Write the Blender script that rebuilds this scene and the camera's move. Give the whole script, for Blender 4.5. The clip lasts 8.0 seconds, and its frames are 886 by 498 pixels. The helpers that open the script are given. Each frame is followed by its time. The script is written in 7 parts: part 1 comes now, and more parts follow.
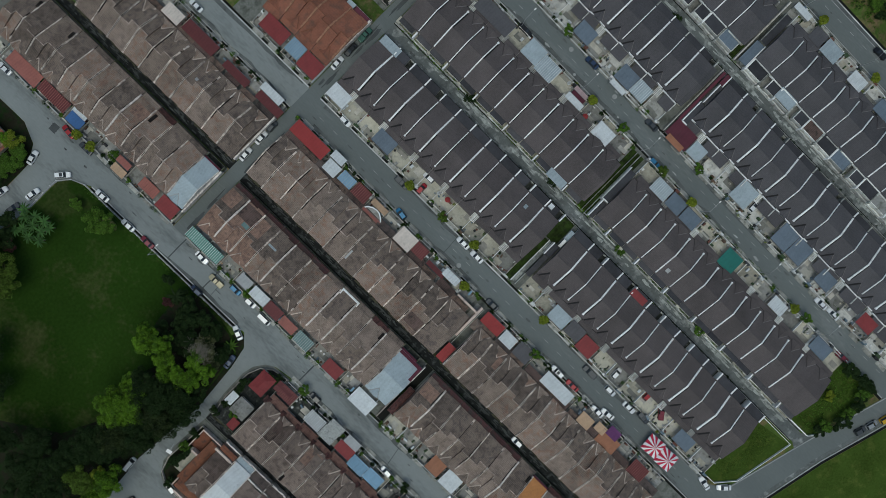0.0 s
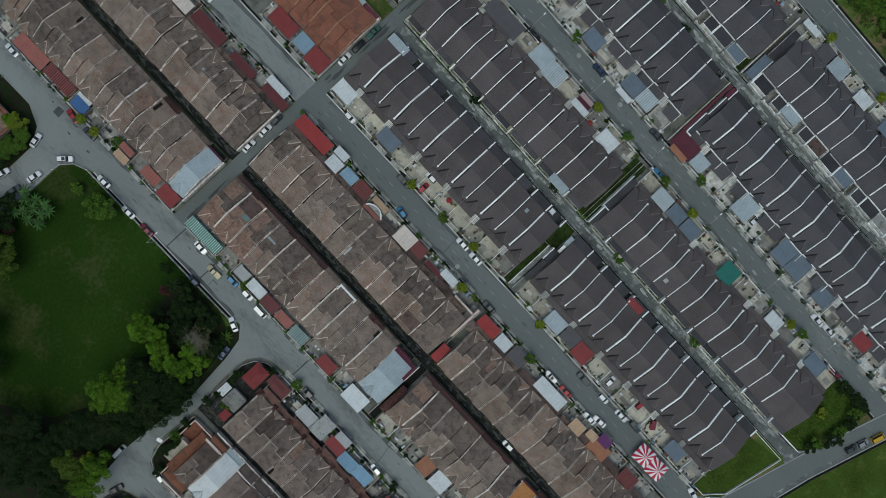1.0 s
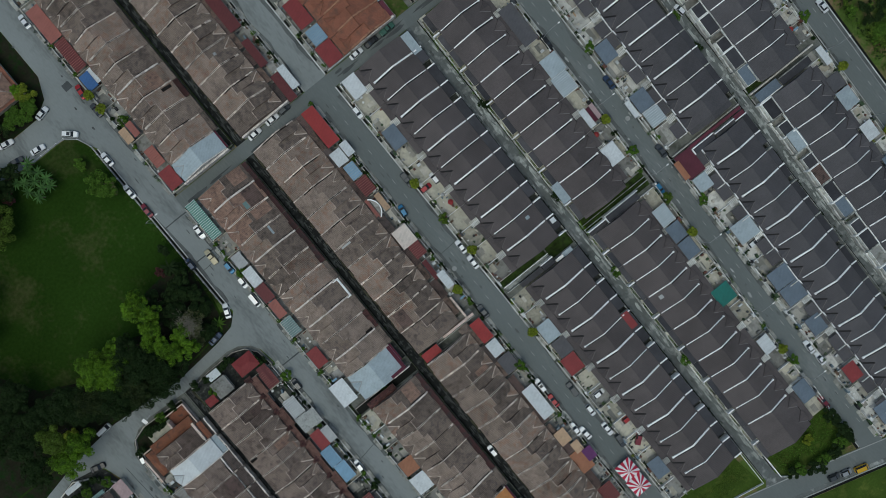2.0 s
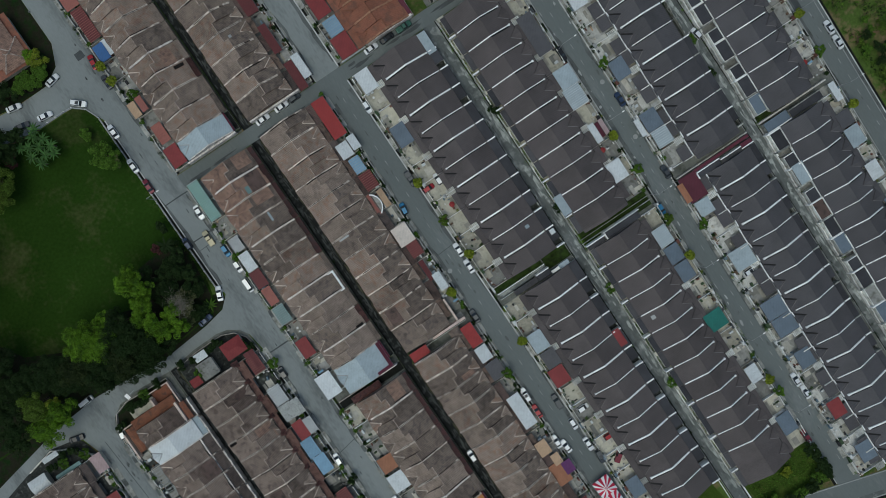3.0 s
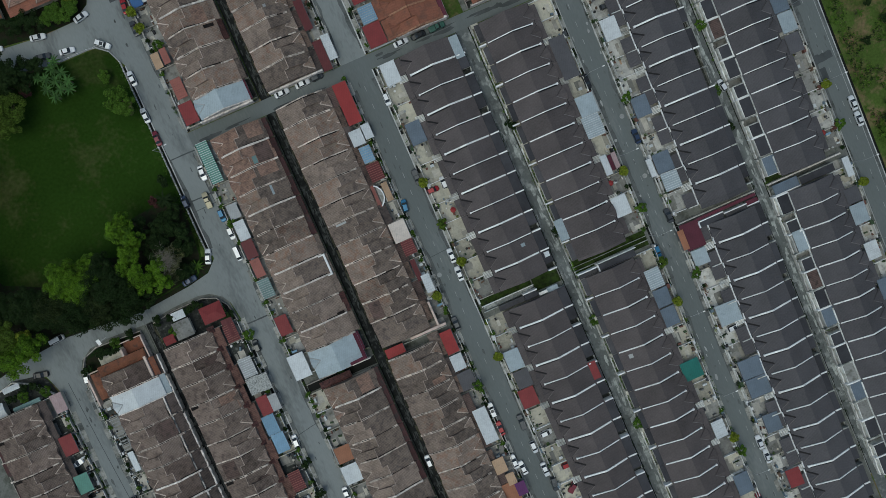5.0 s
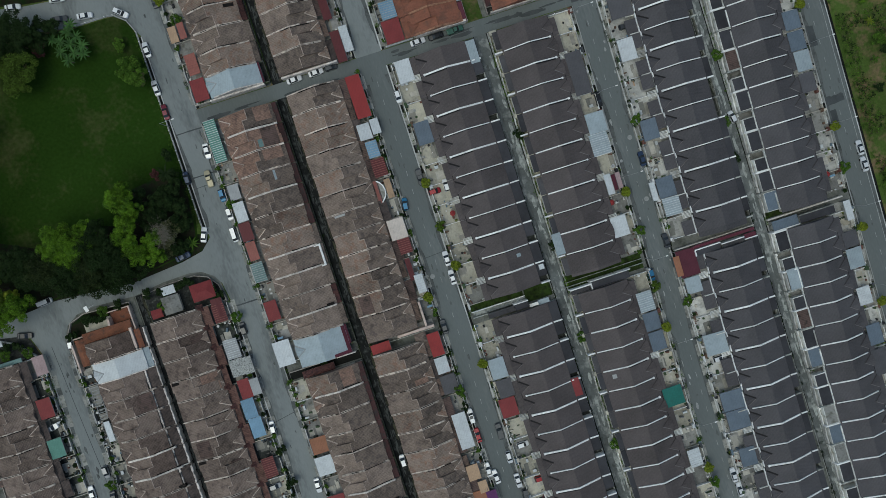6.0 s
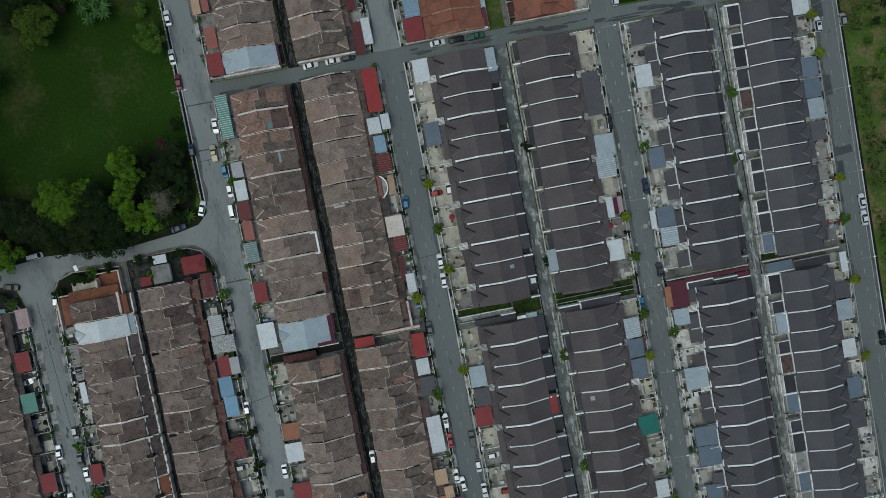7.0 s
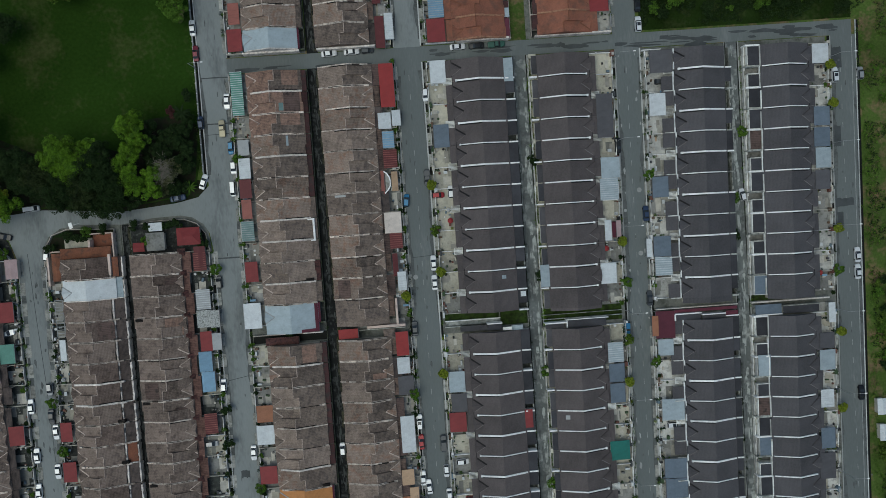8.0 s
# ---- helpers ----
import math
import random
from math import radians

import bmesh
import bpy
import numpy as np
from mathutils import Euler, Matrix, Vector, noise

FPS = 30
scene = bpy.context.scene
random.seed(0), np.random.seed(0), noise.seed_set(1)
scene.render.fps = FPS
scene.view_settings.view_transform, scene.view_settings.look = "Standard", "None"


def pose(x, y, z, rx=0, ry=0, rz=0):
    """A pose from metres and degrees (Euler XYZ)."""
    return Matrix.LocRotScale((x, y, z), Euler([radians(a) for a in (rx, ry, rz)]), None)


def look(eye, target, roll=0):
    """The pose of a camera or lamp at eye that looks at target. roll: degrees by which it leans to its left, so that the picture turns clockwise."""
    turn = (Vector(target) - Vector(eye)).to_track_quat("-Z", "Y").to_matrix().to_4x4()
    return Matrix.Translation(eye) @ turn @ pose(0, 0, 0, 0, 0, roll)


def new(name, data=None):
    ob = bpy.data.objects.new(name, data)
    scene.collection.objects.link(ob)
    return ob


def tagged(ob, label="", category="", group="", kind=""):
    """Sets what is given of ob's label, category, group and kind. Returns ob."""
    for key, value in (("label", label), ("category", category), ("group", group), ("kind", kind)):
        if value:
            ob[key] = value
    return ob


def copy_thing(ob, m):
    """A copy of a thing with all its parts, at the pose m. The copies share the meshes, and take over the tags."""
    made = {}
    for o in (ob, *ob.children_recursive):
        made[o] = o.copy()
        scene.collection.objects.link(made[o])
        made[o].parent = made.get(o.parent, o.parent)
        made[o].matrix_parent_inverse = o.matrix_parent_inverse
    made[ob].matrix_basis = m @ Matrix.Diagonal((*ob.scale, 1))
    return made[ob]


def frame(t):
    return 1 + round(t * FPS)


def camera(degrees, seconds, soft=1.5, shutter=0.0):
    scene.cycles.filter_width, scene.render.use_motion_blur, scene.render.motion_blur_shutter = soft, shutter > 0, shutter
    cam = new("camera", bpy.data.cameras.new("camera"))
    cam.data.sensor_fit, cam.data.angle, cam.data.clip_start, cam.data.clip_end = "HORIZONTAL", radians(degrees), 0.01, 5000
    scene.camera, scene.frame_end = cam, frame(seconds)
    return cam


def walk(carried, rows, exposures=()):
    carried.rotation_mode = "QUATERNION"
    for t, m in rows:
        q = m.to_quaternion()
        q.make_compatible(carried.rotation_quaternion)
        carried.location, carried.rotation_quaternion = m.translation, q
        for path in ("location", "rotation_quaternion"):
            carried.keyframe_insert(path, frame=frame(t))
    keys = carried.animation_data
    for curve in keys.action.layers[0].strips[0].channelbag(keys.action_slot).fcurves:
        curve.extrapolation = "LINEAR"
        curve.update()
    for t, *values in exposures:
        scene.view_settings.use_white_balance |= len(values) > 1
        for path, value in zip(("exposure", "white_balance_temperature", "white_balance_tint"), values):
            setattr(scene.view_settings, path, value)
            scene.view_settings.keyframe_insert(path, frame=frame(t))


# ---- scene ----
# ---------------------------------------------------------------- camera and walk
cam = camera(62.0, 8.0, soft=0.8)
PATH = [
    # seconds, x, y, z, lean in x, lean in y, turn
    (0.00, -0.313, 0.435, 214.378, -2.556, -1.780, -45.305),
    (0.50, -0.410, 0.420, 214.331, -2.556, -1.773, -44.258),
    (1.00, -0.525, 0.415, 214.318, -2.556, -1.768, -42.837),
    (1.50, -0.635, 0.410, 214.328, -2.557, -1.765, -41.004),
    (2.25, -0.765, 0.397, 214.365, -2.557, -1.761, -37.639),
    (3.00, -0.839, 0.371, 214.418, -2.558, -1.759, -33.883),
    (3.50, -0.855, 0.347, 214.459, -2.558, -1.759, -31.330),
    (4.00, -0.846, 0.318, 214.504, -2.559, -1.759, -28.793),
    (4.50, -0.811, 0.286, 214.555, -2.559, -1.759, -26.258),
    (5.25, -0.710, 0.233, 214.647, -2.559, -1.759, -22.315),
    (6.00, -0.553, 0.174, 214.764, -2.559, -1.761, -17.911),
    (6.50, -0.420, 0.131, 214.864, -2.558, -1.762, -14.596),
    (7.00, -0.273, 0.087, 214.989, -2.557, -1.763, -11.002),
    (7.50, -0.125, 0.042, 215.148, -2.556, -1.765, -7.326),
    (8.00, 0.000, 0.000, 215.354, -2.554, -1.766, -4.000),
]
walk(cam, [(t, pose(x, y, z, rx, ry, rz)) for t, x, y, z, rx, ry, rz in PATH], exposures=[(0, -0.43, 6050, -4), (8, -0.43, 6050, -4)])

# ---------------------------------------------------------------- world and sun (overcast)
SUN_UP, SUN_ROUND = 70, 250
world = bpy.data.worlds.new("overcast_sky")
scene.world = world
world.use_nodes = True
sky = world.node_tree.nodes.new("ShaderNodeTexSky")
sky.sky_type, sky.sun_disc = "NISHITA", False
sky.sun_elevation, sky.sun_rotation = radians(SUN_UP), radians(SUN_ROUND)
sky.air_density, sky.dust_density, sky.ozone_density = 1.0, 4.0, 1.0
back = world.node_tree.nodes["Background"]
back.inputs["Strength"].default_value = 0.12
world.node_tree.links.new(sky.outputs[0], back.inputs["Color"])
sun_data = bpy.data.lights.new("sun", "SUN")
sun_data.energy, sun_data.angle, sun_data.color = 0.7, radians(50), (1.0, 0.96, 0.9)
sun = new("sun", sun_data)
a, e = radians(SUN_ROUND), radians(SUN_UP)
toward = Vector((math.sin(a) * math.cos(e), math.cos(a) * math.cos(e), math.sin(e)))
sun.matrix_world = look(toward * 300, (0, 0, 0))


# ---------------------------------------------------------------- materials
def material(name, colour, rough=0.85, metal=0.0, fine=3.0, coarse=0.25, vary=0.25, blotch=0.3, bump=0.3, each=0.0, spots=None, spot_amount=0.5, stripes=None, stripe_axis=0, sheen=0.2, island=0.0, stretch=1.0, ribs=0.3, cross=0.0):
    """A surface with grain and stains at two scales; each: how much one object differs from the next; spots: a second colour
    that comes through in patches; stripes: metres from one rib, tile course or plank to the next; cross: the same for the tiles of one course."""
    m = bpy.data.materials.new(name)
    m.use_nodes = True
    nodes, links = m.node_tree.nodes, m.node_tree.links
    b = nodes["Principled BSDF"]
    b.inputs["Roughness"].default_value, b.inputs["Metallic"].default_value = rough, metal
    b.inputs["Specular IOR Level"].default_value = sheen
    geo = nodes.new("ShaderNodeTexCoord")
    place = nodes.new("ShaderNodeNewGeometry").outputs["Position"]
    if stretch != 1:
        drawn = nodes.new("ShaderNodeVectorMath")
        drawn.operation = "MULTIPLY"
        drawn.inputs[1].default_value = (1, stretch, 1)
        links.new(place, drawn.inputs[0])
        place = drawn.outputs[0]

    def noise_at(scale, detail, source):
        n = nodes.new("ShaderNodeTexNoise")
        n.inputs["Scale"].default_value, n.inputs["Detail"].default_value = scale, detail
        links.new(source, n.inputs["Vector"])
        return n.outputs["Fac"]

    def math_node(op, p, q):
        n = nodes.new("ShaderNodeMath")
        n.operation = op
        for i, v in enumerate((p, q)):
            if isinstance(v, (int, float)):
                n.inputs[i].default_value = v
            else:
                links.new(v, n.inputs[i])
        return n.outputs[0]

    fine_n, coarse_n = noise_at(fine, 5, place), noise_at(coarse, 4, place)
    value = math_node("MULTIPLY", math_node("SUBTRACT", fine_n, 0.5), vary * 2)
    value = math_node("ADD", value, math_node("MULTIPLY", math_node("SUBTRACT", coarse_n, 0.5), blotch * 3))
    if each or island:
        r = nodes.new("ShaderNodeObjectInfo").outputs["Random"] if each else nodes.new("ShaderNodeNewGeometry").outputs["Random Per Island"]
        value = math_node("ADD", value, math_node("MULTIPLY", math_node("SUBTRACT", r, 0.5), 2 * (each or island)))
    wave = None
    if stripes:
        w = nodes.new("ShaderNodeTexWave")
        w.bands_direction = "XYZ"[stripe_axis]
        w.inputs["Scale"].default_value = 0.3142 / stripes
        w.inputs["Distortion"].default_value = 0.3
        links.new(geo.outputs["Object"], w.inputs["Vector"])
        wave = w.outputs["Fac"]
        value = math_node("ADD", value, math_node("MULTIPLY", math_node("SUBTRACT", wave, 0.5), ribs))
    if cross:
        w = nodes.new("ShaderNodeTexWave")
        w.bands_direction = "Y"
        w.inputs["Scale"].default_value = 0.3142 / cross
        w.inputs["Distortion"].default_value = 0.3
        links.new(geo.outputs["Object"], w.inputs["Vector"])
        value = math_node("ADD", value, math_node("MULTIPLY", math_node("SUBTRACT", w.outputs["Fac"], 0.5), ribs * 1.2))
    gain = math_node("MAXIMUM", math_node("ADD", value, 1.0), 0.25)
    col = nodes.new("ShaderNodeMix")
    col.data_type, col.blend_type = "RGBA", "MIX"
    col.inputs["A"].default_value = (*colour, 1)
    col.inputs["B"].default_value = (*(spots or colour), 1)
    if spots:
        ramp = nodes.new("ShaderNodeMapRange")
        ramp.inputs["From Min"].default_value, ramp.inputs["From Max"].default_value = 0.62 - 0.25 * spot_amount, 0.78 - 0.25 * spot_amount
        links.new(math_node("ADD", math_node("MULTIPLY", noise_at(coarse * 2.3, 6, place), 0.7), math_node("MULTIPLY", noise_at(fine * 0.6, 3, place), 0.3)), ramp.inputs["Value"])
        links.new(ramp.outputs[0], col.inputs["Factor"])
    else:
        col.inputs["Factor"].default_value = 0
    scaled = nodes.new("ShaderNodeVectorMath")
    scaled.operation = "SCALE"
    links.new(col.outputs["Result"], scaled.inputs[0])
    links.new(gain, scaled.inputs["Scale"])
    links.new(scaled.outputs[0], b.inputs["Base Color"])
    if bump:
        n = nodes.new("ShaderNodeBump")
        n.inputs["Strength"].default_value, n.inputs["Distance"].default_value = bump, 0.05
        links.new(wave if wave else fine_n, n.inputs["Height"])
        links.new(n.outputs[0], b.inputs["Normal"])
    return m


def glass(name, colour):
    m = bpy.data.materials.new(name)
    m.use_nodes = True
    b = m.node_tree.nodes["Principled BSDF"]
    b.inputs["Base Color"].default_value = (*colour, 1)
    b.inputs["Roughness"].default_value, b.inputs["Specular IOR Level"].default_value = 0.08, 0.6
    return m


def paint(name, colour, metal=0.0):
    m = material(name, colour, 0.28, metal, 1.5, 0.6, 0.06, 0.05, 0)
    m.node_tree.nodes["Principled BSDF"].inputs["Coat Weight"].default_value = 0.5
    return m


M = {
    "lawn": material("lawn", (0.0198, 0.044, 0.0068), 0.95, 0, 1.2, 0.035, 0.4, 0.45, 0.6, spots=(0.05, 0.062, 0.02), spot_amount=0.45, sheen=0.02),
    "scrub": material("scrub", (0.072, 0.112, 0.026), 0.95, 0, 1.4, 0.07, 0.45, 0.4, 0.6, spots=(0.19, 0.135, 0.08), spot_amount=0.55, sheen=0.02),
    "earth": material("earth", (0.16, 0.14, 0.11), 0.95, 0, 1.5, 0.1, 0.3, 0.3, 0.5, spots=(0.07, 0.09, 0.03), spot_amount=0.7, sheen=0.02),
    "road_pale": material("pale_worn_asphalt", (0.236, 0.256, 0.25), 0.9, 0, 2.5, 0.07, 0.12, 0.16, 0.2, spots=(0.15, 0.162, 0.16), spot_amount=0.5, stretch=0.3),
    "road_dark": material("dark_asphalt", (0.15, 0.166, 0.161), 0.9, 0, 2.5, 0.06, 0.12, 0.16, 0.2, spots=(0.2, 0.215, 0.21), spot_amount=0.25, stretch=0.25),
    # near black: damp cement plus the shade of the rear walls, painted in
    "alley_wet_shade": material("damp_mossy_alley", (0.016, 0.0175, 0.017), 0.75, 0, 1.2, 0.25, 0.35, 0.5, 0.3, spots=(0.08, 0.085, 0.081), spot_amount=0.4, sheen=0.06),
    "alley_pale": material("stained_concrete_alley", (0.12, 0.13, 0.126), 0.9, 0, 1.3, 0.12, 0.35, 0.45, 0.3, spots=(0.34, 0.355, 0.34), spot_amount=0.42),
    "concrete": material("grey_concrete", (0.33, 0.33, 0.31), 0.9, 0, 2.0, 0.2, 0.2, 0.3, 0.2, each=0.2, spots=(0.2, 0.2, 0.18), spot_amount=0.4),
    "yard_beige": material("cream_tiled_yard", (0.45, 0.43, 0.35), 0.7, 0, 2.4, 0.35, 0.2, 0.3, 0.1, each=0.3, spots=(0.3, 0.29, 0.25), spot_amount=0.4),
    "yard_white": material("pale_cement_yard", (0.5, 0.5, 0.47), 0.8, 0, 2.4, 0.35, 0.2, 0.35, 0.1, each=0.3, spots=(0.3, 0.3, 0.28), spot_amount=0.45),
    "yard_grey": material("grey_cement_yard", (0.26, 0.26, 0.245), 0.9, 0, 2.0, 0.25, 0.2, 0.3, 0.15, each=0.25, spots=(0.14, 0.14, 0.12), spot_amount=0.5),
    # drains lie flat, so the shade of their depth is in this colour
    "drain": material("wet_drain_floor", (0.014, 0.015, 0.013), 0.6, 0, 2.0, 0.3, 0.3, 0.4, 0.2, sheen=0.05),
    "kerb": material("pale_concrete_kerb", (0.33, 0.34, 0.33), 0.85, 0, 2.5, 0.15, 0.2, 0.35, 0.2),
    "kerb_white": material("whitewashed_kerb", (0.5, 0.51, 0.5), 0.85, 0, 2.5, 0.15, 0.25, 0.5, 0.2, spots=(0.27, 0.28, 0.27), spot_amount=0.4),
    "wall_cream": material("cream_rendered_wall", (0.52, 0.49, 0.42), 0.9, 0, 2.0, 0.3, 0.12, 0.2, 0.15, each=0.15),
    "wall_white": material("white_painted_parapet", (0.86, 0.86, 0.84), 0.8, 0, 2.5, 0.35, 0.12, 0.2, 0.1, each=0.08, spots=(0.56, 0.54, 0.52), spot_amount=0.3),
    "wall_dirty": material("weathered_parapet", (0.52, 0.47, 0.42), 0.9, 0, 1.6, 0.5, 0.3, 0.5, 0.2, each=0.35, spots=(0.3, 0.27, 0.24), spot_amount=0.6),
    "wall_white_old": material("old_whitewashed_coping", (0.66, 0.61, 0.56), 0.85, 0, 2.0, 0.5, 0.25, 0.4, 0.15, each=0.2, spots=(0.38, 0.33, 0.29), spot_amount=0.5),
    "wall_pale": material("pale_patched_parapet", (0.66, 0.63, 0.58), 0.9, 0, 1.8, 0.5, 0.2, 0.35, 0.2, each=0.2, spots=(0.35, 0.32, 0.29), spot_amount=0.4),
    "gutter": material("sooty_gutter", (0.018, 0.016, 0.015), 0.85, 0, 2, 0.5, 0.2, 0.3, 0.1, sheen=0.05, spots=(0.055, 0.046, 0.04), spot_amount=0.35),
    "roof_brown": material("weathered_brown_roof_tiles", (0.228, 0.18, 0.148), 0.9, 0, 2.6, 0.25, 0.56, 0.36, 0.6, each=0.2, spots=(0.15, 0.118, 0.102), spot_amount=0.5, stripes=0.36, ribs=0.17, cross=0.44),
    "roof_mix": material("brown_roof_tiles_with_rusty_courses", (0.225, 0.177, 0.145), 0.9, 0, 2.6, 0.3, 0.56, 0.36, 0.6, each=0.2, spots=(0.215, 0.135, 0.1), spot_amount=0.6, stripes=0.36, ribs=0.17, cross=0.44),
    "roof_rust": material("rust_streaked_roof_tiles", (0.265, 0.17, 0.13), 0.9, 0, 2.4, 0.4, 0.5, 0.35, 0.6, each=0.12, spots=(0.16, 0.11, 0.09), spot_amount=0.6, stripes=0.36, ribs=0.17, cross=0.44),
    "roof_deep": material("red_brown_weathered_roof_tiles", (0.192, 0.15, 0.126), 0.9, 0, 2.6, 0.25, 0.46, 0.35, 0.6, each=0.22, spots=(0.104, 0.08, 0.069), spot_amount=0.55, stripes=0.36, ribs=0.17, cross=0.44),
    "lean_orange": material("orange_brown_lean_to_tiles", (0.14, 0.098, 0.078), 0.9, 0, 2.2, 0.4, 0.45, 0.45, 0.5, each=0.25, spots=(0.065, 0.05, 0.042), spot_amount=0.6, stripes=0.5, ribs=0.3, stripe_axis=1),
    "lean_dark": material("sooty_lean_to_tiles", (0.085, 0.068, 0.062), 0.9, 0, 2.2, 0.3, 0.35, 0.4, 0.5, each=0.25, spots=(0.04, 0.034, 0.032), spot_amount=0.5, stripes=0.34, ribs=0.3),
    "roof_orange": material("orange_clay_roof_tiles", (0.258, 0.108, 0.071), 0.85, 0, 2.2, 0.2, 0.25, 0.25, 0.5, each=0.12, spots=(0.17, 0.088, 0.064), spot_amount=0.55, stripes=0.3, ribs=0.13),
    "coping_orange": material("ochre_clay_coping", (0.34, 0.19, 0.12), 0.9, 0, 2.0, 0.6, 0.3, 0.4, 0.2, spots=(0.22, 0.11, 0.075), spot_amount=0.6),
    "roof_dark": material("dark_concrete_roof_tiles", (0.099, 0.086, 0.085), 0.8, 0, 2.4, 0.18, 0.36, 0.22, 0.5, each=0.12, stripes=0.34, ribs=0.12),
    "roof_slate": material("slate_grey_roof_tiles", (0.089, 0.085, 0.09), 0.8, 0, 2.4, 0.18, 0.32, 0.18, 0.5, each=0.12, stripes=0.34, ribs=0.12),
    "annex_dark": material("dark_blue_grey_flat_roof", (0.05, 0.05, 0.056), 0.75, 0, 2.0, 0.3, 0.2, 0.3, 0.2, each=0.3),
    "annex_grey": material("slate_grey_flat_roof", (0.082, 0.079, 0.083), 0.8, 0, 2.0, 0.3, 0.25, 0.3, 0.2, each=0.25),
    "lean_clay": material("dull_clay_lean_to_tiles", (0.15, 0.085, 0.068), 0.9, 0, 2.0, 0.4, 0.4, 0.4, 0.5, each=0.2, spots=(0.075, 0.04, 0.035), spot_amount=0.5, stripes=0.5, ribs=0.3, stripe_axis=1),
    "roof_lean": material("red_brown_lean_to_tiles", (0.115, 0.08, 0.07), 0.9, 0, 2.0, 0.25, 0.3, 0.3, 0.5, each=0.2, spots=(0.05, 0.04, 0.035), spot_amount=0.5, stripes=0.5, ribs=0.28, stripe_axis=1),
    "ridge_pale": material("pale_mortar_ridge", (0.43, 0.35, 0.3), 0.9, 0, 2.2, 0.7, 0.3, 0.4, 0.2, each=0.2, spots=(0.18, 0.145, 0.125), spot_amount=0.75),
    "valley_pale": material("pale_mortar_valley", (0.5, 0.42, 0.36), 0.9, 0, 2.0, 0.6, 0.25, 0.4, 0.2, each=0.25, spots=(0.24, 0.195, 0.17), spot_amount=0.5),
    "wall_mottled": material("peeling_parapet_coping", (0.6, 0.53, 0.465), 0.9, 0, 1.6, 0.45, 0.3, 0.45, 0.2, each=0.25, spots=(0.24, 0.2, 0.17), spot_amount=0.62),
    "roof_sooty": material("lichen_blackened_roof_tiles", (0.172, 0.136, 0.113), 0.9, 0, 2.6, 0.3, 0.5, 0.35, 0.6, each=0.2, spots=(0.098, 0.08, 0.071), spot_amount=0.6, stripes=0.36, ribs=0.17, cross=0.44),
    "roof_sooty_red": material("blackened_red_brown_roof_tiles", (0.142, 0.107, 0.09), 0.9, 0, 2.6, 0.3, 0.5, 0.35, 0.6, each=0.2, spots=(0.085, 0.063, 0.054), spot_amount=0.6, stripes=0.36, ribs=0.17, cross=0.44),
    "ridge_dark": material("dark_ridge_tiles", (0.06, 0.053, 0.055), 0.8, 0, 2.0, 0.5, 0.15, 0.2, 0.2),
    "gutter_shade": material("black_painted_gutter", (0.013, 0.013, 0.014), 0.6, 0, 2, 0.5, 0.2, 0.3, 0.1),
    "flash_dark": material("dark_flashing_with_valley_shade", (0.018, 0.017, 0.018), 0.7, 0, 2.0, 0.5, 0.15, 0.2, 0.1),
    "window": glass("dark_window_glass", (0.03, 0.035, 0.04)),
    "wood": material("brown_wooden_door", (0.14, 0.08, 0.045), 0.6, 0, 3, 0.6, 0.2, 0.2, 0.2, each=0.2),
    "steel": material("galvanised_steel", (0.42, 0.43, 0.44), 0.5, 0.6, 3, 0.6, 0.15, 0.2, 0.1),
    "steel_dull": material("grey_dead_twigs", (0.22, 0.2, 0.16), 0.9, 0, 3, 0.6, 0.2, 0.2, 0),
    "tent_red": material("red_tent_cloth", (0.5, 0.03, 0.07), 0.7, 0, 3, 0.6, 0.08, 0.1, 0),
    "tent_white": material("white_tent_cloth", (0.85, 0.84, 0.84), 0.7, 0, 3, 0.6, 0.08, 0.1, 0),
    "lawn_damp": material("rank_damp_grass", (0.034, 0.055, 0.014), 0.95, 0, 1.6, 0.3, 0.5, 0.5, 0.6, spots=(0.02, 0.026, 0.012), spot_amount=0.6, sheen=0.02),
    "lawn_dark": material("rank_dark_grass", (0.017, 0.032, 0.007), 0.95, 0, 1.4, 0.1, 0.45, 0.5, 0.6, spots=(0.04, 0.05, 0.018), spot_amount=0.4, sheen=0.02),
    "lawn_fresh": material("fresh_grass", (0.05, 0.082, 0.015), 0.95, 0, 1.6, 0.12, 0.35, 0.35, 0.6, spots=(0.09, 0.115, 0.025), spot_amount=0.4, sheen=0.02),
    "soil": material("dark_ground_cover", (0.022, 0.022, 0.014), 0.95, 0, 1.5, 0.2, 0.4, 0.4, 0.5, spots=(0.012, 0.03, 0.008), spot_amount=0.6, sheen=0.02),
    "pavement": material("stained_cement_apron", (0.16, 0.165, 0.148), 0.9, 0, 1.8, 0.15, 0.3, 0.4, 0.3, spots=(0.08, 0.085, 0.07), spot_amount=0.6),
    "flash_grey": material("weathered_grey_flashing", (0.19, 0.178, 0.178), 0.7, 0, 2.0, 0.5, 0.2, 0.3, 0.1),
    "alley_streak": material("pale_silted_cement", (0.34, 0.36, 0.34), 0.85, 0, 1.4, 0.3, 0.4, 0.5, 0.3, spots=(0.12, 0.13, 0.126), spot_amount=0.5),
    # dark yard cement; shade between the houses is painted into this colour
    "dark_yard": material("damp_mossy_rear_yard", (0.042, 0.046, 0.042), 0.85, 0, 1.6, 0.4, 0.4, 0.5, 0.3, each=0.35, spots=(0.15, 0.155, 0.14), spot_amount=0.35),
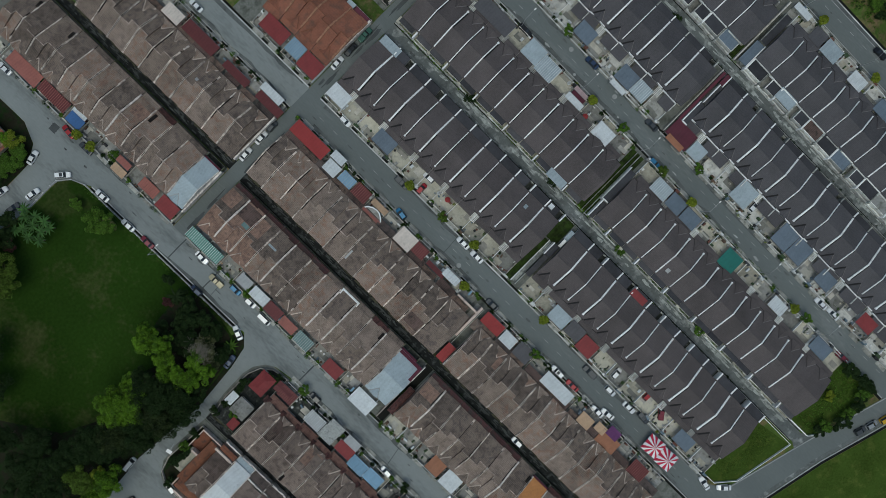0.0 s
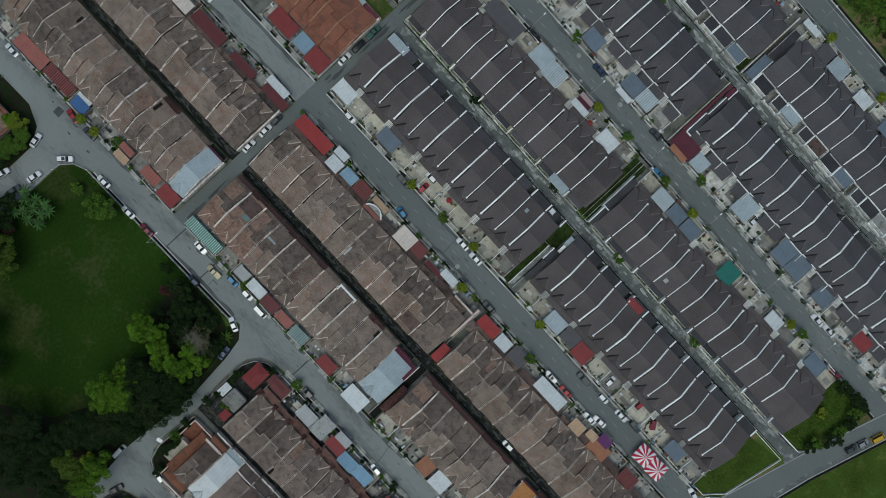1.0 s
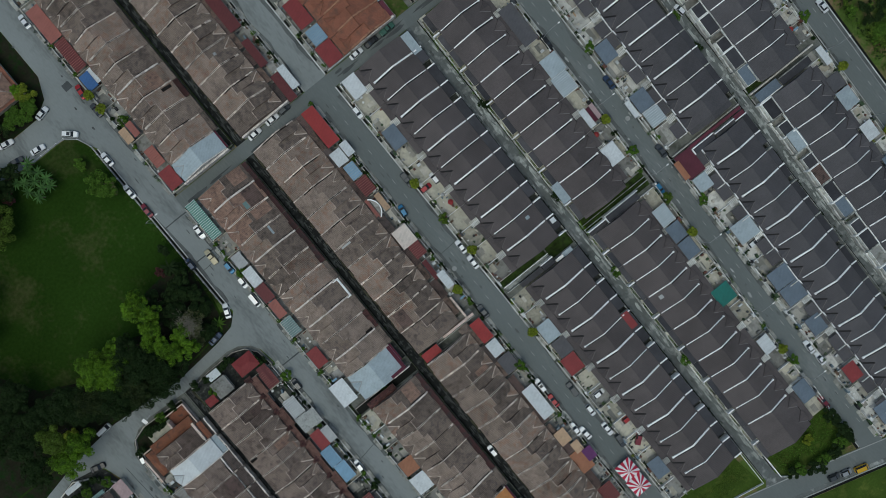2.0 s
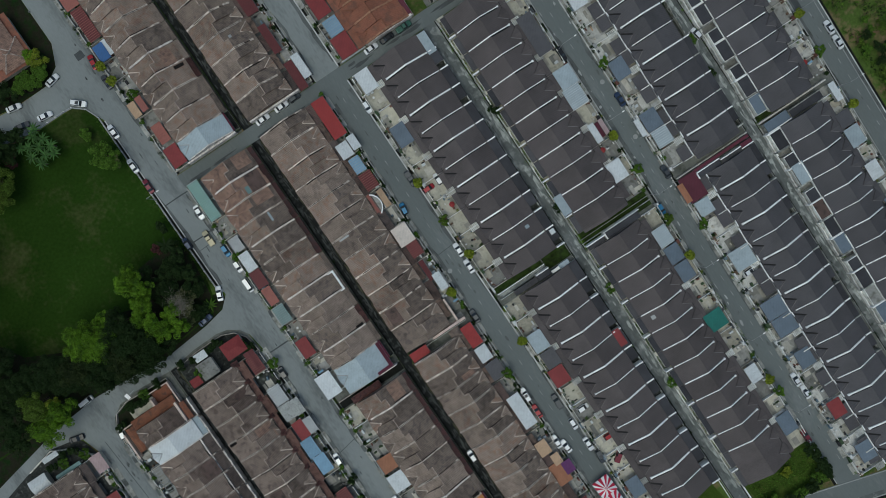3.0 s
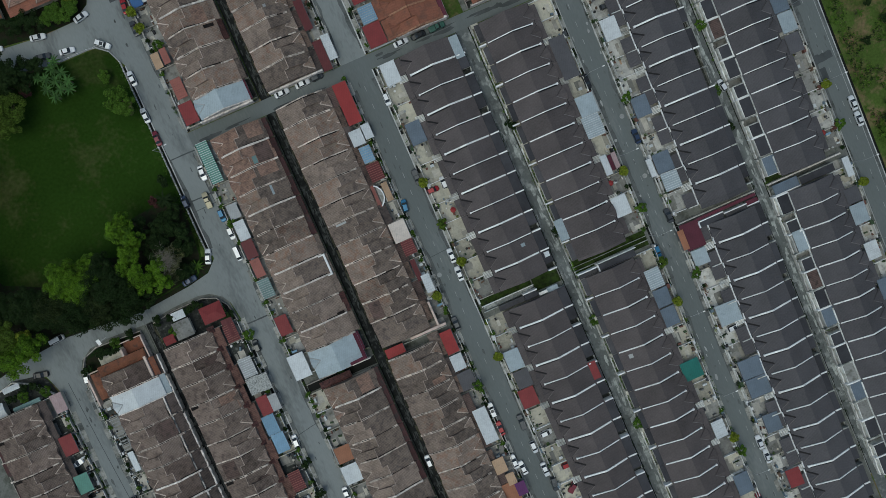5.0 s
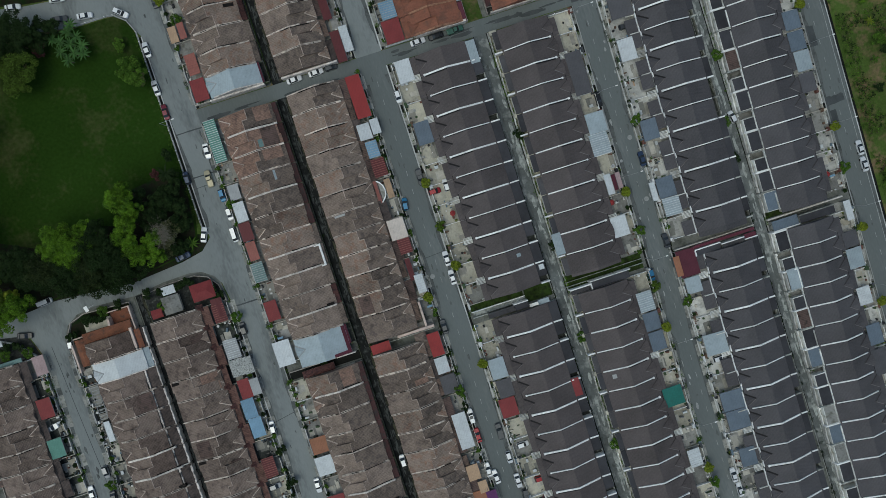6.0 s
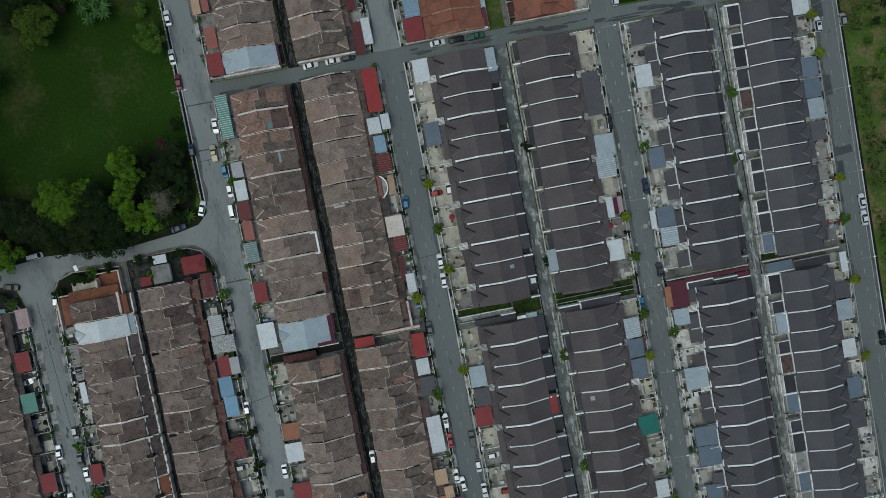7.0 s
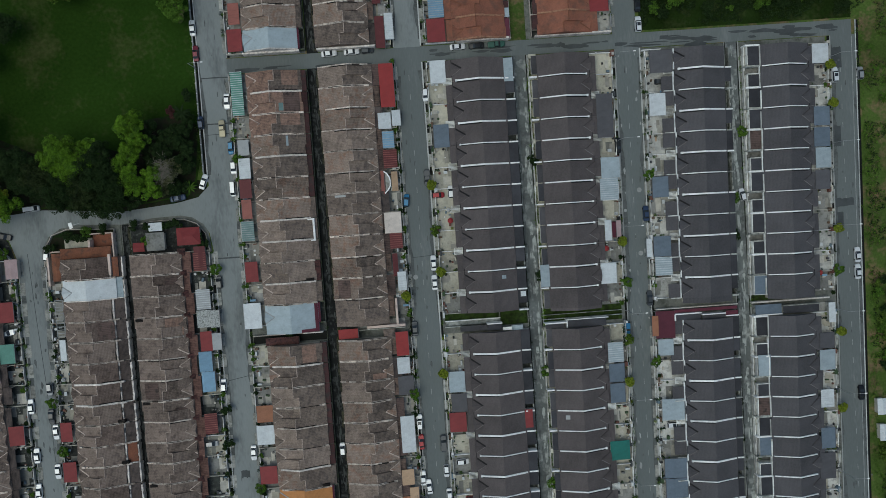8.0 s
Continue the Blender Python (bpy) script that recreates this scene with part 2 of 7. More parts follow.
    "render_pink": material("faded_pink_rendered_wall", (0.62, 0.5, 0.43), 0.9, 0, 2.0, 0.3, 0.15, 0.3, 0.15, spots=(0.4, 0.33, 0.29), spot_amount=0.45),
    "terracotta": material("terracotta_paving", (0.2, 0.082, 0.05), 0.85, 0, 2.2, 0.3, 0.3, 0.3, 0.2, spots=(0.12, 0.065, 0.05), spot_amount=0.5),
    "flash_thin": material("grey_valley_flashing", (0.17, 0.155, 0.155), 0.7, 0, 2.0, 0.5, 0.15, 0.2, 0.1),
    "wall_grey": material("stained_grey_rear_wall", (0.36, 0.37, 0.34), 0.9, 0, 1.8, 0.4, 0.25, 0.5, 0.2, each=0.35, spots=(0.12, 0.125, 0.11), spot_amount=0.6),
    "lean_red": material("dull_maroon_lean_to", (0.075, 0.036, 0.035), 0.8, 0, 2, 0.3, 0.3, 0.3, 0.3, each=0.3, spots=(0.05, 0.04, 0.038), spot_amount=0.6),
    "trim": material("patchy_white_annex_wall", (0.7, 0.7, 0.66), 0.85, 0, 2.0, 0.3, 0.15, 0.3, 0.1, each=0.35, spots=(0.36, 0.35, 0.3), spot_amount=0.45),
    "gutter_stain": material("damp_gutter_stain", (0.115, 0.124, 0.122), 0.8, 0, 2.0, 0.2, 0.2, 0.4, 0.1, spots=(0.06, 0.065, 0.06), spot_amount=0.5),
    "patch": material("dark_wet_asphalt_patch", (0.07, 0.077, 0.078), 0.6, 0, 2.0, 0.3, 0.15, 0.3, 0.1),
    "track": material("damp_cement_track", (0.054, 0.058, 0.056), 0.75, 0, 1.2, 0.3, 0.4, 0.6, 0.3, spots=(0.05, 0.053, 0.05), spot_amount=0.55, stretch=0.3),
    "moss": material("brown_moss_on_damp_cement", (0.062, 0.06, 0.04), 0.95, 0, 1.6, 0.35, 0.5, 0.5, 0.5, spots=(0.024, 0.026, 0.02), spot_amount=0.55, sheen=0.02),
    "kerb_dark": material("mossy_dark_drain_wall", (0.1, 0.105, 0.09), 0.9, 0, 2, 0.4, 0.3, 0.5, 0.2, spots=(0.06, 0.075, 0.03), spot_amount=0.6),
    "roof_apron": material("red_brown_apron_tiles", (0.2, 0.085, 0.05), 0.85, 0, 2.2, 0.3, 0.3, 0.3, 0.4, spots=(0.11, 0.06, 0.045), spot_amount=0.5, stripes=0.3, ribs=0.13),
    "ramp": material("rough_cement_ramp", (0.3, 0.3, 0.275), 0.9, 0, 1.8, 0.4, 0.35, 0.5, 0.3, each=0.3, spots=(0.13, 0.135, 0.115), spot_amount=0.5),
    "hip_dark": material("dark_red_blistered_tiles", (0.085, 0.04, 0.036), 0.85, 0, 2.6, 0.6, 0.6, 0.5, 0.5, each=0.25, spots=(0.035, 0.022, 0.022), spot_amount=0.6),
    "rubber": material("black_rubber", (0.02, 0.02, 0.02), 0.9, 0, 5, 1, 0.2, 0.1, 0),
    "line": material("worn_white_road_paint", (0.34, 0.35, 0.34), 0.8, 0, 3, 0.5, 0.3, 0.5, 0),
    "bark": material("grey_brown_bark", (0.11, 0.085, 0.06), 0.95, 0, 4, 0.8, 0.3, 0.3, 0.6),
}


def assorted(name, colours, rough=0.7):
    """One surface for many loose pieces, each with a colour of its own out of the given ones."""
    m = material(name, (1, 1, 1), rough, 0, 3.0, 0.8, 0.2, 0.25, 0)
    nodes, links = m.node_tree.nodes, m.node_tree.links
    ramp = nodes.new("ShaderNodeValToRGB")
    ramp.color_ramp.interpolation = "CONSTANT"
    for i, c in enumerate(colours):
        e = ramp.color_ramp.elements[i] if i < 2 else ramp.color_ramp.elements.new(i / len(colours))
        e.position, e.color = i / len(colours), (*c, 1)
    links.new(nodes.new("ShaderNodeNewGeometry").outputs["Random Per Island"], ramp.inputs["Fac"])
    mix = next(n for n in nodes if n.bl_idname == "ShaderNodeMix")
    links.new(ramp.outputs["Color"], mix.inputs["A"])
    return m


M["odds"] = assorted("mixed_household_goods", ((0.62, 0.63, 0.62), (0.3, 0.31, 0.3), (0.03, 0.03, 0.032), (0.12, 0.08, 0.055), (0.5, 0.47, 0.4), (0.06, 0.065, 0.07), (0.14, 0.19, 0.23), (0.2, 0.2, 0.19), (0.7, 0.7, 0.69), (0.15, 0.07, 0.055), (0.05, 0.08, 0.04), (0.4, 0.39, 0.36)))
M["mats"] = assorted("mixed_yard_paving", ((0.4, 0.39, 0.35), (0.16, 0.16, 0.145), (0.5, 0.48, 0.42), (0.2, 0.2, 0.18), (0.28, 0.27, 0.24), (0.36, 0.34, 0.28), (0.34, 0.34, 0.33), (0.3, 0.29, 0.25)), 0.85)
SHEETS = {
    "red": (0.215, 0.04, 0.042), "bright_red": (0.27, 0.038, 0.038), "dark_red": (0.125, 0.036, 0.038), "faded_red": (0.29, 0.11, 0.09),
    "maroon": (0.105, 0.027, 0.042), "white": (0.58, 0.61, 0.62), "cream": (0.6, 0.53, 0.47), "grey": (0.36, 0.37, 0.37), "pale_blue": (0.36, 0.42, 0.45),
    "slate": (0.14, 0.175, 0.215), "dark_grey": (0.1, 0.098, 0.105), "blue": (0.2, 0.33, 0.45), "green": (0.11, 0.25, 0.2), "teal_green": (0.035, 0.17, 0.14),
    "grey_green": (0.17, 0.26, 0.25), "orange": (0.31, 0.14, 0.08), "tan": (0.45, 0.31, 0.2), "bright_orange": (0.48, 0.22, 0.08), "deep_blue": (0.05, 0.12, 0.28), "purple": (0.13, 0.04, 0.14), "faded_pink": (0.42, 0.31, 0.31)}
SHEET = {n: material(n + "_metal_roof_sheet", c, 0.55, 0, 2.2, 0.45, 0.14, 0.14, 0.12, stripes=0.25, stripe_axis=1, each=0.1, spots=tuple(0.8 * v + 0.01 for v in c), spot_amount=0.28) for n, c in SHEETS.items()}
SHEET["speckled"] = material("litter_speckled_sheet", (0.42, 0.43, 0.41), 0.8, 0, 4.0, 1.6, 0.45, 0.35, 0.2, spots=(0.15, 0.155, 0.145), spot_amount=0.6)
CAR_PAINTS = {"white": (0.75, 0.76, 0.76), "black": (0.012, 0.013, 0.015), "dark_grey": (0.06, 0.065, 0.07), "grey": (0.3, 0.31, 0.32), "red": (0.3, 0.02, 0.025),
              "dark_red": (0.16, 0.02, 0.035), "blue": (0.035, 0.16, 0.3), "dark_blue": (0.03, 0.05, 0.1), "green": (0.05, 0.12, 0.09), "beige": (0.4, 0.36, 0.24), "yellow": (0.6, 0.36, 0.02)}
CAR = {n: paint(n + "_car_paint", c, 0.2) for n, c in CAR_PAINTS.items()}
LEAF = {
    "bright": material("bright_green_leaves", (0.09, 0.172, 0.012), 0.7, 0, 1.2, 0.22, 0.4, 0.6, 0, island=0.5, sheen=0.1, spots=(0.042, 0.083, 0.012), spot_amount=0.55),
    "green": material("mid_green_leaves", (0.066, 0.126, 0.016), 0.7, 0, 1.5, 0.3, 0.3, 0.3, 0, island=0.45, sheen=0.1),
    "dark": material("dark_green_leaves", (0.018, 0.034, 0.0095), 0.75, 0, 1.5, 0.3, 0.3, 0.3, 0, island=0.45, sheen=0.1),
    "deep": material("dull_deep_green_leaves", (0.027, 0.04, 0.012), 0.75, 0, 1.5, 0.25, 0.35, 0.5, 0, island=0.5, sheen=0.1, spots=(0.016, 0.028, 0.011), spot_amount=0.5),
    "moss": material("yellowish_olive_leaves", (0.07, 0.112, 0.016), 0.75, 0, 1.5, 0.3, 0.35, 0.4, 0, island=0.5, sheen=0.1),
    "banana": material("dark_banana_leaves", (0.045, 0.1, 0.024), 0.6, 0, 1.5, 0.3, 0.3, 0.3, 0, each=0.35, sheen=0.15),
    "olive": material("olive_leaves", (0.09, 0.1, 0.04), 0.75, 0, 1.5, 0.3, 0.3, 0.3, 0, island=0.4, sheen=0.1),
    "yellow": material("yellow_green_leaves", (0.155, 0.195, 0.02), 0.7, 0, 1.5, 0.3, 0.3, 0.3, 0, island=0.4, sheen=0.1),
    "red": material("dark_red_leaves", (0.07, 0.03, 0.028), 0.75, 0, 1.5, 0.3, 0.3, 0.3, 0, island=0.4, sheen=0.1)}


# ---------------------------------------------------------------- mesh helpers
def part(name, bm, mat, parent=None, label="", smooth=False):
    """Links a bmesh as one mesh object, under a thing or a part if one is given."""
    bmesh.ops.recalc_face_normals(bm, faces=bm.faces)
    me = bpy.data.meshes.new(name)
    bm.to_mesh(me)
    bm.free()
    me.materials.append(mat)
    if smooth:
        me.polygons.foreach_set("use_smooth", [True] * len(me.polygons))
    ob = new(name, me)
    ob.parent = parent
    if label:
        tagged(ob, label)
    return ob


def structure(name, bm, mat, label, category):
    return tagged(part(name, bm, mat), label, category, kind="structure")


def solid(bm, points, faces):
    v = [bm.verts.new(p) for p in points]
    return [bm.faces.new([v[i] for i in f]) for f in faces]


def box(bm, x0, x1, y0, y1, z0, z1):
    solid(bm, [(x, y, z) for z in (z0, z1) for x, y in ((x0, y0), (x1, y0), (x1, y1), (x0, y1))],
          [(3, 2, 1, 0), (4, 5, 6, 7), (0, 1, 5, 4), (1, 2, 6, 5), (2, 3, 7, 6), (3, 0, 4, 7)])
    return bm


def boxes(*rows):
    bm = bmesh.new()
    for r in rows:
        box(bm, *r)
    return bm


def beam(bm, p, q, wide, high):
    """A bar from p to q."""
    p, q = Vector(p), Vector(q)
    along = (q - p).normalized()
    side = along.cross(Vector((0, 0, 1))).normalized() * wide / 2 if abs(along.z) < 0.99 else Vector((wide / 2, 0, 0))
    up = side.cross(along).normalized() * high / 2
    solid(bm, [e + s * side + u * up for e in (p, q) for s, u in ((-1, -1), (1, -1), (1, 1), (-1, 1))],
          [(0, 1, 2, 3), (7, 6, 5, 4), (0, 4, 5, 1), (1, 5, 6, 2), (2, 6, 7, 3), (3, 7, 4, 0)])
    return bm


def prism_y(bm, profile, y0, y1):
    """A profile of (x, z) points drawn out from y0 to y1."""
    n = len(profile)
    solid(bm, [(x, y, z) for y in (y0, y1) for x, z in profile],
          [tuple(range(n)), tuple(range(2 * n - 1, n - 1, -1))] + [(i, i + n, (i + 1) % n + n, (i + 1) % n) for i in range(n)])
    return bm


def slab(bm, outline, z0, z1):
    """A flat slab over an outline of (x, y) points."""
    n = len(outline)
    solid(bm, [(x, y, z) for z in (z0, z1) for x, y in outline],
          [tuple(range(n - 1, -1, -1)), tuple(range(n, 2 * n))] + [(i, (i + 1) % n, (i + 1) % n + n, i + n) for i in range(n)])
    return bm


def ribbon(bm, line, wide, z0, z1):
    """A slab of one width along a line of (x, y) points."""
    pts = [Vector((*p, 0)) for p in line]
    left, right = [], []
    for i, p in enumerate(pts):
        d = (pts[min(i + 1, len(pts) - 1)] - pts[max(i - 1, 0)]).normalized()
        side = Vector((-d.y, d.x, 0)) * wide / 2
        left.append(p + side)
        right.append(p - side)
    for i in range(len(pts) - 1):
        slab(bm, [(v.x, v.y) for v in (left[i], right[i], right[i + 1], left[i + 1])], z0, z1)
    return bm


def arc(cx, cy, r, a0, a1, n=10):
    return [(cx + r * math.cos(radians(a0 + (a1 - a0) * i / n)), cy + r * math.sin(radians(a0 + (a1 - a0) * i / n))) for i in range(n + 1)]


def thing(name, m, label, category, group=""):
    ob = new(name)
    ob.empty_display_size = 0.3
    ob.matrix_world = m
    return tagged(ob, label, category, group)


# ---------------------------------------------------------------- ground, roads, alleys
structure("ground", boxes((-1500, 1500, -1500, 1500, -0.5, 0.0)), M["scrub"], "open ground of rough grass and bare earth", "ground")

bm = slab(bmesh.new(), [(-61.4, 74), (-63, 78.4), (-66, 80.8), (-78, 80.8), (-91, 82.4), (-150, 90), (-150, 9.5), (-118, 9.5), (-105, 9.6), (-90, 8.3), (-77, 9.2), (-66, 10.6), (-63.6, 14), (-61.2, 24)], 0, 0.09)
structure("lawn_park", bm, M["lawn"], "mown green lawn of the neighbourhood park", "lawn")

for name, x0, x1, y0, y1, mat in (
        ("road_1", -116.2, -108.9, -170, -8, "road_pale"), ("road_2", -60.2, -52.2, -170, 140, "road_pale"), ("road_3", -4.1, 3.4, -124, 44.5, "road_dark"),
        ("road_6", -4.1, 3.4, 48.8, 140, "road_pale"),
        ("road_7", 59.4, 66.3, 48.8, 100, "road_dark")):
    structure(name, boxes((x0, x1, y0, y1, -0.02, 0.06)), M[mat], "worn grey asphalt street between terrace rows", "road")
for name, x0, x1, lean, y0 in (("road_4", 59.6, 66.5, 0.01, -140), ("road_5", 123.0, 130.4, 0.0143, -172)):
    bm = slab(bmesh.new(), [(x0 + lean * y0, y0), (x1 + lean * y0, y0), (x1 + lean * 44.5, 44.5), (x0 + lean * 44.5, 44.5)], -0.02, 0.06)
    structure(name, bm, M["road_dark"], "worn dark asphalt street between terrace rows", "road")
structure("road_9", boxes((-52.2, -9.0, 44.5, 48.8, -0.02, 0.056)), M["road_dark"], "narrow asphalt cross street past the terrace ends", "road")
structure("road_10", boxes((-9.0, 130.0, 44.5, 48.8, -0.02, 0.058)), M["road_dark"], "narrow asphalt cross street past the terrace ends", "road")
bm = slab(bmesh.new(), [(-60.2, 99), (-63, 93), (-68.3, 90), (-79, 89.8), (-90, 91), (-110, 95), (-150, 104), (-150, 93), (-110, 87), (-91, 83.6), (-78, 81.2), (-67, 81.2), (-63.4, 79), (-60.2, 73)], -0.02, 0.064)
structure("road_11", bm, M["road_pale"], "curving pale asphalt road round the park", "road")
bm = slab(bmesh.new(), [(-60.2, 13), (-63.5, 9.9), (-70, 8.6), (-86, 7.2), (-96, 8.2), (-108, 9.2), (-122, 8), (-150, 2), (-150, -3), (-128, 3.5), (-119.5, 2.2), (-118.2, 1.0), (-116.6, -4), (-116.2, -8),
                        (-108.9, -8), (-109.2, -2.4), (-107, 1.4), (-103.5, 3.6), (-98, 4.3), (-86, 3.6), (-77, 4.8), (-69, 5.0), (-65.6, 4.2), (-62.6, 2.0), (-61.1, -0.6), (-60.2, -7)], -0.02, 0.064)
structure("road_12", bm, M["road_pale"], "curving pale asphalt lane beneath the park trees", "road")
bm = slab(bmesh.new(), [(-4.1, -117), (3.4, -117), (6, -121.5), (26.4, -127.0), (36, -129.6), (57, -136.0), (140, -161), (140, -167.5), (54, -142.5), (32, -136.2), (12, -131.9), (-30, -121.5), (-30, -116)], -0.02, 0.05)
structure("road_13", bm, M["road_dark"], "wide grey asphalt road along the terrace ends", "road")

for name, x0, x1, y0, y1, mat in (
        ("alley_1", -86.0, -84.0, -170, 3.5, "alley_wet_shade"), ("alley_2", -29.2, -26.0, -170, 44.5, "alley_wet_shade"), ("alley_3", 30.0, 33.6, -126, 44.5, "alley_pale"),
        ("alley_4", 92.3, 95.6, -150, 44.5, "alley_pale"), ("alley_5", -29.2, -26.0, 48.8, 140, "alley_wet_shade")):
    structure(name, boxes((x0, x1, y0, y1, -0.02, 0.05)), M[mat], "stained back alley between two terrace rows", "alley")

# kerbs, open drains and verges beside the streets
kerbs = ((3.4, -116, 44.4, 1), (-4.1, -122, 44.4, -1), (59.4, -136, 44.4, -1), (66.3, -138, 44.4, 1), (122.6, -168, 44.4, -1), (130.0, -168, 48.6, 1), (-52.2, -168, 44.4, 1),
         (-52.2, 49, 140, 1), (-60.2, -168, -7.5, -1), (-60.2, 14, 73, -1), (-116.2, -168, -9, -1), (-108.9, -168, -9, 1), (3.4, 49, 140, 1), (-4.1, 49, 140, -1))
LEAN = {59.4: 0.01, 66.3: 0.01, 122.6: 0.0143, 130.0: 0.0143}


def strip(x, x0, x1, y0, y1, z1):
    """A straight strip beside a street that keeps to the street's slight lean."""
    k = LEAN.get(x, 0)
    d = 0.2 if k == 0.01 else 0.4 if k else 0
    return slab(bmesh.new(), [(x0 + d + k * y0, y0), (x1 + d + k * y0, y0), (x1 + d + k * y1, y1), (x0 + d + k * y1, y1)], 0, z1)


# flat drain strips, painted dark for the shade inside them
for i, (x, y0, y1, way) in enumerate(kerbs):
    structure(f"kerb_{i + 1}", strip(x, *sorted((x, x + (0.36 if x in (3.4, 66.3) else 0.28) * way)), y0, y1, 0.14), M["kerb_white" if x in (3.4, 66.3, -60.2, 130.0) else "kerb"], "pale concrete kerb along the street", "kerb")
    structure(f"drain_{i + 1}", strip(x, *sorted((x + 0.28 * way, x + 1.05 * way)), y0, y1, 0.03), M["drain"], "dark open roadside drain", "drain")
for i, (x, way) in enumerate(((-86.0, -1), (-84.0, 1), (-29.2, -1), (-26.0, 1), (30.0, -1), (33.6, 1), (92.3, -1), (95.6, 1))):
    north = 3.5 if i < 2 else 44.4
    span = sorted((x + (0.55 if i in (4, 6) else 0.0), x + 0.3 * way))
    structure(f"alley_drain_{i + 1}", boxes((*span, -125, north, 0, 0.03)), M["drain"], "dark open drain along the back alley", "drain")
    span = sorted((x + 0.3 * way, x + (0.42 if i % 2 == 0 or i < 4 else 0.66) * way))
    structure(f"alley_kerb_{i + 1}", boxes((*span, -125, north, 0, 0.16)), M["kerb_dark" if i < 4 else "kerb"], "mossy concrete drain wall", "kerb")

# stained cement under the terraces, from street to alley
for i, (x0, x1, y0, y1) in enumerate(((-51.2, -29.6, -168, 44.3), (-51.2, -29.6, 49.0, 140), (-107.9, -86.4, -168, -5.6), (-83.6, -61.2, -168, -5.6), (-25.6, -5.1, -168, 44.3), (-25.6, -5.1, 49.0, 140), (4.4, 29.6, -112.8, 44.3), (34.0, 58.4, -119.6, 44.3), (67.3, 91.9, -138, 44.3), (96.0, 122.0, -160, 44.3), (-150, -117.2, -168, -4.6), (4.4, 29.6, 49.0, 80), (34.2, 58.4, 49.0, 75))):
    structure(f"pavement_{i + 1}", boxes((x0, x1, y0, y1, -0.02, 0.045)), M["pavement"], "stained cement apron round the terrace houses", "pavement")

# dark mended and wet patches on the asphalt
patch_rng = random.Random(3)
for i, (x, y, wide, long) in enumerate(((124.6, 15.0, 2.0, 6.0), (125.8, -4.6, 5.6, 2.4), (124.4, -9.5, 1.8, 4.0), (125.2, 38.0, 3.0, 6.0),                                           (-55.6, 92.0, 2.4, 2.2), (-56.5, -72.0, 2.6, 2.2), (-56.2, 30.5, 7.8, 0.4), (-56.2, -8.2, 7.8, 0.4), (-56.2, 43.6, 7.8, 0.35))):
    edge = [(x - wide / 2 + wide * k / 8, y - long / 2) for k in range(9)] + [(x + wide / 2 - wide * k / 8, y + long / 2) for k in range(9)]
    edge = [(u + patch_rng.uniform(-0.1, 0.1), v + patch_rng.uniform(-0.14, 0.14) * min(1.5, long)) for u, v in edge]
    structure(f"asphalt_patch_{i + 1}", slab(bmesh.new(), edge, 0.05, 0.069), M["patch"], "dark damp patch of mended asphalt", "asphalt patch")
# damp stains along the kerbs
for i, (x, y0, y1, way) in enumerate(kerbs):
    k = LEAN.get(x, 0)
    base = x + (0.2 if k == 0.01 else 0.4 if k else 0)
    outer, y, w = [], y0 + 2, 0.5
    while y < y1 - 2:
        w = min(1.3, max(0.06, w + patch_rng.uniform(-0.5, 0.5)))
        outer.append((base + k * y - way * w, y))
        y += patch_rng.uniform(1.2, 4.0)
    bm = bmesh.new()
    for p, q in zip(outer, outer[1:]):
        slab(bm, [p, (base + k * p[1], p[1]), (base + k * q[1], q[1]), q] if way > 0 else [(base + k * p[1], p[1]), p, q, (base + k * q[1], q[1])], 0.05, 0.0645)
    structure(f"gutter_stain_{i + 1}", bm, M["gutter_stain"], "damp dark stain along the kerb", "asphalt stain")
# worn pale tracks along the wet alleys
def blotches(name, x, spread, y0, y1, count, long, wide, mat, label, z, across=False):
    """Many ragged flat patches strewn along a lane."""
    bm = bmesh.new()
    for k in range(count):
        c, y = x + patch_rng.gauss(0, spread), patch_rng.uniform(y0, y1)
        a, b = patch_rng.uniform(*long) / 2, patch_rng.uniform(*wide) / 2
        edge = []
        for n in range(11):
            t, r = 2 * math.pi * n / 11, patch_rng.uniform(0.6, 1.15)
            edge.append((c + b * r * math.cos(t), min(y1, max(y0, y + a * r * math.sin(t)))))
        slab(bm, [(v, u) for u, v in reversed(edge)] if across else edge, 0.04, z + 0.0001 * k)
    tagged(structure(name, bm, M[mat], label, "stains"), kind="stuff")


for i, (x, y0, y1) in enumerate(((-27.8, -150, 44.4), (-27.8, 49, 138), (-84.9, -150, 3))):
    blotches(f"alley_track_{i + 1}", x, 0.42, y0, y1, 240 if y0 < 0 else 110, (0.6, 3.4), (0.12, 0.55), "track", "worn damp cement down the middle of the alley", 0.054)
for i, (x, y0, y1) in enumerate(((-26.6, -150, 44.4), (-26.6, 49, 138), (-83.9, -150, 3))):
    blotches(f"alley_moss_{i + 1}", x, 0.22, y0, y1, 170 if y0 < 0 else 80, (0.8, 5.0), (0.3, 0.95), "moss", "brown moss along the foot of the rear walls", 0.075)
for i, (x, y1) in enumerate(((32.5, 44), (94.1, 44))):
    blotches(f"alley_silt_{i + 1}", x, 0.35, -122, y1, 75, (1.5, 6.0), (0.3, 1.2), "alley_streak", "pale dried silt along the alley", 0.052)
    # dark patches paint both damp and shade on the alley's drain side
    blotches(f"alley_damp_{i + 1}", x - 1.5, 0.4, -122, y1, 45, (1.5, 7.0), (0.3, 1.0), "gutter_stain", "black damp stains beside the alley drain", 0.062)
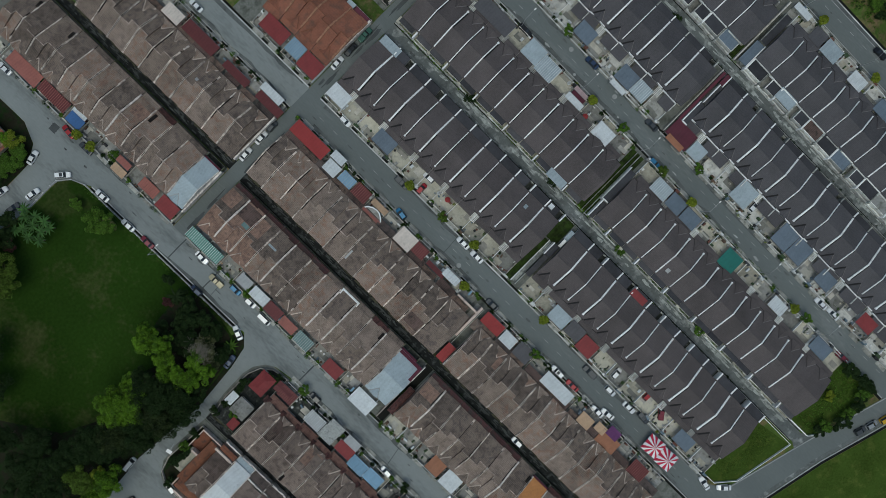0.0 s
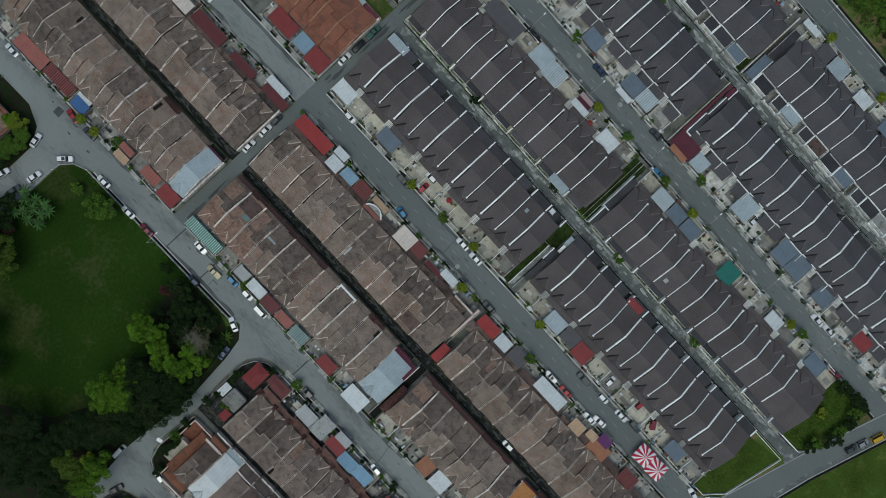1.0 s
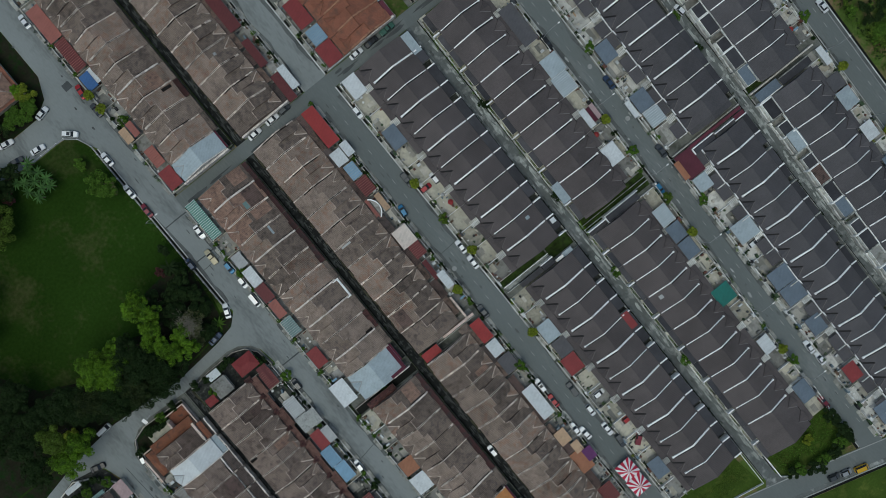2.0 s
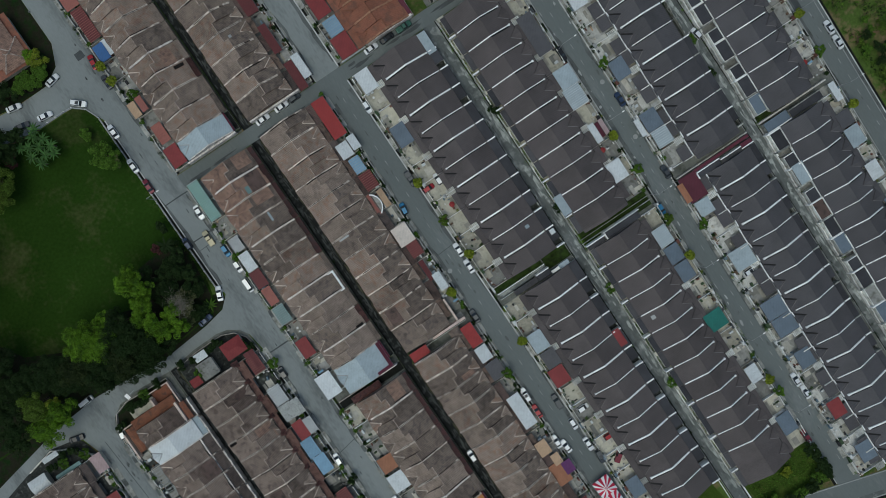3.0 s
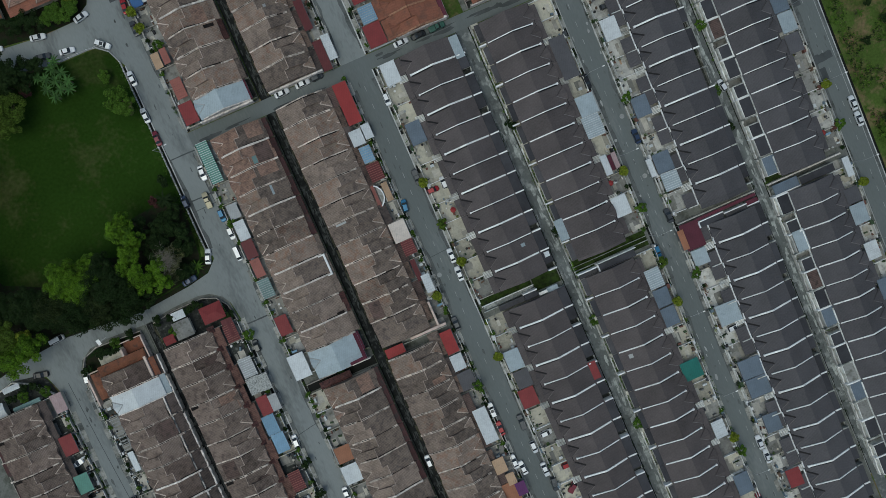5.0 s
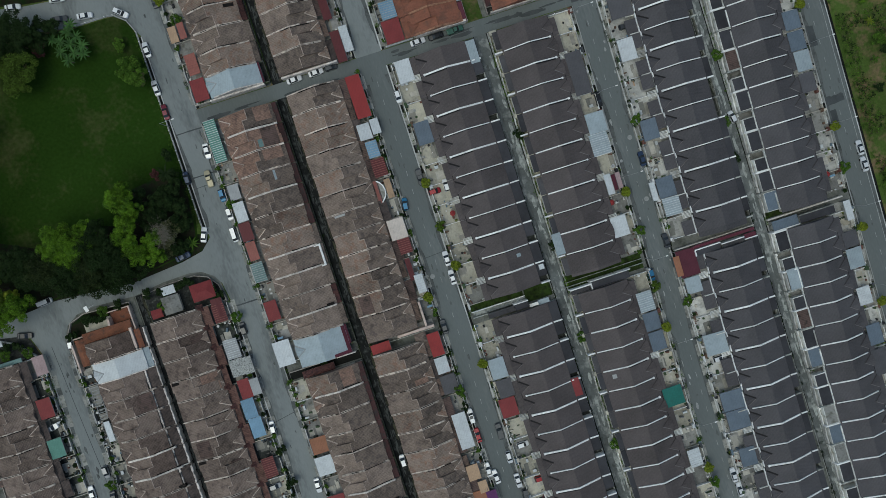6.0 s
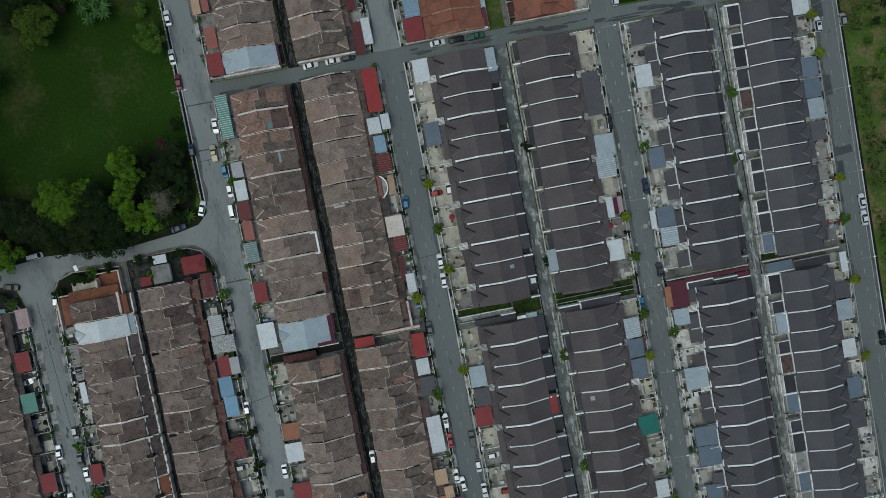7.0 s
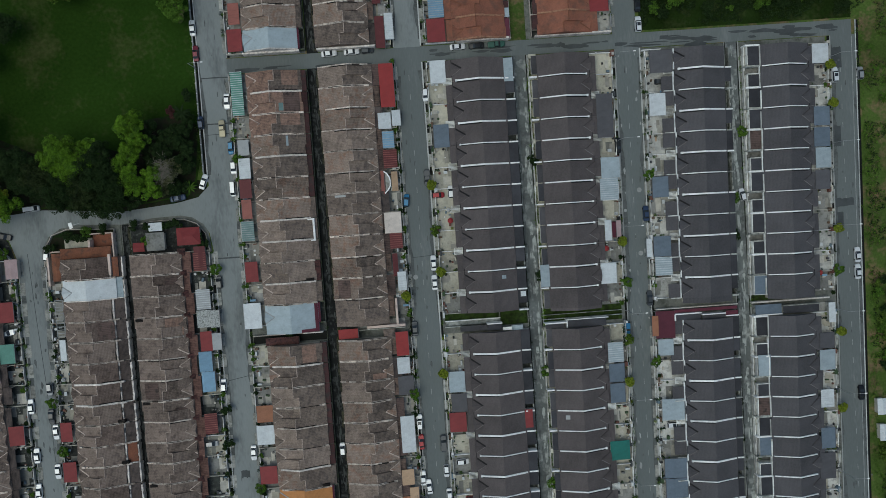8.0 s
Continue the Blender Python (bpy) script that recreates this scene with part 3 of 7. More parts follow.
for i, (x, y0, y1, mat) in enumerate(((-56.2, -80, 130, "gutter_stain"), (-0.4, -110, 43, "gutter_stain"), (62.8, -120, 43, "gutter_stain"), (126.4, -120, 43, "gutter_stain"), (-112.6, -90, -8, "gutter_stain"), (60.6, -120, 43, "kerb"), (65.6, -120, 43, "kerb"))):
    blotches(f"road_stain_{i + 1}", x, 2.0 if mat != "kerb" else 0.3, y0, y1, 26 if mat != "kerb" else 16, (0.5, 2.6), (0.2, 0.8), mat, "small stains and mended spots on the asphalt", 0.072)

for i, (y, x0, x1, count) in enumerate(((47.2, 72, 126, 14), (45.4, 60, 126, 16), (46.4, 6, 58, 14), (45.2, -50, -6, 8))):
    blotches(f"cross_street_stain_{i + 1}", y, 0.5, x0, x1, count, (2.0, 11.0), (0.4, 1.6), "patch", "wet black stains across the asphalt", 0.0685, True)

# round cement plugs over old manholes
for i, (x, y) in enumerate(((64.7, 3.2), (64.1, -15.4), (-2.6, -17.7))):
    structure(f"asphalt_plug_{i + 1}", slab(bmesh.new(), arc(x, y, 0.72, 0, 330, 11), 0.05, 0.074), M["kerb"], "round pale cement plug in the asphalt", "asphalt patch")

# filled trenches, dark seams in the asphalt
for i, line in enumerate(([(-113.4, -3), (-112.6, -22), (-111.6, -41), (-111.0, -64)], [(-109.0, -41.2), (-111.6, -41)], [(-60.1, -44.2), (-52.3, -42.8)], [(-60.1, 27.4), (-52.3, 27.6)], [(-3.9, -12.0), (3.2, -11.6)])):
    structure(f"asphalt_seam_{i + 1}", ribbon(bmesh.new(), line, 0.16, 0.05, 0.0705), M["patch"], "thin dark filled trench in the asphalt", "asphalt seam")

# dashed centre lines
for i, (x, y0, y1) in enumerate(((-0.4, -112, 42), (62.9, -130, 42), (126.3, -150, 42))):
    bm = bmesh.new()
    y = y0
    while y < y1:
        box(bm, x - 0.06, x + 0.06, y, y + 1.6, 0.06, 0.066)
        y += 5.4
    structure(f"road_marking_{i + 1}", bm, M["line"], "worn white dashed centre line", "road marking")
structure("road_marking_5", strip(130.0, 128.9, 129.05, -160, 44, 0.066), M["line"], "worn white edge line", "road marking")

# ---------------------------------------------------------------- terrace houses
UNIT, EAVE, PITCH = 6.0, 2.95, 0.355
HALF = UNIT / 2
# row: rear eave x, way to the street, yard depth, rear yard depth, roof, depth under the roof, drift of x with y
ROWS = {"A": (-31.5, -1, 5.7, 2.1, "brown", 14.6, 0), "B": (-88.2, -1, 5.4, 2.2, "brown", 14.4, 0), "C": (-83.2, 1, 7.9, 0.4, "brown", 14.0, 0), "D": (-25.9, 1, 6.4, 0.2, "brown", 14.6, 0), "L": (-137.5, 1, 6.2, 2.0, "brown", 14.4, 0),
        "F": (26.5, -1, 7.5, 3.1, "dark", 14.4, 0.003), "G": (36.4, 1, 7.6, 2.6, "dark", 14.4, 0.006), "H": (89.7, -1, 8.3, 2.3, "dark", 14.0, 0.018), "I": (100.9, 1, 7.2, 4.8, "dark", 13.4, 0.018),
        "E": (27.6, -1, 8.2, 2.0, "orange", 14.4, 0), "K": (37.6, 1, 7.0, 2.0, "orange", 14.4, 0)}
LABELS = {"brown": "single-storey terrace house with weathered brown tiled roof", "dark": "single-storey terrace house with dark grey tiled roof and white parapets",
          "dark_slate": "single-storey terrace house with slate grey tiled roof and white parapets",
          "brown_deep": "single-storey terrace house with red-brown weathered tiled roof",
          "brown_rust": "single-storey terrace house with rust-streaked tiled roof", "orange": "single-storey terrace house with orange clay tiled roof", "metal_pale_blue": "end terrace house reroofed in pale blue metal sheet", "metal_bright_orange": "terrace house reroofed in bright orange metal sheet", "metal_white": "terrace house reroofed in white metal sheet"}


def hash_name(s):
    return sum(ord(c) * 31 ** i for i, c in enumerate(s))


def plate(bm, pts, thick):
    """A thin plate over four points, raised along its normal."""
    p = [Vector(q) for q in pts]
    n = (p[1] - p[0]).cross(p[2] - p[0]).normalized() * thick
    solid(bm, p + [q + n for q in p], [(3, 2, 1, 0), (4, 5, 6, 7), (0, 1, 5, 4), (1, 2, 6, 5), (2, 3, 7, 6), (3, 0, 4, 7)])
    return bm


def front_gable(house, DEEP, roof_mat, flash, c, wide, out, back):
    """A small gable roof across the front slope: valley lines run up to an apex."""
    top = EAVE + back * PITCH
    bm = bmesh.new()
    solid(bm, [(DEEP + out, c - wide / 2, EAVE - 0.04), (DEEP + out, c + wide / 2, EAVE - 0.04), (DEEP + out, c, top), (DEEP - back - 0.1, c, top), (DEEP - 0.1, c - wide / 2, EAVE - 0.04), (DEEP - 0.1, c + wide / 2, EAVE - 0.04)],
          [(0, 1, 2), (0, 2, 3, 4), (1, 5, 3, 2), (4, 3, 5), (0, 4, 5, 1)])
    part("front_gable", bm, roof_mat, house)
    for s in (-1, 1):
        # one valley gets the darker strip: its shaded side is put into the colour
        thin = flash == M["flash_dark"] and s > 0
        bm = beam(bmesh.new(), (DEEP + 0.25, c + s * wide / 2, EAVE + 0.04), (DEEP - back, c, top + 0.05), 0.12 if thin else 0.16 if flash == M["flash_grey"] else 0.42 if flash == M["flash_dark"] else 0.27 if s < 0 else 0.2, 0.16)
        part("valley_flashing", bm, M["flash_thin"] if thin else M["ridge_dark"] if s > 0 and flash == M["flash_grey"] else flash, house)


def slatted(x0, x1, y0, y1, count, z0, z1):
    """One cast frame with slats along x and open slots between them."""
    xs = (x0, x0 + 0.15, x1 - 0.15, x1)
    n = 2 * count - 1
    ys = [y0 + (y1 - y0) * k / n for k in range(n + 1)]
    bm = bmesh.new()
    grid = [[bm.verts.new((x, y, z1)) for y in ys] for x in xs]
    for i in range(3):
        for j in range(n):
            if i != 1 or j % 2 == 0:
                bm.faces.new((grid[i][j], grid[i + 1][j], grid[i + 1][j + 1], grid[i][j + 1]))
    low = bmesh.ops.extrude_face_region(bm, geom=list(bm.faces))
    bmesh.ops.translate(bm, verts=[v for v in low["geom"] if isinstance(v, bmesh.types.BMVert)], vec=(0, 0, z0 - z1))
    return bm


def loft(bm, rings):
    """One closed skin drawn over rings of equally many points."""
    rows = [[bm.verts.new(p) for p in ring] for ring in rings]
    n = len(rows[0])
    for a, b in zip(rows, rows[1:]):
        for k in range(n):
            bm.faces.new((a[k], a[(k + 1) % n], b[(k + 1) % n], b[k]))
    bm.faces.new(rows[0][::-1])
    bm.faces.new(rows[-1])
    return bm


def ragged_wall(x0, x1, y0, y1, high, seed):
    """A wall along y whose thickness and height change from stretch to stretch."""
    rng = random.Random(seed)
    rings, y = [], y0
    while y < y1 - 0.1:
        step = min(rng.uniform(0.6, 1.8), y1 - y)
        a, b, h = x0 + rng.uniform(-0.08, 0.12), x1 + rng.uniform(-0.14, 0.06), high + rng.uniform(-0.08, 0.05)
        if rng.random() < 0.14:
            a, b, h = a + 0.1, b - 0.1, h - 0.25
        rings += [[(a, v, 0), (b, v, 0), (b, v, h), (a, v, h)] for v in (y, y + step - 0.02)]
        y += step
    return loft(bmesh.new(), rings)


def yard_parts(house, row, beige, parity):
    rear_x, way, yard, rear, style, DEEP, drift = ROWS[row]
    end = DEEP + yard
    # rows B, C and L: shadowed yards get the darker, shade-toned cement
    part("yard_slab", boxes((DEEP - 0.4, end, -HALF + 0.02, HALF - 0.02, 0.0, 0.16)), M[("yard_white" if row in "HI" else "yard_beige") if beige else "dark_yard" if row == "L" or row in "BC" and parity else "yard_grey"], house, ("pale cement front yard" if row in "HI" else "cream tiled front yard") if beige else "grey cement front yard")
    wall = M["wall_white"] if beige else M["wall_cream"]
    part("side_wall", boxes((DEEP, end, HALF - 0.07, HALF + 0.07, 0.0, 1.25)), wall, house)
    part("front_wall", boxes((end - 0.24, end, -HALF + 0.1, -1.5, 0.0, 1.1)), wall, house)
    bm = boxes((end - 0.2, end - 0.06, -1.4, 2.3, 0.2, 1.38))
    part("gate", bm, M["trim"] if style == "dark" else M["steel"], house, "white sliding gate" if style == "dark" else "steel sliding gate")
    part("driveway_ramp", boxes((end, end + (1.25 if row not in "BCL" else 2.0), -1.3, 2.4, 0.0, 0.11)), M["ramp"], house, "concrete ramp over the roadside drain")
    if rear > 0.5:
        part("rear_slab", boxes((-rear, 0.4, -HALF + 0.02, HALF - 0.02, 0.0, 0.14)), M["yard_beige" if row == "G" else "yard_grey" if row == "I" else "dark_yard"], house)
        rear_mat = M["kerb_dark" if row == "A" else "wall_dirty" if style != "dark" else "wall_grey"]
        part("rear_wall", ragged_wall(-rear, -rear + (0.45 if row == "I" else 0.22), -HALF, HALF - 0.16, 1.5, hash_name(row) + parity) if style == "dark" else boxes((-rear, -rear + 0.13, -HALF, HALF - 0.16, 0.0, 1.5)), M["trim"] if row in "IG" else rear_mat, house)
        if row == "G" and parity == 0:
            part("rear_side_wall", boxes((-rear + 0.1, -0.4, HALF - 0.65, HALF + 0.55, 0.0, 2.4)), M["yard_beige"], house, "pale cement store between two rear courts")
            return
        part("rear_side_wall", boxes((-rear, 0.4 if style != "dark" else -0.45, HALF - 0.2, HALF + 0.2, 0.0, 2.1 if style != "dark" else 2.95)), (M["wall_white"] if parity == 0 or row in "FG" else M["wall_grey"]) if style == "dark" else M["kerb_dark" if row == "A" else "wall_dirty"], house)


def annex_parts(house, row, kind, flip):
    rear = ROWS[row][3]
    if rear < 1.5 or kind == 0:
        return
    style = ROWS[row][4]
    y0, y1 = (-HALF + 0.1, 0.9) if flip else (-0.9, HALF - 0.1)
    if style != "dark":
        y0, y1 = -HALF + 0.05, HALF - 0.15
        reach = rear - 0.2 if row != "A" else 1.45
        if row == "B":
            part("rear_parapet", ragged_wall(0.75, 1.3, -HALF + 0.2, HALF - 0.5 * flip, 3.15, 40 + kind + flip), M["wall_white_old"], house, "white rendered wall along the rear eaves")
            part("outer_parapet", ragged_wall(-rear - 0.25, -rear + 0.25, -HALF + 0.2 + 0.6 * flip, HALF - 0.2, 2.3, 50 + kind + flip), M["wall_white_old"], house, "white rendered wall along the alley")
        if kind == 1:
            y0, y1, reach = (y0, 0.9, reach * 0.75) if flip else (-1.2, y1, reach)
        elif kind == 2:
            y0, reach = 0.6, rear + 0.35
        if row == "B":
            y0, y1, reach = -HALF + 0.05, HALF - 0.15, rear - 0.3
        if row == "A":
            y0, y1, reach = -HALF + 0.05, HALF - 0.15, 0.8 if "metal" in house["label"] else 1.8
            if kind != 3:
                low = EAVE - 0.14 - PITCH * reach
                bm = prism_y(bmesh.new(), [(-reach, low - 0.12), (-reach, low), (-0.25, EAVE - 0.13), (-0.25, low - 0.12)], y0, y1)
                part("annex_roof", bm, SHEET["maroon"] if "metal" in house["label"] else M["roof_sooty"] if kind == 1 else M["hip_dark"] if kind == 2 and flip else M["roof_brown"], house, "tiled kitchen roof running down to the alley")
                part("annex_wall", boxes((-reach + 0.15, 0.2, y0 + 0.1, y1 - 0.1, 0, low - 0.14)), M["wall_dirty"], house)
                return
        ahead = 0.7 if row == "B" else -0.1
        bm = prism_y(bmesh.new(), [(-reach, 2.0), (-reach, 2.2), (ahead, 2.75), (ahead, 2.0)], y0, y1)
        part("annex_roof", bm, SHEET["pale_blue"] if "metal" in house["label"] else M["terracotta"] if row == "B" and kind == 2 and flip else M["lean_dark"] if row == "B" else M["roof_lean"] if kind == 2 else M["lean_red"], house, "dark red lean-to kitchen roof")
        part("annex_wall", boxes((-reach + 0.15, 0, y0 + 0.1, y1 - 0.1, 0, 2.1)), M["wall_dirty"], house)
        if kind == 2:
            part("side_parapet", boxes((-reach - 0.1, 0.0, y1 - 0.1, y1 + 0.1, 0, 2.9)), M["wall_pale"], house)
        return
    if row in "FHI" and (kind != 1 or not flip):
        y0, y1 = -HALF + 0.12, HALF - 0.12
    if row == "G":
        y0, y1 = (-HALF + 0.15, HALF - 0.9) if flip else (-HALF + 0.95, HALF - 0.15)
    x0 = -rear + {"I": 0.7, "G": 0.85}.get(row, 0.25)
    rim = -0.12 if row in "FH" else 0.2
    part("annex_wall", boxes((x0, 0.2, y0, y1, 0, 2.35 if rim < 0 else 2.55)), M["trim"], house, "white rendered kitchen annex")
    if row == "G":
        part("annex_roof", boxes((x0 - 0.1, 0.1, y0 - 0.1, y1 + 0.1, 2.5, 2.6)), M["annex_grey"] if kind == 1 else M["annex_dark"], house, "flat dark grey kitchen roof")
    else:
        top = {3: M["yard_grey"], 4: SHEET["slate"], 5: M["roof_lean"]}.get(kind, M["annex_dark"])
        part("annex_roof", boxes((x0 + rim, 0.1, y0 + rim, y1 - rim, 2.4, 2.7 if kind < 3 else 2.58)), top, house, "flat kitchen roof behind the house")
    if row == "I":
        bm = boxes((-0.62 - 0.2 * flip, -0.34 - 0.2 * flip, -HALF, HALF - (0.9 if kind in (2, 4) else 0), 2.3, 3.0))
        if kind != 3:
            part("side_parapet", boxes((x0, -0.84, y1 - 0.14, y1 + 0.1, 2.55, 2.9)), M["trim"], house)
        part("annex_parapet", bm, M["trim"], house, "white parapet round the kitchen roof")


def old_party_wall(house, DEEP, r, variant, vary):
    """The crumbling wall between two brown roofs: a bright coping, or two thin copings with a channel painted dark as
    shade.
    """
    def z(x):
        return EAVE + PITCH * x if x < r else EAVE + PITCH * r * (DEEP + 0.35 - x) / (DEEP + 0.35 - r)
    bright = variant == 0
    rings, x = [], -0.25 - vary.uniform(0, 0.3)
    while x < DEEP - 0.7:
        x1 = min(x + vary.uniform(0.7, 2.2), DEEP - 0.6)
        if x < r < x1:
            x1 = r
        up = (0.34 if bright else 0.24) + vary.uniform(-0.06, 0.06)
        left, right = HALF - vary.uniform(0.2, 0.3), HALF + vary.uniform(0.19, 0.28)
        if variant == 3:
            right -= 0.16
        # end blocks at the eaves
        block = (x < 0.5 or x1 > DEEP - 1.2) and vary.random() < 0.5
        rim = up + (0.25 if block else 0)
        floor = rim if bright or variant > 2 or block else up - 0.17
        if not bright and not block and vary.random() < 0.05:
            rim = floor = -0.1
        a, b = left + vary.uniform(0.12, 0.18), right - vary.uniform(0.1, 0.16)
        for u in (x, x1 - 0.01):
            rings.append([(u, left, z(u) - 0.4), (u, right, z(u) - 0.4), (u, right, z(u) + rim), (u, b, z(u) + rim), (u, b, z(u) + floor), (u, a, z(u) + floor), (u, a, z(u) + rim), (u, left, z(u) + rim)])
        x = x1
    bm = loft(bmesh.new(), rings)
    part("party_wall", bm, M["wall_white_old" if bright else "coping_orange" if variant == 5 else "wall_mottled"], house, "whitewashed party wall across the roof" if bright else "crumbling party wall across the roof")
    if variant == 5:
        return
    # dark gutter strip that also paints the wall's shadow gap
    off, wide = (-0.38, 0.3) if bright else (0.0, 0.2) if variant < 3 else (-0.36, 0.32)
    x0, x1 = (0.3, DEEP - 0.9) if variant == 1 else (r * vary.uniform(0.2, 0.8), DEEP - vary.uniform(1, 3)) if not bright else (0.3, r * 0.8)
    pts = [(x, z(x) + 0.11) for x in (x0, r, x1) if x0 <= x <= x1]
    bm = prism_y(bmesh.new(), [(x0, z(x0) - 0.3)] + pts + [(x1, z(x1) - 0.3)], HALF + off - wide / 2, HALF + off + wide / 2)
    part("wall_gutter", bm, M["gutter"], house, "dark gutter strip painted as shade beside the party wall")


def build_house(row, parity, annex, beige, style, variant, m):
    kind = style.split("_")[0]
    vary = random.Random(hash_name(row) + 7 * parity + 31 * annex + 101 * variant)
    house = thing("terrace_house", m, LABELS[style], "house", "terrace houses")
    rear_x, way, yard, rear, _, DEEP, drift = ROWS[row]
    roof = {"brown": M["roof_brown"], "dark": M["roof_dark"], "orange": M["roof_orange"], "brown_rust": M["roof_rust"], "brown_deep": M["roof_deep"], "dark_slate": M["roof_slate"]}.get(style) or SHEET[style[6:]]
    if style == "brown" and vary.random() < 0.4:
        roof = M["roof_mix"]
    side = 1 if parity == 0 else -1
    # walls with the openings' frames set proud of them
    part("wall", boxes((0.3 if row != "B" else 1.75, DEEP - 0.3, -HALF + 0.01, HALF - 0.01, 0, EAVE - 0.08)), M["wall_cream"], house, "cream rendered brick walls")
    part("front_door", boxes((DEEP - 0.32, DEEP - 0.24, -0.5, 0.4, 0.16, 2.2)), M["wood"], house)
    part("window", boxes((DEEP - 0.32, DEEP - 0.25, 0.7, 2.6, 0.95, 2.2)), M["window"], house)
    if kind in ("brown", "orange"):
        ra = DEEP / 2 - 0.5
        rb = ra + 1.45
        bm = bmesh.new()
        for r, y0, y1 in ((ra, -HALF, 0), (rb, 0, HALF)) if side > 0 else ((rb, -HALF, 0), (ra, 0, HALF)):
            e0, e1 = vary.uniform(-0.12, 0.3) - (1.6 if row == "B" else 0), vary.uniform(-0.1, 0.25)
            prism_y(bm, [(-0.3 - e0, EAVE - 0.14 - PITCH * e0), (-0.3 - e0, EAVE - PITCH * e0), (r, EAVE + PITCH * r), (DEEP + 0.35 + e1, EAVE - PITCH * e1), (DEEP + 0.35 + e1, EAVE - 0.14 - PITCH * e1)], y0, y1)
        ob = part("roof", bm, roof, house)
        if kind == "brown":
            ob.data.materials.append(M["roof_sooty_red" if row in "BCL" else "roof_sooty"])
            worn = {"A": 0.45, "B": 0.5, "C": 0.0, "D": 0.15, "L": 0.3}[row], {"A": 0.1, "B": 0.0, "C": 0.12, "D": 0.75, "L": 0.2}[row]
            worn = [vary.random() < w for w in worn]
            for f in ob.data.polygons:
                if f.normal.z > 0.5:
                    f.material_index = int(worn[0] if f.normal.x < 0 else worn[1])
        bm = bmesh.new()
        za, zb = EAVE + PITCH * ra + 0.03, EAVE + PITCH * rb + 0.03
        beam(bm, (ra, -side * HALF, za), (ra, 0, za), 0.22, 0.14)
        beam(bm, (ra, 0, za), (rb, 0, zb), vary.choice((0.12, 0.2)), 0.14)
        beam(bm, (rb, 0, zb), (rb, side * HALF, zb), 0.22, 0.14)
        part("ridge_cap", bm, M["ridge_pale"] if kind == "brown" else M["roof_apron"], house, "mortared ridge tiles")
        if parity == 1 and kind == "brown" and row != "D" and vary.random() < 0.45:
            part("air_well", boxes((0.2, 2.3, HALF - 1.0, HALF - 0.2, EAVE - 0.2, EAVE + 1.0)), M["gutter"], house, "sooty boxed air well at the rear eaves")
        r = rb if side > 0 else ra
        front_gable(house, DEEP, roof, M["valley_pale"] if kind == "brown" else M["roof_apron"], -0.5 * side, 3.7, 0.4, 2.6)
        if row in ("C", "D", "L", "E", "K"):
            reach = 2.75 - 0.7 * parity
            bm = prism_y(bmesh.new(), [(DEEP + 0.1, 2.62), (DEEP + 0.1, 2.74), (DEEP + reach, 2.3), (DEEP + reach, 2.18)], -HALF + 0.03 + 0.9 * (annex == 0), HALF - 0.03)
            part("porch_roof", bm, (M["lean_orange"] if row == "D" and parity else M["lean_dark"] if row == "L" or annex == 2 and row != "C" else M["lean_clay"] if row == "C" else M["roof_lean"]) if kind == "brown" else roof, house, "red-brown tiled porch lean-to")
            for y in (HALF - 0.3,):
                part("porch_post", boxes((DEEP + reach - 0.35, DEEP + reach - 0.15, y - 0.1, y + 0.1, 0, 2.25)), M["wall_cream"], house)
    else:
        r = DEEP / 2
        bm = prism_y(bmesh.new(), [(-0.3, EAVE - 0.14), (-0.3, EAVE - 0.1), (r, EAVE + PITCH * r), (DEEP + 0.3, EAVE - 0.1), (DEEP + 0.3, EAVE - 0.14)], -HALF, HALF)
        part("roof", bm, roof, house)
        if kind == "dark":
            part("eave_gutter", boxes((DEEP + 0.3, DEEP + 0.48, -HALF, HALF, EAVE - 0.3, EAVE - 0.13)), M["flash_dark"], house)
            c = -0.75 * side
            front_gable(house, DEEP, roof, M["flash_dark"] if row in "FH" else M["flash_grey"], c * 0.4, 3.6, 0.75, 2.4)
            if row in ("F", "G", "I"):
                reach = 2.3
                y0, y1 = sorted((-side * HALF, side * (HALF - 0.95)))
                bm = prism_y(bmesh.new(), [(DEEP, EAVE - 0.26), (DEEP, EAVE - 0.1), (DEEP + reach, EAVE - 0.1 - 0.2 * reach), (DEEP + reach, EAVE - 0.24 - 0.2 * reach)], y0, y1)
                part("porch_roof", bm, roof, house, "dark tiled roof over the front bay")
                part("bay_wall", boxes((DEEP - 0.3, DEEP + 1.9, y0 + 0.3, y1 - 0.3, 0, 2.2)), M["wall_cream"], house)
            if row == "H":
                if parity == 1:
                    part("side_parapet", boxes((DEEP + 0.93, DEEP + 3.6, HALF - 0.12, HALF + 0.12, 2.0, 2.95)), M["trim"], house, "white parapet beside the porch")
                part("front_parapet", boxes((DEEP + 0.45 + 0.25 * parity, DEEP + 0.68 + 0.25 * parity, -HALF + 0.5 * parity, HALF, 2.5, 3.2)), M["wall_white"], house, "white parapet along the front eaves")
                bm = prism_y(bmesh.new(), [(DEEP + 0.75, 2.5), (DEEP + 0.75, 2.62), (DEEP + 4.2, 2.35), (DEEP + 4.2, 2.22)], *sorted((-side * (HALF - 0.05), side * 1.2)))
                part("porch_roof", bm, roof, house, "dark tiled porch roof")
                part("porch_post", boxes((DEEP + 3.8, DEEP + 4.0, -side * 2.6 - 0.12, -side * 2.6 + 0.12, 0, 2.3)), M["wall_cream"], house)
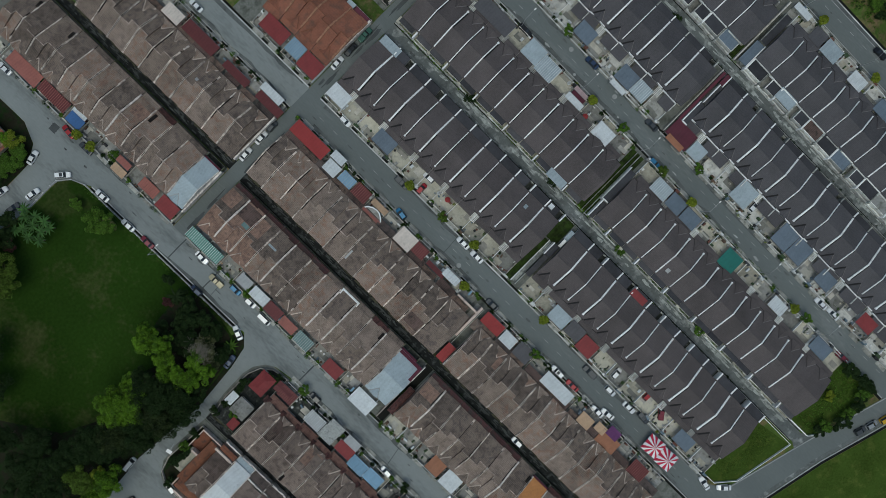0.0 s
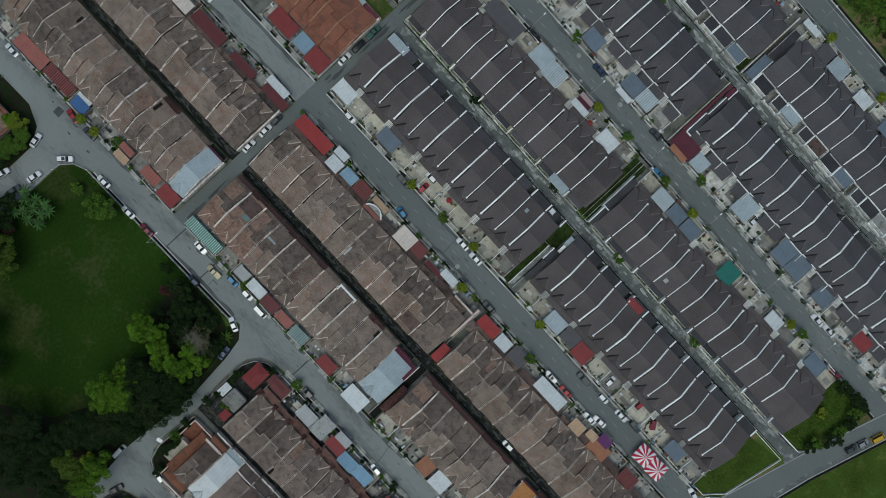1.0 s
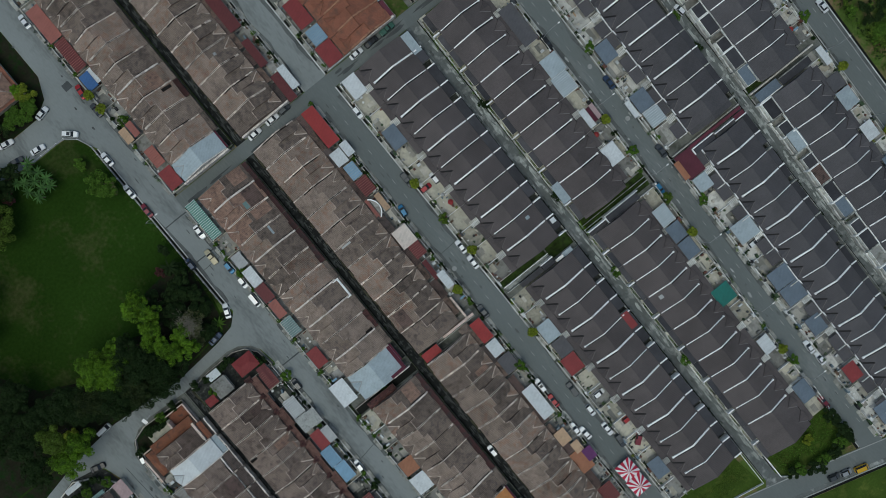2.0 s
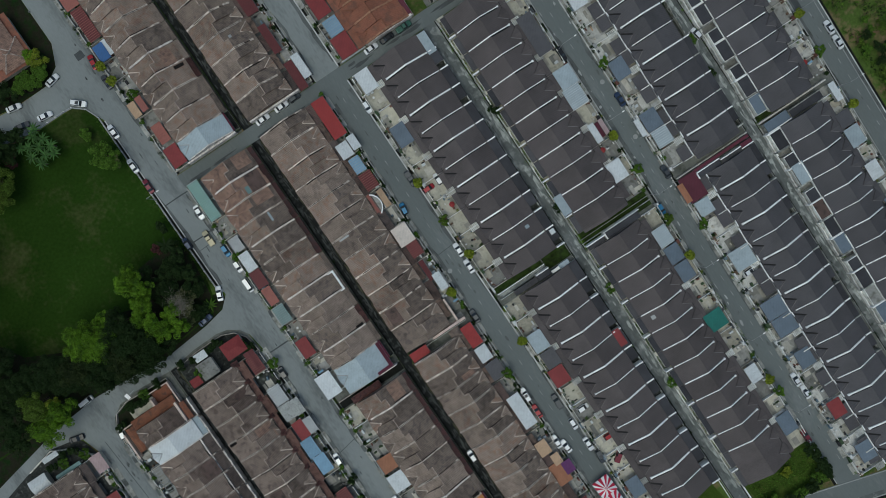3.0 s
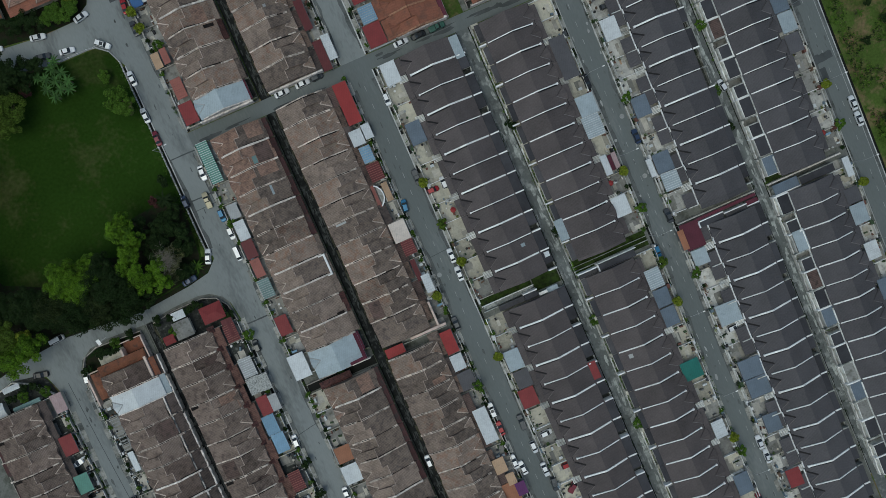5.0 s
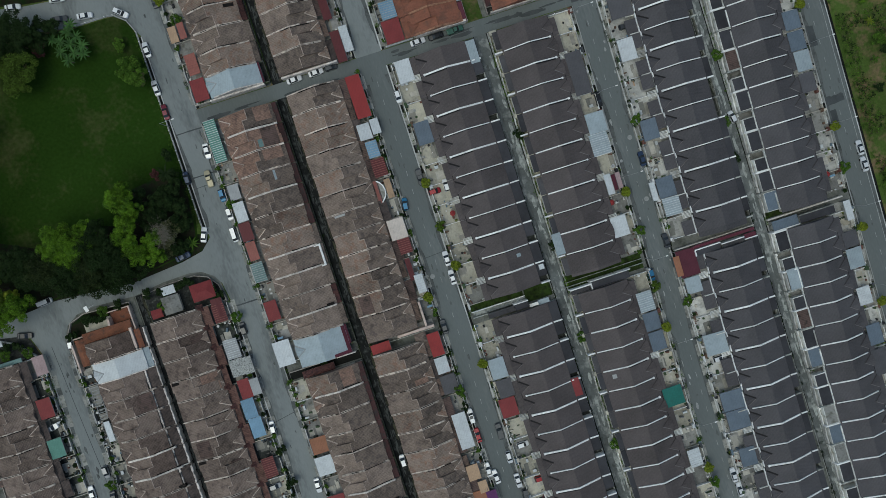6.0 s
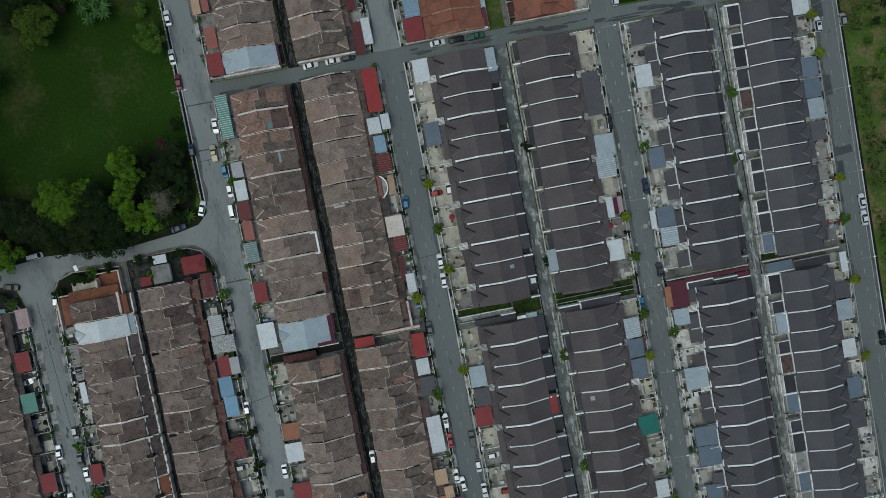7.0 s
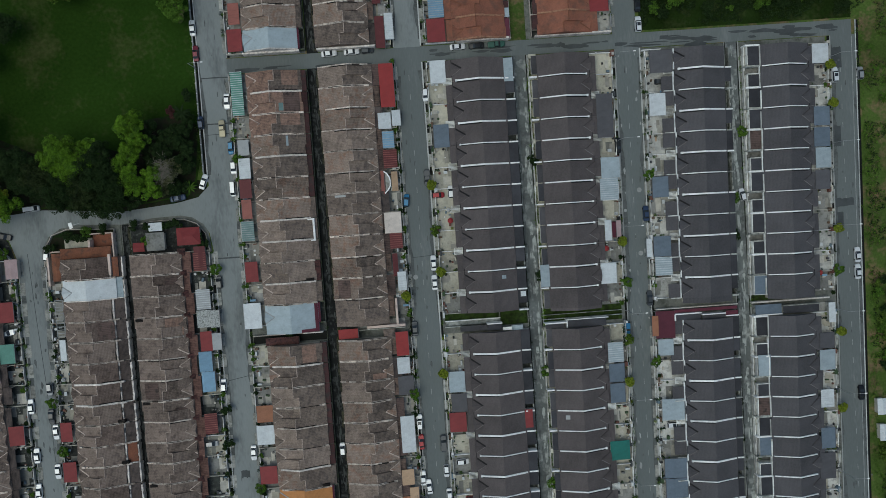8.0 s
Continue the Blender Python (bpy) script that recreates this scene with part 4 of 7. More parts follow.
            if parity == 0 and row != "I":
                x0 = DEEP + (0.4 if row != "H" else 0.75)
                bm = slatted(x0, x0 + 2.6, HALF - 0.98, HALF + 0.98, 6, 2.15, 2.4)
                part("pergola", bm, M["trim"], house, "pale slatted concrete pergola over the gate")
                for x in (x0 + 0.15, x0 + 2.4):
                    part("porch_post", boxes((x - 0.1, x + 0.1, HALF - 0.1, HALF + 0.1, 0, 2.15)), M["wall_white"], house)
                part("wall_cap", boxes((DEEP - 1.0, DEEP - 0.45, HALF - 0.3, HALF + 0.3, EAVE, EAVE + 0.82)), M["wall_white"], house)
            elif row in "FG":
                part("wall_cap", boxes((DEEP - 0.95, DEEP - 0.5, HALF - 0.25, HALF + 0.25, EAVE, EAVE + 0.8)), M["wall_white"], house)
        else:
            front_gable(house, DEEP, roof, SHEET["grey"], -0.5 * side, 3.4, 0.4, 2.5)
        lift, thick, wall = 0.3, 0.26, M["wall_white"] if kind == "dark" else M["wall_white_old"]
    top = EAVE + PITCH * r
    if kind in ("brown", "orange"):
        old_party_wall(house, DEEP, r, 5 if kind == "orange" else variant, vary)
        if row == "C":
            bm = bmesh.new()
            w = vary.uniform(0.75, 1.05)
            solid(bm, [(DEEP - 0.7, HALF - w, EAVE - 0.1), (DEEP + 1.4, HALF - w, EAVE - 0.45), (DEEP + 1.4, HALF + w, EAVE - 0.45), (DEEP - 0.7, HALF + w, EAVE - 0.1), (DEEP + 0.2, HALF, EAVE + 0.5)], [(3, 2, 1, 0), (0, 1, 4), (1, 2, 4), (2, 3, 4), (3, 0, 4)])
            part("porch_hip", bm, M["hip_dark"], house, "small dark red hipped roof between two porches")
        yard_parts(house, row, beige, parity)
        annex_parts(house, row, annex, parity)
        return house
    if kind == "dark":
        thick = (0.46 if parity == 0 else 0.28) if row in "FH" else 0.34 if parity == 0 else 0.27
    x0 = 0.05 if kind == "dark" else -0.25
    bm = prism_y(bmesh.new(), [(x0, EAVE - 0.25), (x0, EAVE + lift), (r, top + lift), (DEEP - 0.6, EAVE + lift + 0.4), (DEEP - 0.6, EAVE - 0.25)], HALF - thick / 2, HALF + thick / 2)
    part("party_wall", bm, wall, house, "raised party wall across the roof")
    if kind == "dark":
        # black strip: gutter and the party wall's shadow line in one colour
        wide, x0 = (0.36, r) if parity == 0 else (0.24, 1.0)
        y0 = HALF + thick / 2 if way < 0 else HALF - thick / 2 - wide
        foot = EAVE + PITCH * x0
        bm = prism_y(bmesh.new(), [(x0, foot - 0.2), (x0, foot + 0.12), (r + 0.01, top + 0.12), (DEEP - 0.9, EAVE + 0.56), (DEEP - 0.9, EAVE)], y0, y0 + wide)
        part("wall_gutter", bm, M["gutter_shade"], house, "black gutter strip painted as shadow beside the party wall")
    yard_parts(house, row, beige, parity)
    annex_parts(house, row, annex, parity)
    return house


MADE, HOUSES = {}, {}


def place_row(row, north, count, step=6.0, first=0, styles={}):
    """Houses of one row from its north end southward."""
    rear_x, way, yard, rear, style, deep, drift = ROWS[row]
    rng = random.Random(hash_name(row) + int(north))
    for i in range(count):
        y = north - step * (i + 0.5)
        parity = (i + first) % 2
        beige = rng.random() < (0.75 if style == "dark" else 0.12)
        annex = rng.choice((1, 1, 1, 1, 2, 3, 4, 5)) if row == "I" else (3 if i < 6 and north < 50 else rng.choice((1, 1, 4, 4, 2))) if row == "A" else rng.choice((1, 1, 2, 2, 1) if row in "BFG" or row == "H" and north < 0 else (0, 1, 1, 2))
        variant = rng.choice((0, 1, 2, 2, 3) if row in "AB" else (1, 1, 2, 2, 3) if row == "C" else (3, 1, 1, 1, 2, 2, 2, 3)) if style == "brown" else 0
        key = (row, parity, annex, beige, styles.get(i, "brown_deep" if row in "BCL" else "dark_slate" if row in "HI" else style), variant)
        m = pose(rear_x + drift * y, y, 0, 0, 0, (0 if way > 0 else 180) - math.degrees(drift))
        if key in MADE:
            HOUSES[row, y] = copy_thing(MADE[key], m)
        else:
            MADE[key] = HOUSES[row, y] = build_house(*key, m)


place_row("F", 43.8, 12, 6.08)
place_row("G", 43.6, 12, 6.09)
place_row("H", 42.8, 12, 6.02)
place_row("I", 42.5, 12, 6.06)
place_row("F", -35.0, 13, 6.0)
place_row("G", -35.5, 14, 6.0)
place_row("H", -35.9, 17, 5.98)
place_row("I", -36.4, 15, 5.97)
place_row("A", 43.8, 12, 6.03, 0, {0: "brown_rust", 1: "brown_rust", 2: "brown_rust", 11: "metal_pale_blue"})
place_row("D", 44.1, 12, 6.03)
place_row("A", -34.4, 9, 6.0, 1, {7: "metal_bright_orange"})
place_row("D", -34.3, 12, 6.0, 1)
place_row("A", 49.7 + 12 * 6.03, 12, 6.03, 1, {11: "metal_pale_blue"})
place_row("D", 49.7 + 10 * 6.03, 10, 6.03, 1)
place_row("B", -5.4, 13, 5.98, 0, {1: "metal_white"})
place_row("C", -5.5, 13, 6.0)
place_row("L", -4.6, 12, 6.0)
place_row("E", 49.2 + 4 * 6.1, 4, 6.1)
place_row("K", 49.2 + 3 * 6.1, 3, 6.1)

# end houses have no parapet on their outer side
ends = [HOUSES[min((k for k in HOUSES if k[0] == row), key=lambda k: k[1])] for row in "FG"]
ends += [HOUSES[min((k for k in HOUSES if k[0] == row and k[1] > -34), key=lambda k: k[1])] for row in "FH"]
ends += [HOUSES[max((k for k in HOUSES if k[0] == row and k[1] < -34), key=lambda k: k[1])] for row in "GI"]
ends += [HOUSES[max((k for k in HOUSES if k[0] == row), key=lambda k: k[1])] for row in "GI"]
ends += [HOUSES[min((k for k in HOUSES if k[0] == "A" and k[1] > -34), key=lambda k: k[1])]]
for last in ends:
    for ob in list(last.children):
        if ob.name.split(".")[0] in ("party_wall", "wall_gutter", "wall_cap", "pergola"):
            bpy.data.objects.remove(ob)


# the last roofs of five northern blocks run on past the house wall
for row, extra, mat in (("H", 1.6, M["roof_slate"]), ("I", 1.2, M["roof_slate"]), ("G", 0.8, M["roof_dark"]), ("A", 2.4, SHEET["pale_blue"]), ("D", 2.0, M["roof_brown"])):
    last = HOUSES[min((k for k in HOUSES if k[0] == row and k[1] > -34), key=lambda k: k[1])]
    way, deep = ROWS[row][1], ROWS[row][5]
    y0, y1 = (HALF, HALF + extra) if way < 0 else (-HALF - extra, -HALF)
    bm = prism_y(bmesh.new(), [(-0.3, EAVE - 0.14), (-0.3, EAVE - 0.1), (deep / 2, EAVE + PITCH * deep / 2), (deep + 0.3, EAVE - 0.1), (deep + 0.3, EAVE - 0.14)], y0, y1)
    part("end_roof", bm, mat, last)
    part("end_wall", boxes((0.3, deep - 0.3, *((y0, y1 - 0.2) if way < 0 else (y0 + 0.2, y1)), 0, EAVE - 0.16)), M["wall_cream"], last)


# ---------------------------------------------------------------- canopies over the yards
def house_at(row, y):
    return min((abs(k[1] - y), k[1], h) for k, h in HOUSES.items() if k[0] == row)[2]


CANOPY_LABEL = {"ribbed": "ribbed metal sheet canopy", "plain": "flat metal sheet canopy", "lattice": "open lattice of roof beams"}


def canopy(row, colour, kind, cx, cy, wide, long, low=2.45, high=2.75, slope=0.25):
    """A metal roof over a yard, on posts at its outer edge; wide across the row, long along it."""
    house = house_at(row, cy)
    c = house.matrix_basis.inverted() @ Vector((cx, cy, 0))
    x0, x1, y0, y1 = c.x - wide / 2, c.x + wide / 2, c.y - long / 2, c.y + long / 2
    bm = bmesh.new()
    if kind == "lattice":
        n = max(3, int(long / 0.9))
        for k in range(n + 1):
            beam(bm, (x0, y0 + long * k / n, high), (x1, y0 + long * k / n, high), 0.16, 0.14)
        beam(bm, (x0, y0, high - 0.1), (x0, y1, high - 0.1), 0.14, 0.14)
        beam(bm, (x1, y0, high - 0.1), (x1, y1, high - 0.1), 0.14, 0.14)
    else:
        solid(bm, [(x0, y0, high - 0.06), (x1, y0, high - slope - 0.06), (x1, y1, high - slope - 0.06), (x0, y1, high - 0.06), (x0, y0, high), (x1, y0, high - slope), (x1, y1, high - slope), (x0, y1, high)],
              [(3, 2, 1, 0), (4, 5, 6, 7), (0, 1, 5, 4), (1, 2, 6, 5), (2, 3, 7, 6), (3, 0, 4, 7)])
    roof = part("canopy", bm, SHEET[colour], house, colour.replace("_", " ") + " " + CANOPY_LABEL[kind])
    if kind == "ribbed":
        n = max(3, int(long / 0.62))
        pale = SHEET["faded_red" if colour.endswith("red") or colour == "maroon" else "white" if colour in ("grey", "white", "pale_blue") else "grey" if colour != "green" else "white"]
        for k in range(n + 1):
            y = y0 + 0.08 + (long - 0.16) * k / n
            part("rib", beam(bmesh.new(), (x0, y, high + 0.04), (x1, y, high - slope + 0.04), 0.12, 0.08), pale, roof)
    elif kind == "plain":
        t = 0.12
        bm = boxes((x1, x1 + t, y0 - t, y1 + t, high - slope - 0.2, high - slope + 0.05))
        part("fascia", bm, SHEET["grey" if colour in ("white", "cream", "pale_blue") else "dark_grey"], roof)
    for x in (x1 - 0.1,) if kind != "lattice" else (x0 + 0.1, x1 - 0.1):
        for y in (y0 + 0.15, y1 - 0.15):
            part("post", boxes((x - 0.05, x + 0.05, y - 0.05, y + 0.05, 0.1, high - slope - 0.03 if x > c.x else high - 0.1)), M["steel"], roof)
    return roof


CANOPIES = {
    "A": (("red", "plain", -48.9, 53.2, 4.2, 6.3), ("faded_red", "ribbed", -48.6, 60.6, 3.2, 6.0), ("green", "ribbed", -49.4, 38.2, 3.4, 12.4), ("grey", "plain", -48.9, 22.9, 3.2, 4.4), ("white", "ribbed", -49.0, 17.0, 3.3, 5.8),
          ("dark_red", "plain", -49.2, 11.2, 3.4, 5.4), ("faded_red", "plain", -49.3, 5.4, 2.9, 5.5), ("grey_green", "ribbed", -49.5, -0.9, 3.6, 5.7), ("red", "plain", -49.4, -12.6, 3.7, 5.8),
          ("white", "plain", -50.1, -25.3, 5.0, 7.4), ("orange", "plain", -48.2, -54.0, 6.2, 4.9), ("white", "plain", -49.0, -60.2, 5.4, 5.6), ("red", "plain", -49.2, -72.0, 5.0, 5.2),
          ("faded_red", "plain", -48.8, 108.0, 4.2, 11.0), ("dark_red", "ribbed", -48.6, 97.0, 3.6, 10.0), ("white", "plain", -46.6, 88.6, 3.0, 4.8)),
    "A2": (("deep_blue", "plain", -49.4, 88.2, 3.2, 5.0), ("tan", "plain", -51.0, 70.0, 2.4, 4.6), ("faded_red", "plain", -48.4, 70.4, 2.0, 4.6)),
    "B": (("grey", "lattice", -104.6, -22.0, 2.2, 10.4), ("white", "plain", -104.6, -31.2, 1.8, 6.0), ("red", "plain", -105.9, -54.9, 3.4, 5.6), ("red", "plain", -105.9, -66.6, 3.9, 5.8)),
    "C": (("dark_red", "ribbed", -63.9, -8.6, 3.6, 5.1), ("grey", "ribbed", -63.8, -19.5, 4.0, 5.7), ("red", "plain", -63.9, -31.6, 3.3, 5.7), ("blue", "plain", -64.6, -37.5, 3.7, 5.8), ("blue", "plain", -64.2, -43.4, 3.7, 5.8),
          ("grey", "plain", -60.9, -31.9, 2.6, 4.9), ("dark_red", "ribbed", -64.5, -55.6, 3.6, 5.9), ("speckled", "plain", -64.0, -25.1, 4.0, 5.0), ("speckled", "plain", -60.9, -25.3, 2.6, 5.0)),
    "L": (("red", "plain", -119.6, -19.2, 4.0, 5.8), ("green", "plain", -120.4, -31.1, 4.1, 5.6), ("red", "plain", -120.0, -54.9, 4.2, 5.6), ("orange", "plain", -123.4, -54.6, 2.4, 5.6) ),
    "D": (("bright_red", "plain", -6.9, 37.9, 4.1, 12.4), ("white", "plain", -8.3, 27.9, 3.6, 4.6), ("white", "plain", -4.9, 28.5, 2.4, 4.4), ("blue", "ribbed", -7.6, 22.5, 3.3, 4.9), ("dark_red", "ribbed", -7.4, 17.0, 3.9, 5.2),
          ("faded_red", "plain", -10.9, 10.4, 2.6, 6.6), ("tan", "plain", -6.6, 10.5, 1.8, 5.6), ("cream", "plain", -8.0, -1.3, 4.8, 6.0), ("dark_red", "ribbed", -7.4, -6.6, 3.6, 4.4), ("dark_red", "plain", -8.1, -13.5, 1.5, 6.6), ("white", "ribbed", -6.5, -18.3, 2.5, 5.5),
          ("bright_red", "plain", -7.8, -36.5, 3.6, 7.0), ("white", "plain", -7.9, -42.9, 3.6, 4.8), ("dark_grey", "plain", -7.6, -48.8, 4.4, 5.5), ("white", "plain", -8.0, -63.2, 4.0, 10.8), ("tan", "plain", -8.9, -75.9, 3.6, 4.6)),
    "D2": (("dark_red", "plain", -7.8, 53.0, 2.6, 9.0), ("white", "ribbed", -5.1, 54.5, 2.4, 7.5), ("dark_red", "plain", -8.2, 65.5, 2.4, 9.0), ("dark_red", "plain", -8.0, 79.5, 3.6, 11.5), ("cream", "plain", -8.6, 89.5, 3.6, 6.0),
           ("orange", "plain", -8.8, -85.0, 4.4, 7.0), ("dark_red", "ribbed", -8.6, -97.5, 4.6, 5.6), ("tan", "plain", -7.4, -80.8, 2.6, 3.6)),
    "F": (("white", "plain", 7.9, 40.8, 4.4, 6.4), ("slate", "plain", 7.7, 22.5, 4.4, 6.6), ("pale_blue", "plain", 7.3, -48.9, 4.6, 6.1), ("dark_grey", "plain", 7.6, -55.1, 4.4, 5.4), ("red", "plain", 6.8, -60.8, 4.9, 5.7),
          ("slate", "plain", 7.3, -101.0, 4.2, 6.0)),
    "G": (("pale_blue", "plain", 55.9, 10.2, 5.5, 6.0), ("pale_blue", "ribbed", 55.2, 4.0, 5.4, 6.3), ("dark_grey", "plain", 55.1, 25.2, 4.7, 12.6), ("white", "plain", 54.2, -7.9, 2.0, 6.0), ("maroon", "plain", 55.9, -7.8, 1.2, 4.6), ("faded_pink", "plain", 57.3, -7.6, 1.4, 4.8), ("white", "plain", 53.6, -20.4, 4.6, 6.0),
          ("pale_blue", "ribbed", 54.3, -43.7, 4.6, 5.9), ("slate", "plain", 54.3, -49.8, 4.6, 5.4), ("slate", "plain", 54.2, -55.8, 4.4, 5.7), ("teal_green", "plain", 53.9, -72.9, 5.8, 5.7), ("white", "ribbed", 54.6, -92.5, 3.8, 5.4), ("slate", "plain", 54.8, -110.5, 4.6, 6.4)),
    "H": (("white", "plain", 70.7, 27.4, 4.6, 6.4), ("dark_grey", "plain", 72.4, 39.6, 6.4, 6.4), ("slate", "plain", 70.2, 3.6, 4.6, 6.0), ("slate", "plain", 69.8, -13.7, 5.0, 5.9), ("pale_blue", "ribbed", 69.9, -19.5, 4.9, 5.4), ("white", "plain", 66.0, -13.9, 1.5, 5.4),
          ("maroon", "plain", 69.4, -36.7, 5.6, 8.0), ("orange", "plain", 66.4, -36.9, 1.8, 6.0), ("pale_blue", "plain", 69.2, -43.4, 4.4, 4.8), ("pale_blue", "plain", 70.4, -62.0, 6.5, 6.3)),
    "H2": (("slate", "plain", 70.2, -79.6, 6.6, 5.8), ("slate", "plain", 70.2, -85.6, 6.4, 5.8), ("slate", "plain", 69.8, -97.2, 4.6, 5.6), ("red", "plain", 69.6, -115.2, 4.2, 5.6), ("slate", "plain", 70.0, -131.0, 4.6, 6.0)),
    "I": (("white", "plain", 119.0, 39.0, 4.9, 5.6), ("slate", "plain", 118.7, 21.0, 4.8, 5.5), ("slate", "plain", 118.5, 14.9, 4.8, 5.6), ("pale_blue", "plain", 118.6, 8.9, 4.6, 5.9), ("dark_grey", "plain", 118.1, 2.5, 4.4, 5.6),
          ("dark_grey", "plain", 117.2, -44.9, 4.4, 4.6), ("pale_blue", "plain", 117.1, -50.7, 4.7, 6.0), ("white", "ribbed", 116.6, -62.2, 4.1, 5.4), ("slate", "plain", 116.3, -74.1, 4.3, 6.2), ("dark_grey", "plain", 115.6, -82.5, 5.0, 7.8)),
    "E": (("red", "plain", 8.2, 52.5, 5.2, 6.6), ("blue", "ribbed", 8.6, 58.6, 4.4, 5.2), ("red", "plain", 8.4, 66.5, 4.6, 8.6)),
    "K": (("red", "plain", 55.3, 57.4, 5.6, 4.8),)}
for row, rows in CANOPIES.items():
    for c in rows:
        canopy(row[0], *c)
for row, colour, cx, cy, wide, long in (("F", "red", 27.4, -61.2, 2.6, 5.4), ("F", "pale_blue", 28.0, 40.1, 2.8, 6.6), ("G", "pale_blue", 35.9, -19.8, 4.6, 6.4), ("I", "pale_blue", 98.6, -50.9, 4.8, 6.2), ("D", "bright_red", -23.1, -32.5, 5.6, 2.8),
                                        ("F", "white", 28.3, -24.5, 1.4, 1.5)):
    canopy(row, colour, "plain", cx, cy, wide, long, high=3.0, slope=0.1)

# white walls built on to two terrace houses
def built_on(row, y, name, bm, mat, label):
    """A part of a house given in the metres of the place."""
    house = house_at(row, y)
    bm.transform(house.matrix_basis.inverted())
    return part(name, bm, mat, house, label)


built_on("A", -1.5, "court_wall", boxes((-33.2, -30.3, 1.1, 1.6, 0, 3.3), (-30.85, -30.3, -4.4, 1.1, 0, 3.3), (-31.7, -30.3, -4.9, -4.4, 0, 3.3)), M["wall_white"], "white rendered wall round the rear court")
bm = bmesh.new()
rim = [(-9.6, 13.5), (-8.8, 12.9), (-8.1, 11.8), (-7.8, 10.4), (-8.0, 9.2), (-8.6, 8.2), (-9.6, 7.2)]
ribbon(bm, rim, 0.34, 2.0, 2.95)
built_on("D", 11.0, "balcony_parapet", bm, M["wall_white"], "curved white parapet of a front terrace")
built_on("D", 11.0, "terrace_slab", slab(bmesh.new(), rim[::-1], 2.0, 2.3), M["yard_grey"], "grey cement terrace inside the curved parapet")

# ---------------------------------------------------------------- cars
SHAPES = {  # length, width, bonnet end, cabin from and to at the belt, roof from and to, belt height, roof height
    "hatchback": (3.75, 1.66, 0.95, -1.80, 0.92, -1.45, 0.25, 0.9, 1.48), "sedan": (4.5, 1.72, 1.3, -1.55, 0.98, -0.95, 0.3, 0.92, 1.45), "suv": (4.5, 1.8, 1.25, -2.15, 1.0, -1.9, 0.5, 1.05, 1.72),
    "van": (4.3, 1.68, 1.7, -2.1, 1.75, -2.0, 1.1, 1.05, 1.88), "pickup": (5.0, 1.78, 1.3, -0.6, 1.1, -0.4, 0.5, 1.0, 1.72)}
CARS_MADE = {}


def car(kind, colour, x, y, turn):
    m = pose(x, y, 0.06, 0, 0, turn)
    if (kind, colour) in CARS_MADE:
        return copy_thing(CARS_MADE[kind, colour], m)
    long, wide, _, c0, c1, r0, r1, belt, top = SHAPES[kind]
    name = {"suv": "car", "hatchback": "car", "sedan": "car"}.get(kind, kind)
    what = thing(name, m, colour.replace("_", " ") + " " + kind.replace("suv", "sport utility car") + " parked beside the kerb", "car" if name == "car" else name, "parked vehicles")
    h, w = long / 2, wide / 2
    n = w - 0.26
    bm = bmesh.new()
    nose = belt - 0.16 if kind != "van" else belt - 0.02
    shape = ((-h, 0.66, belt - 0.3), (-h + 0.1, 0.84, belt - 0.08), (-h + 0.35, 0.95, belt), (-h + 0.9, 1.0, belt), (c1, 1.0, belt + 0.01), (h - 0.7, 0.97, nose + 0.06), (h - 0.28, 0.88, nose), (h - 0.08, 0.74, nose - 0.14), (h, 0.6, nose - 0.26))
    loft(bm, [[(x, -w * k, 0.3), (x, w * k, 0.3), (x, w * k, z - 0.18), (x, w * k * 0.9, z), (x, -w * k * 0.9, z), (x, -w * k, z - 0.18)] for x, k, z in shape])
    if kind == "pickup":
        box(bm, -h + 0.1, c0 - 0.1, -w + 0.12, -w + 0.2, belt, belt + 0.12)
        box(bm, -h + 0.1, c0 - 0.1, w - 0.2, w - 0.12, belt, belt + 0.12)
    lo = [(c0, -w + 0.08, belt), (c1, -w + 0.08, belt), (c1, w - 0.08, belt), (c0, w - 0.08, belt)]
    hi = [(r0, -n, top), (r1, -n, top), (r1, n, top), (r0, n, top)]
    solid(bm, lo + hi, [(3, 2, 1, 0), (4, 5, 6, 7), (0, 1, 5, 4), (1, 2, 6, 5), (2, 3, 7, 6), (3, 0, 4, 7)])
    part("body", bm, CAR[colour], what)

    def pane(a, b, inset=0.05):
        """A window over the part of one cabin side between two lower and two upper corners."""
        p = [Vector(lo[a]), Vector(lo[b]), Vector(hi[b]), Vector(hi[a])]
        mid = sum(p, Vector()) / 4
        return plate(bmesh.new(), [mid + (q - mid) * (1 - inset) for q in p], 0.015)
    part("windscreen", pane(1, 2), M["window"], what)
    part("rear_window", pane(3, 0, 0.08), M["window"], what)
    part("side_window", pane(0, 1), M["window"], what)
    part("side_window", pane(2, 3), M["window"], what)
    if kind == "suv":
        part("sunroof", boxes((r1 - 1.15, r1 - 0.2, -n + 0.14, n - 0.14, top, top + 0.012)), M["window"], what)
    for sx in (-1, 1):
        for sy in (-1, 1):
            bm = bmesh.new()
            bmesh.ops.create_cone(bm, cap_ends=True, segments=12, radius1=0.31, radius2=0.31, depth=0.2, matrix=pose(sx * (h - 0.78), sy * (w - 0.08), 0.31, 90))
            part("wheel", bm, M["rubber"], what)
    CARS_MADE[kind, colour] = what
    return what


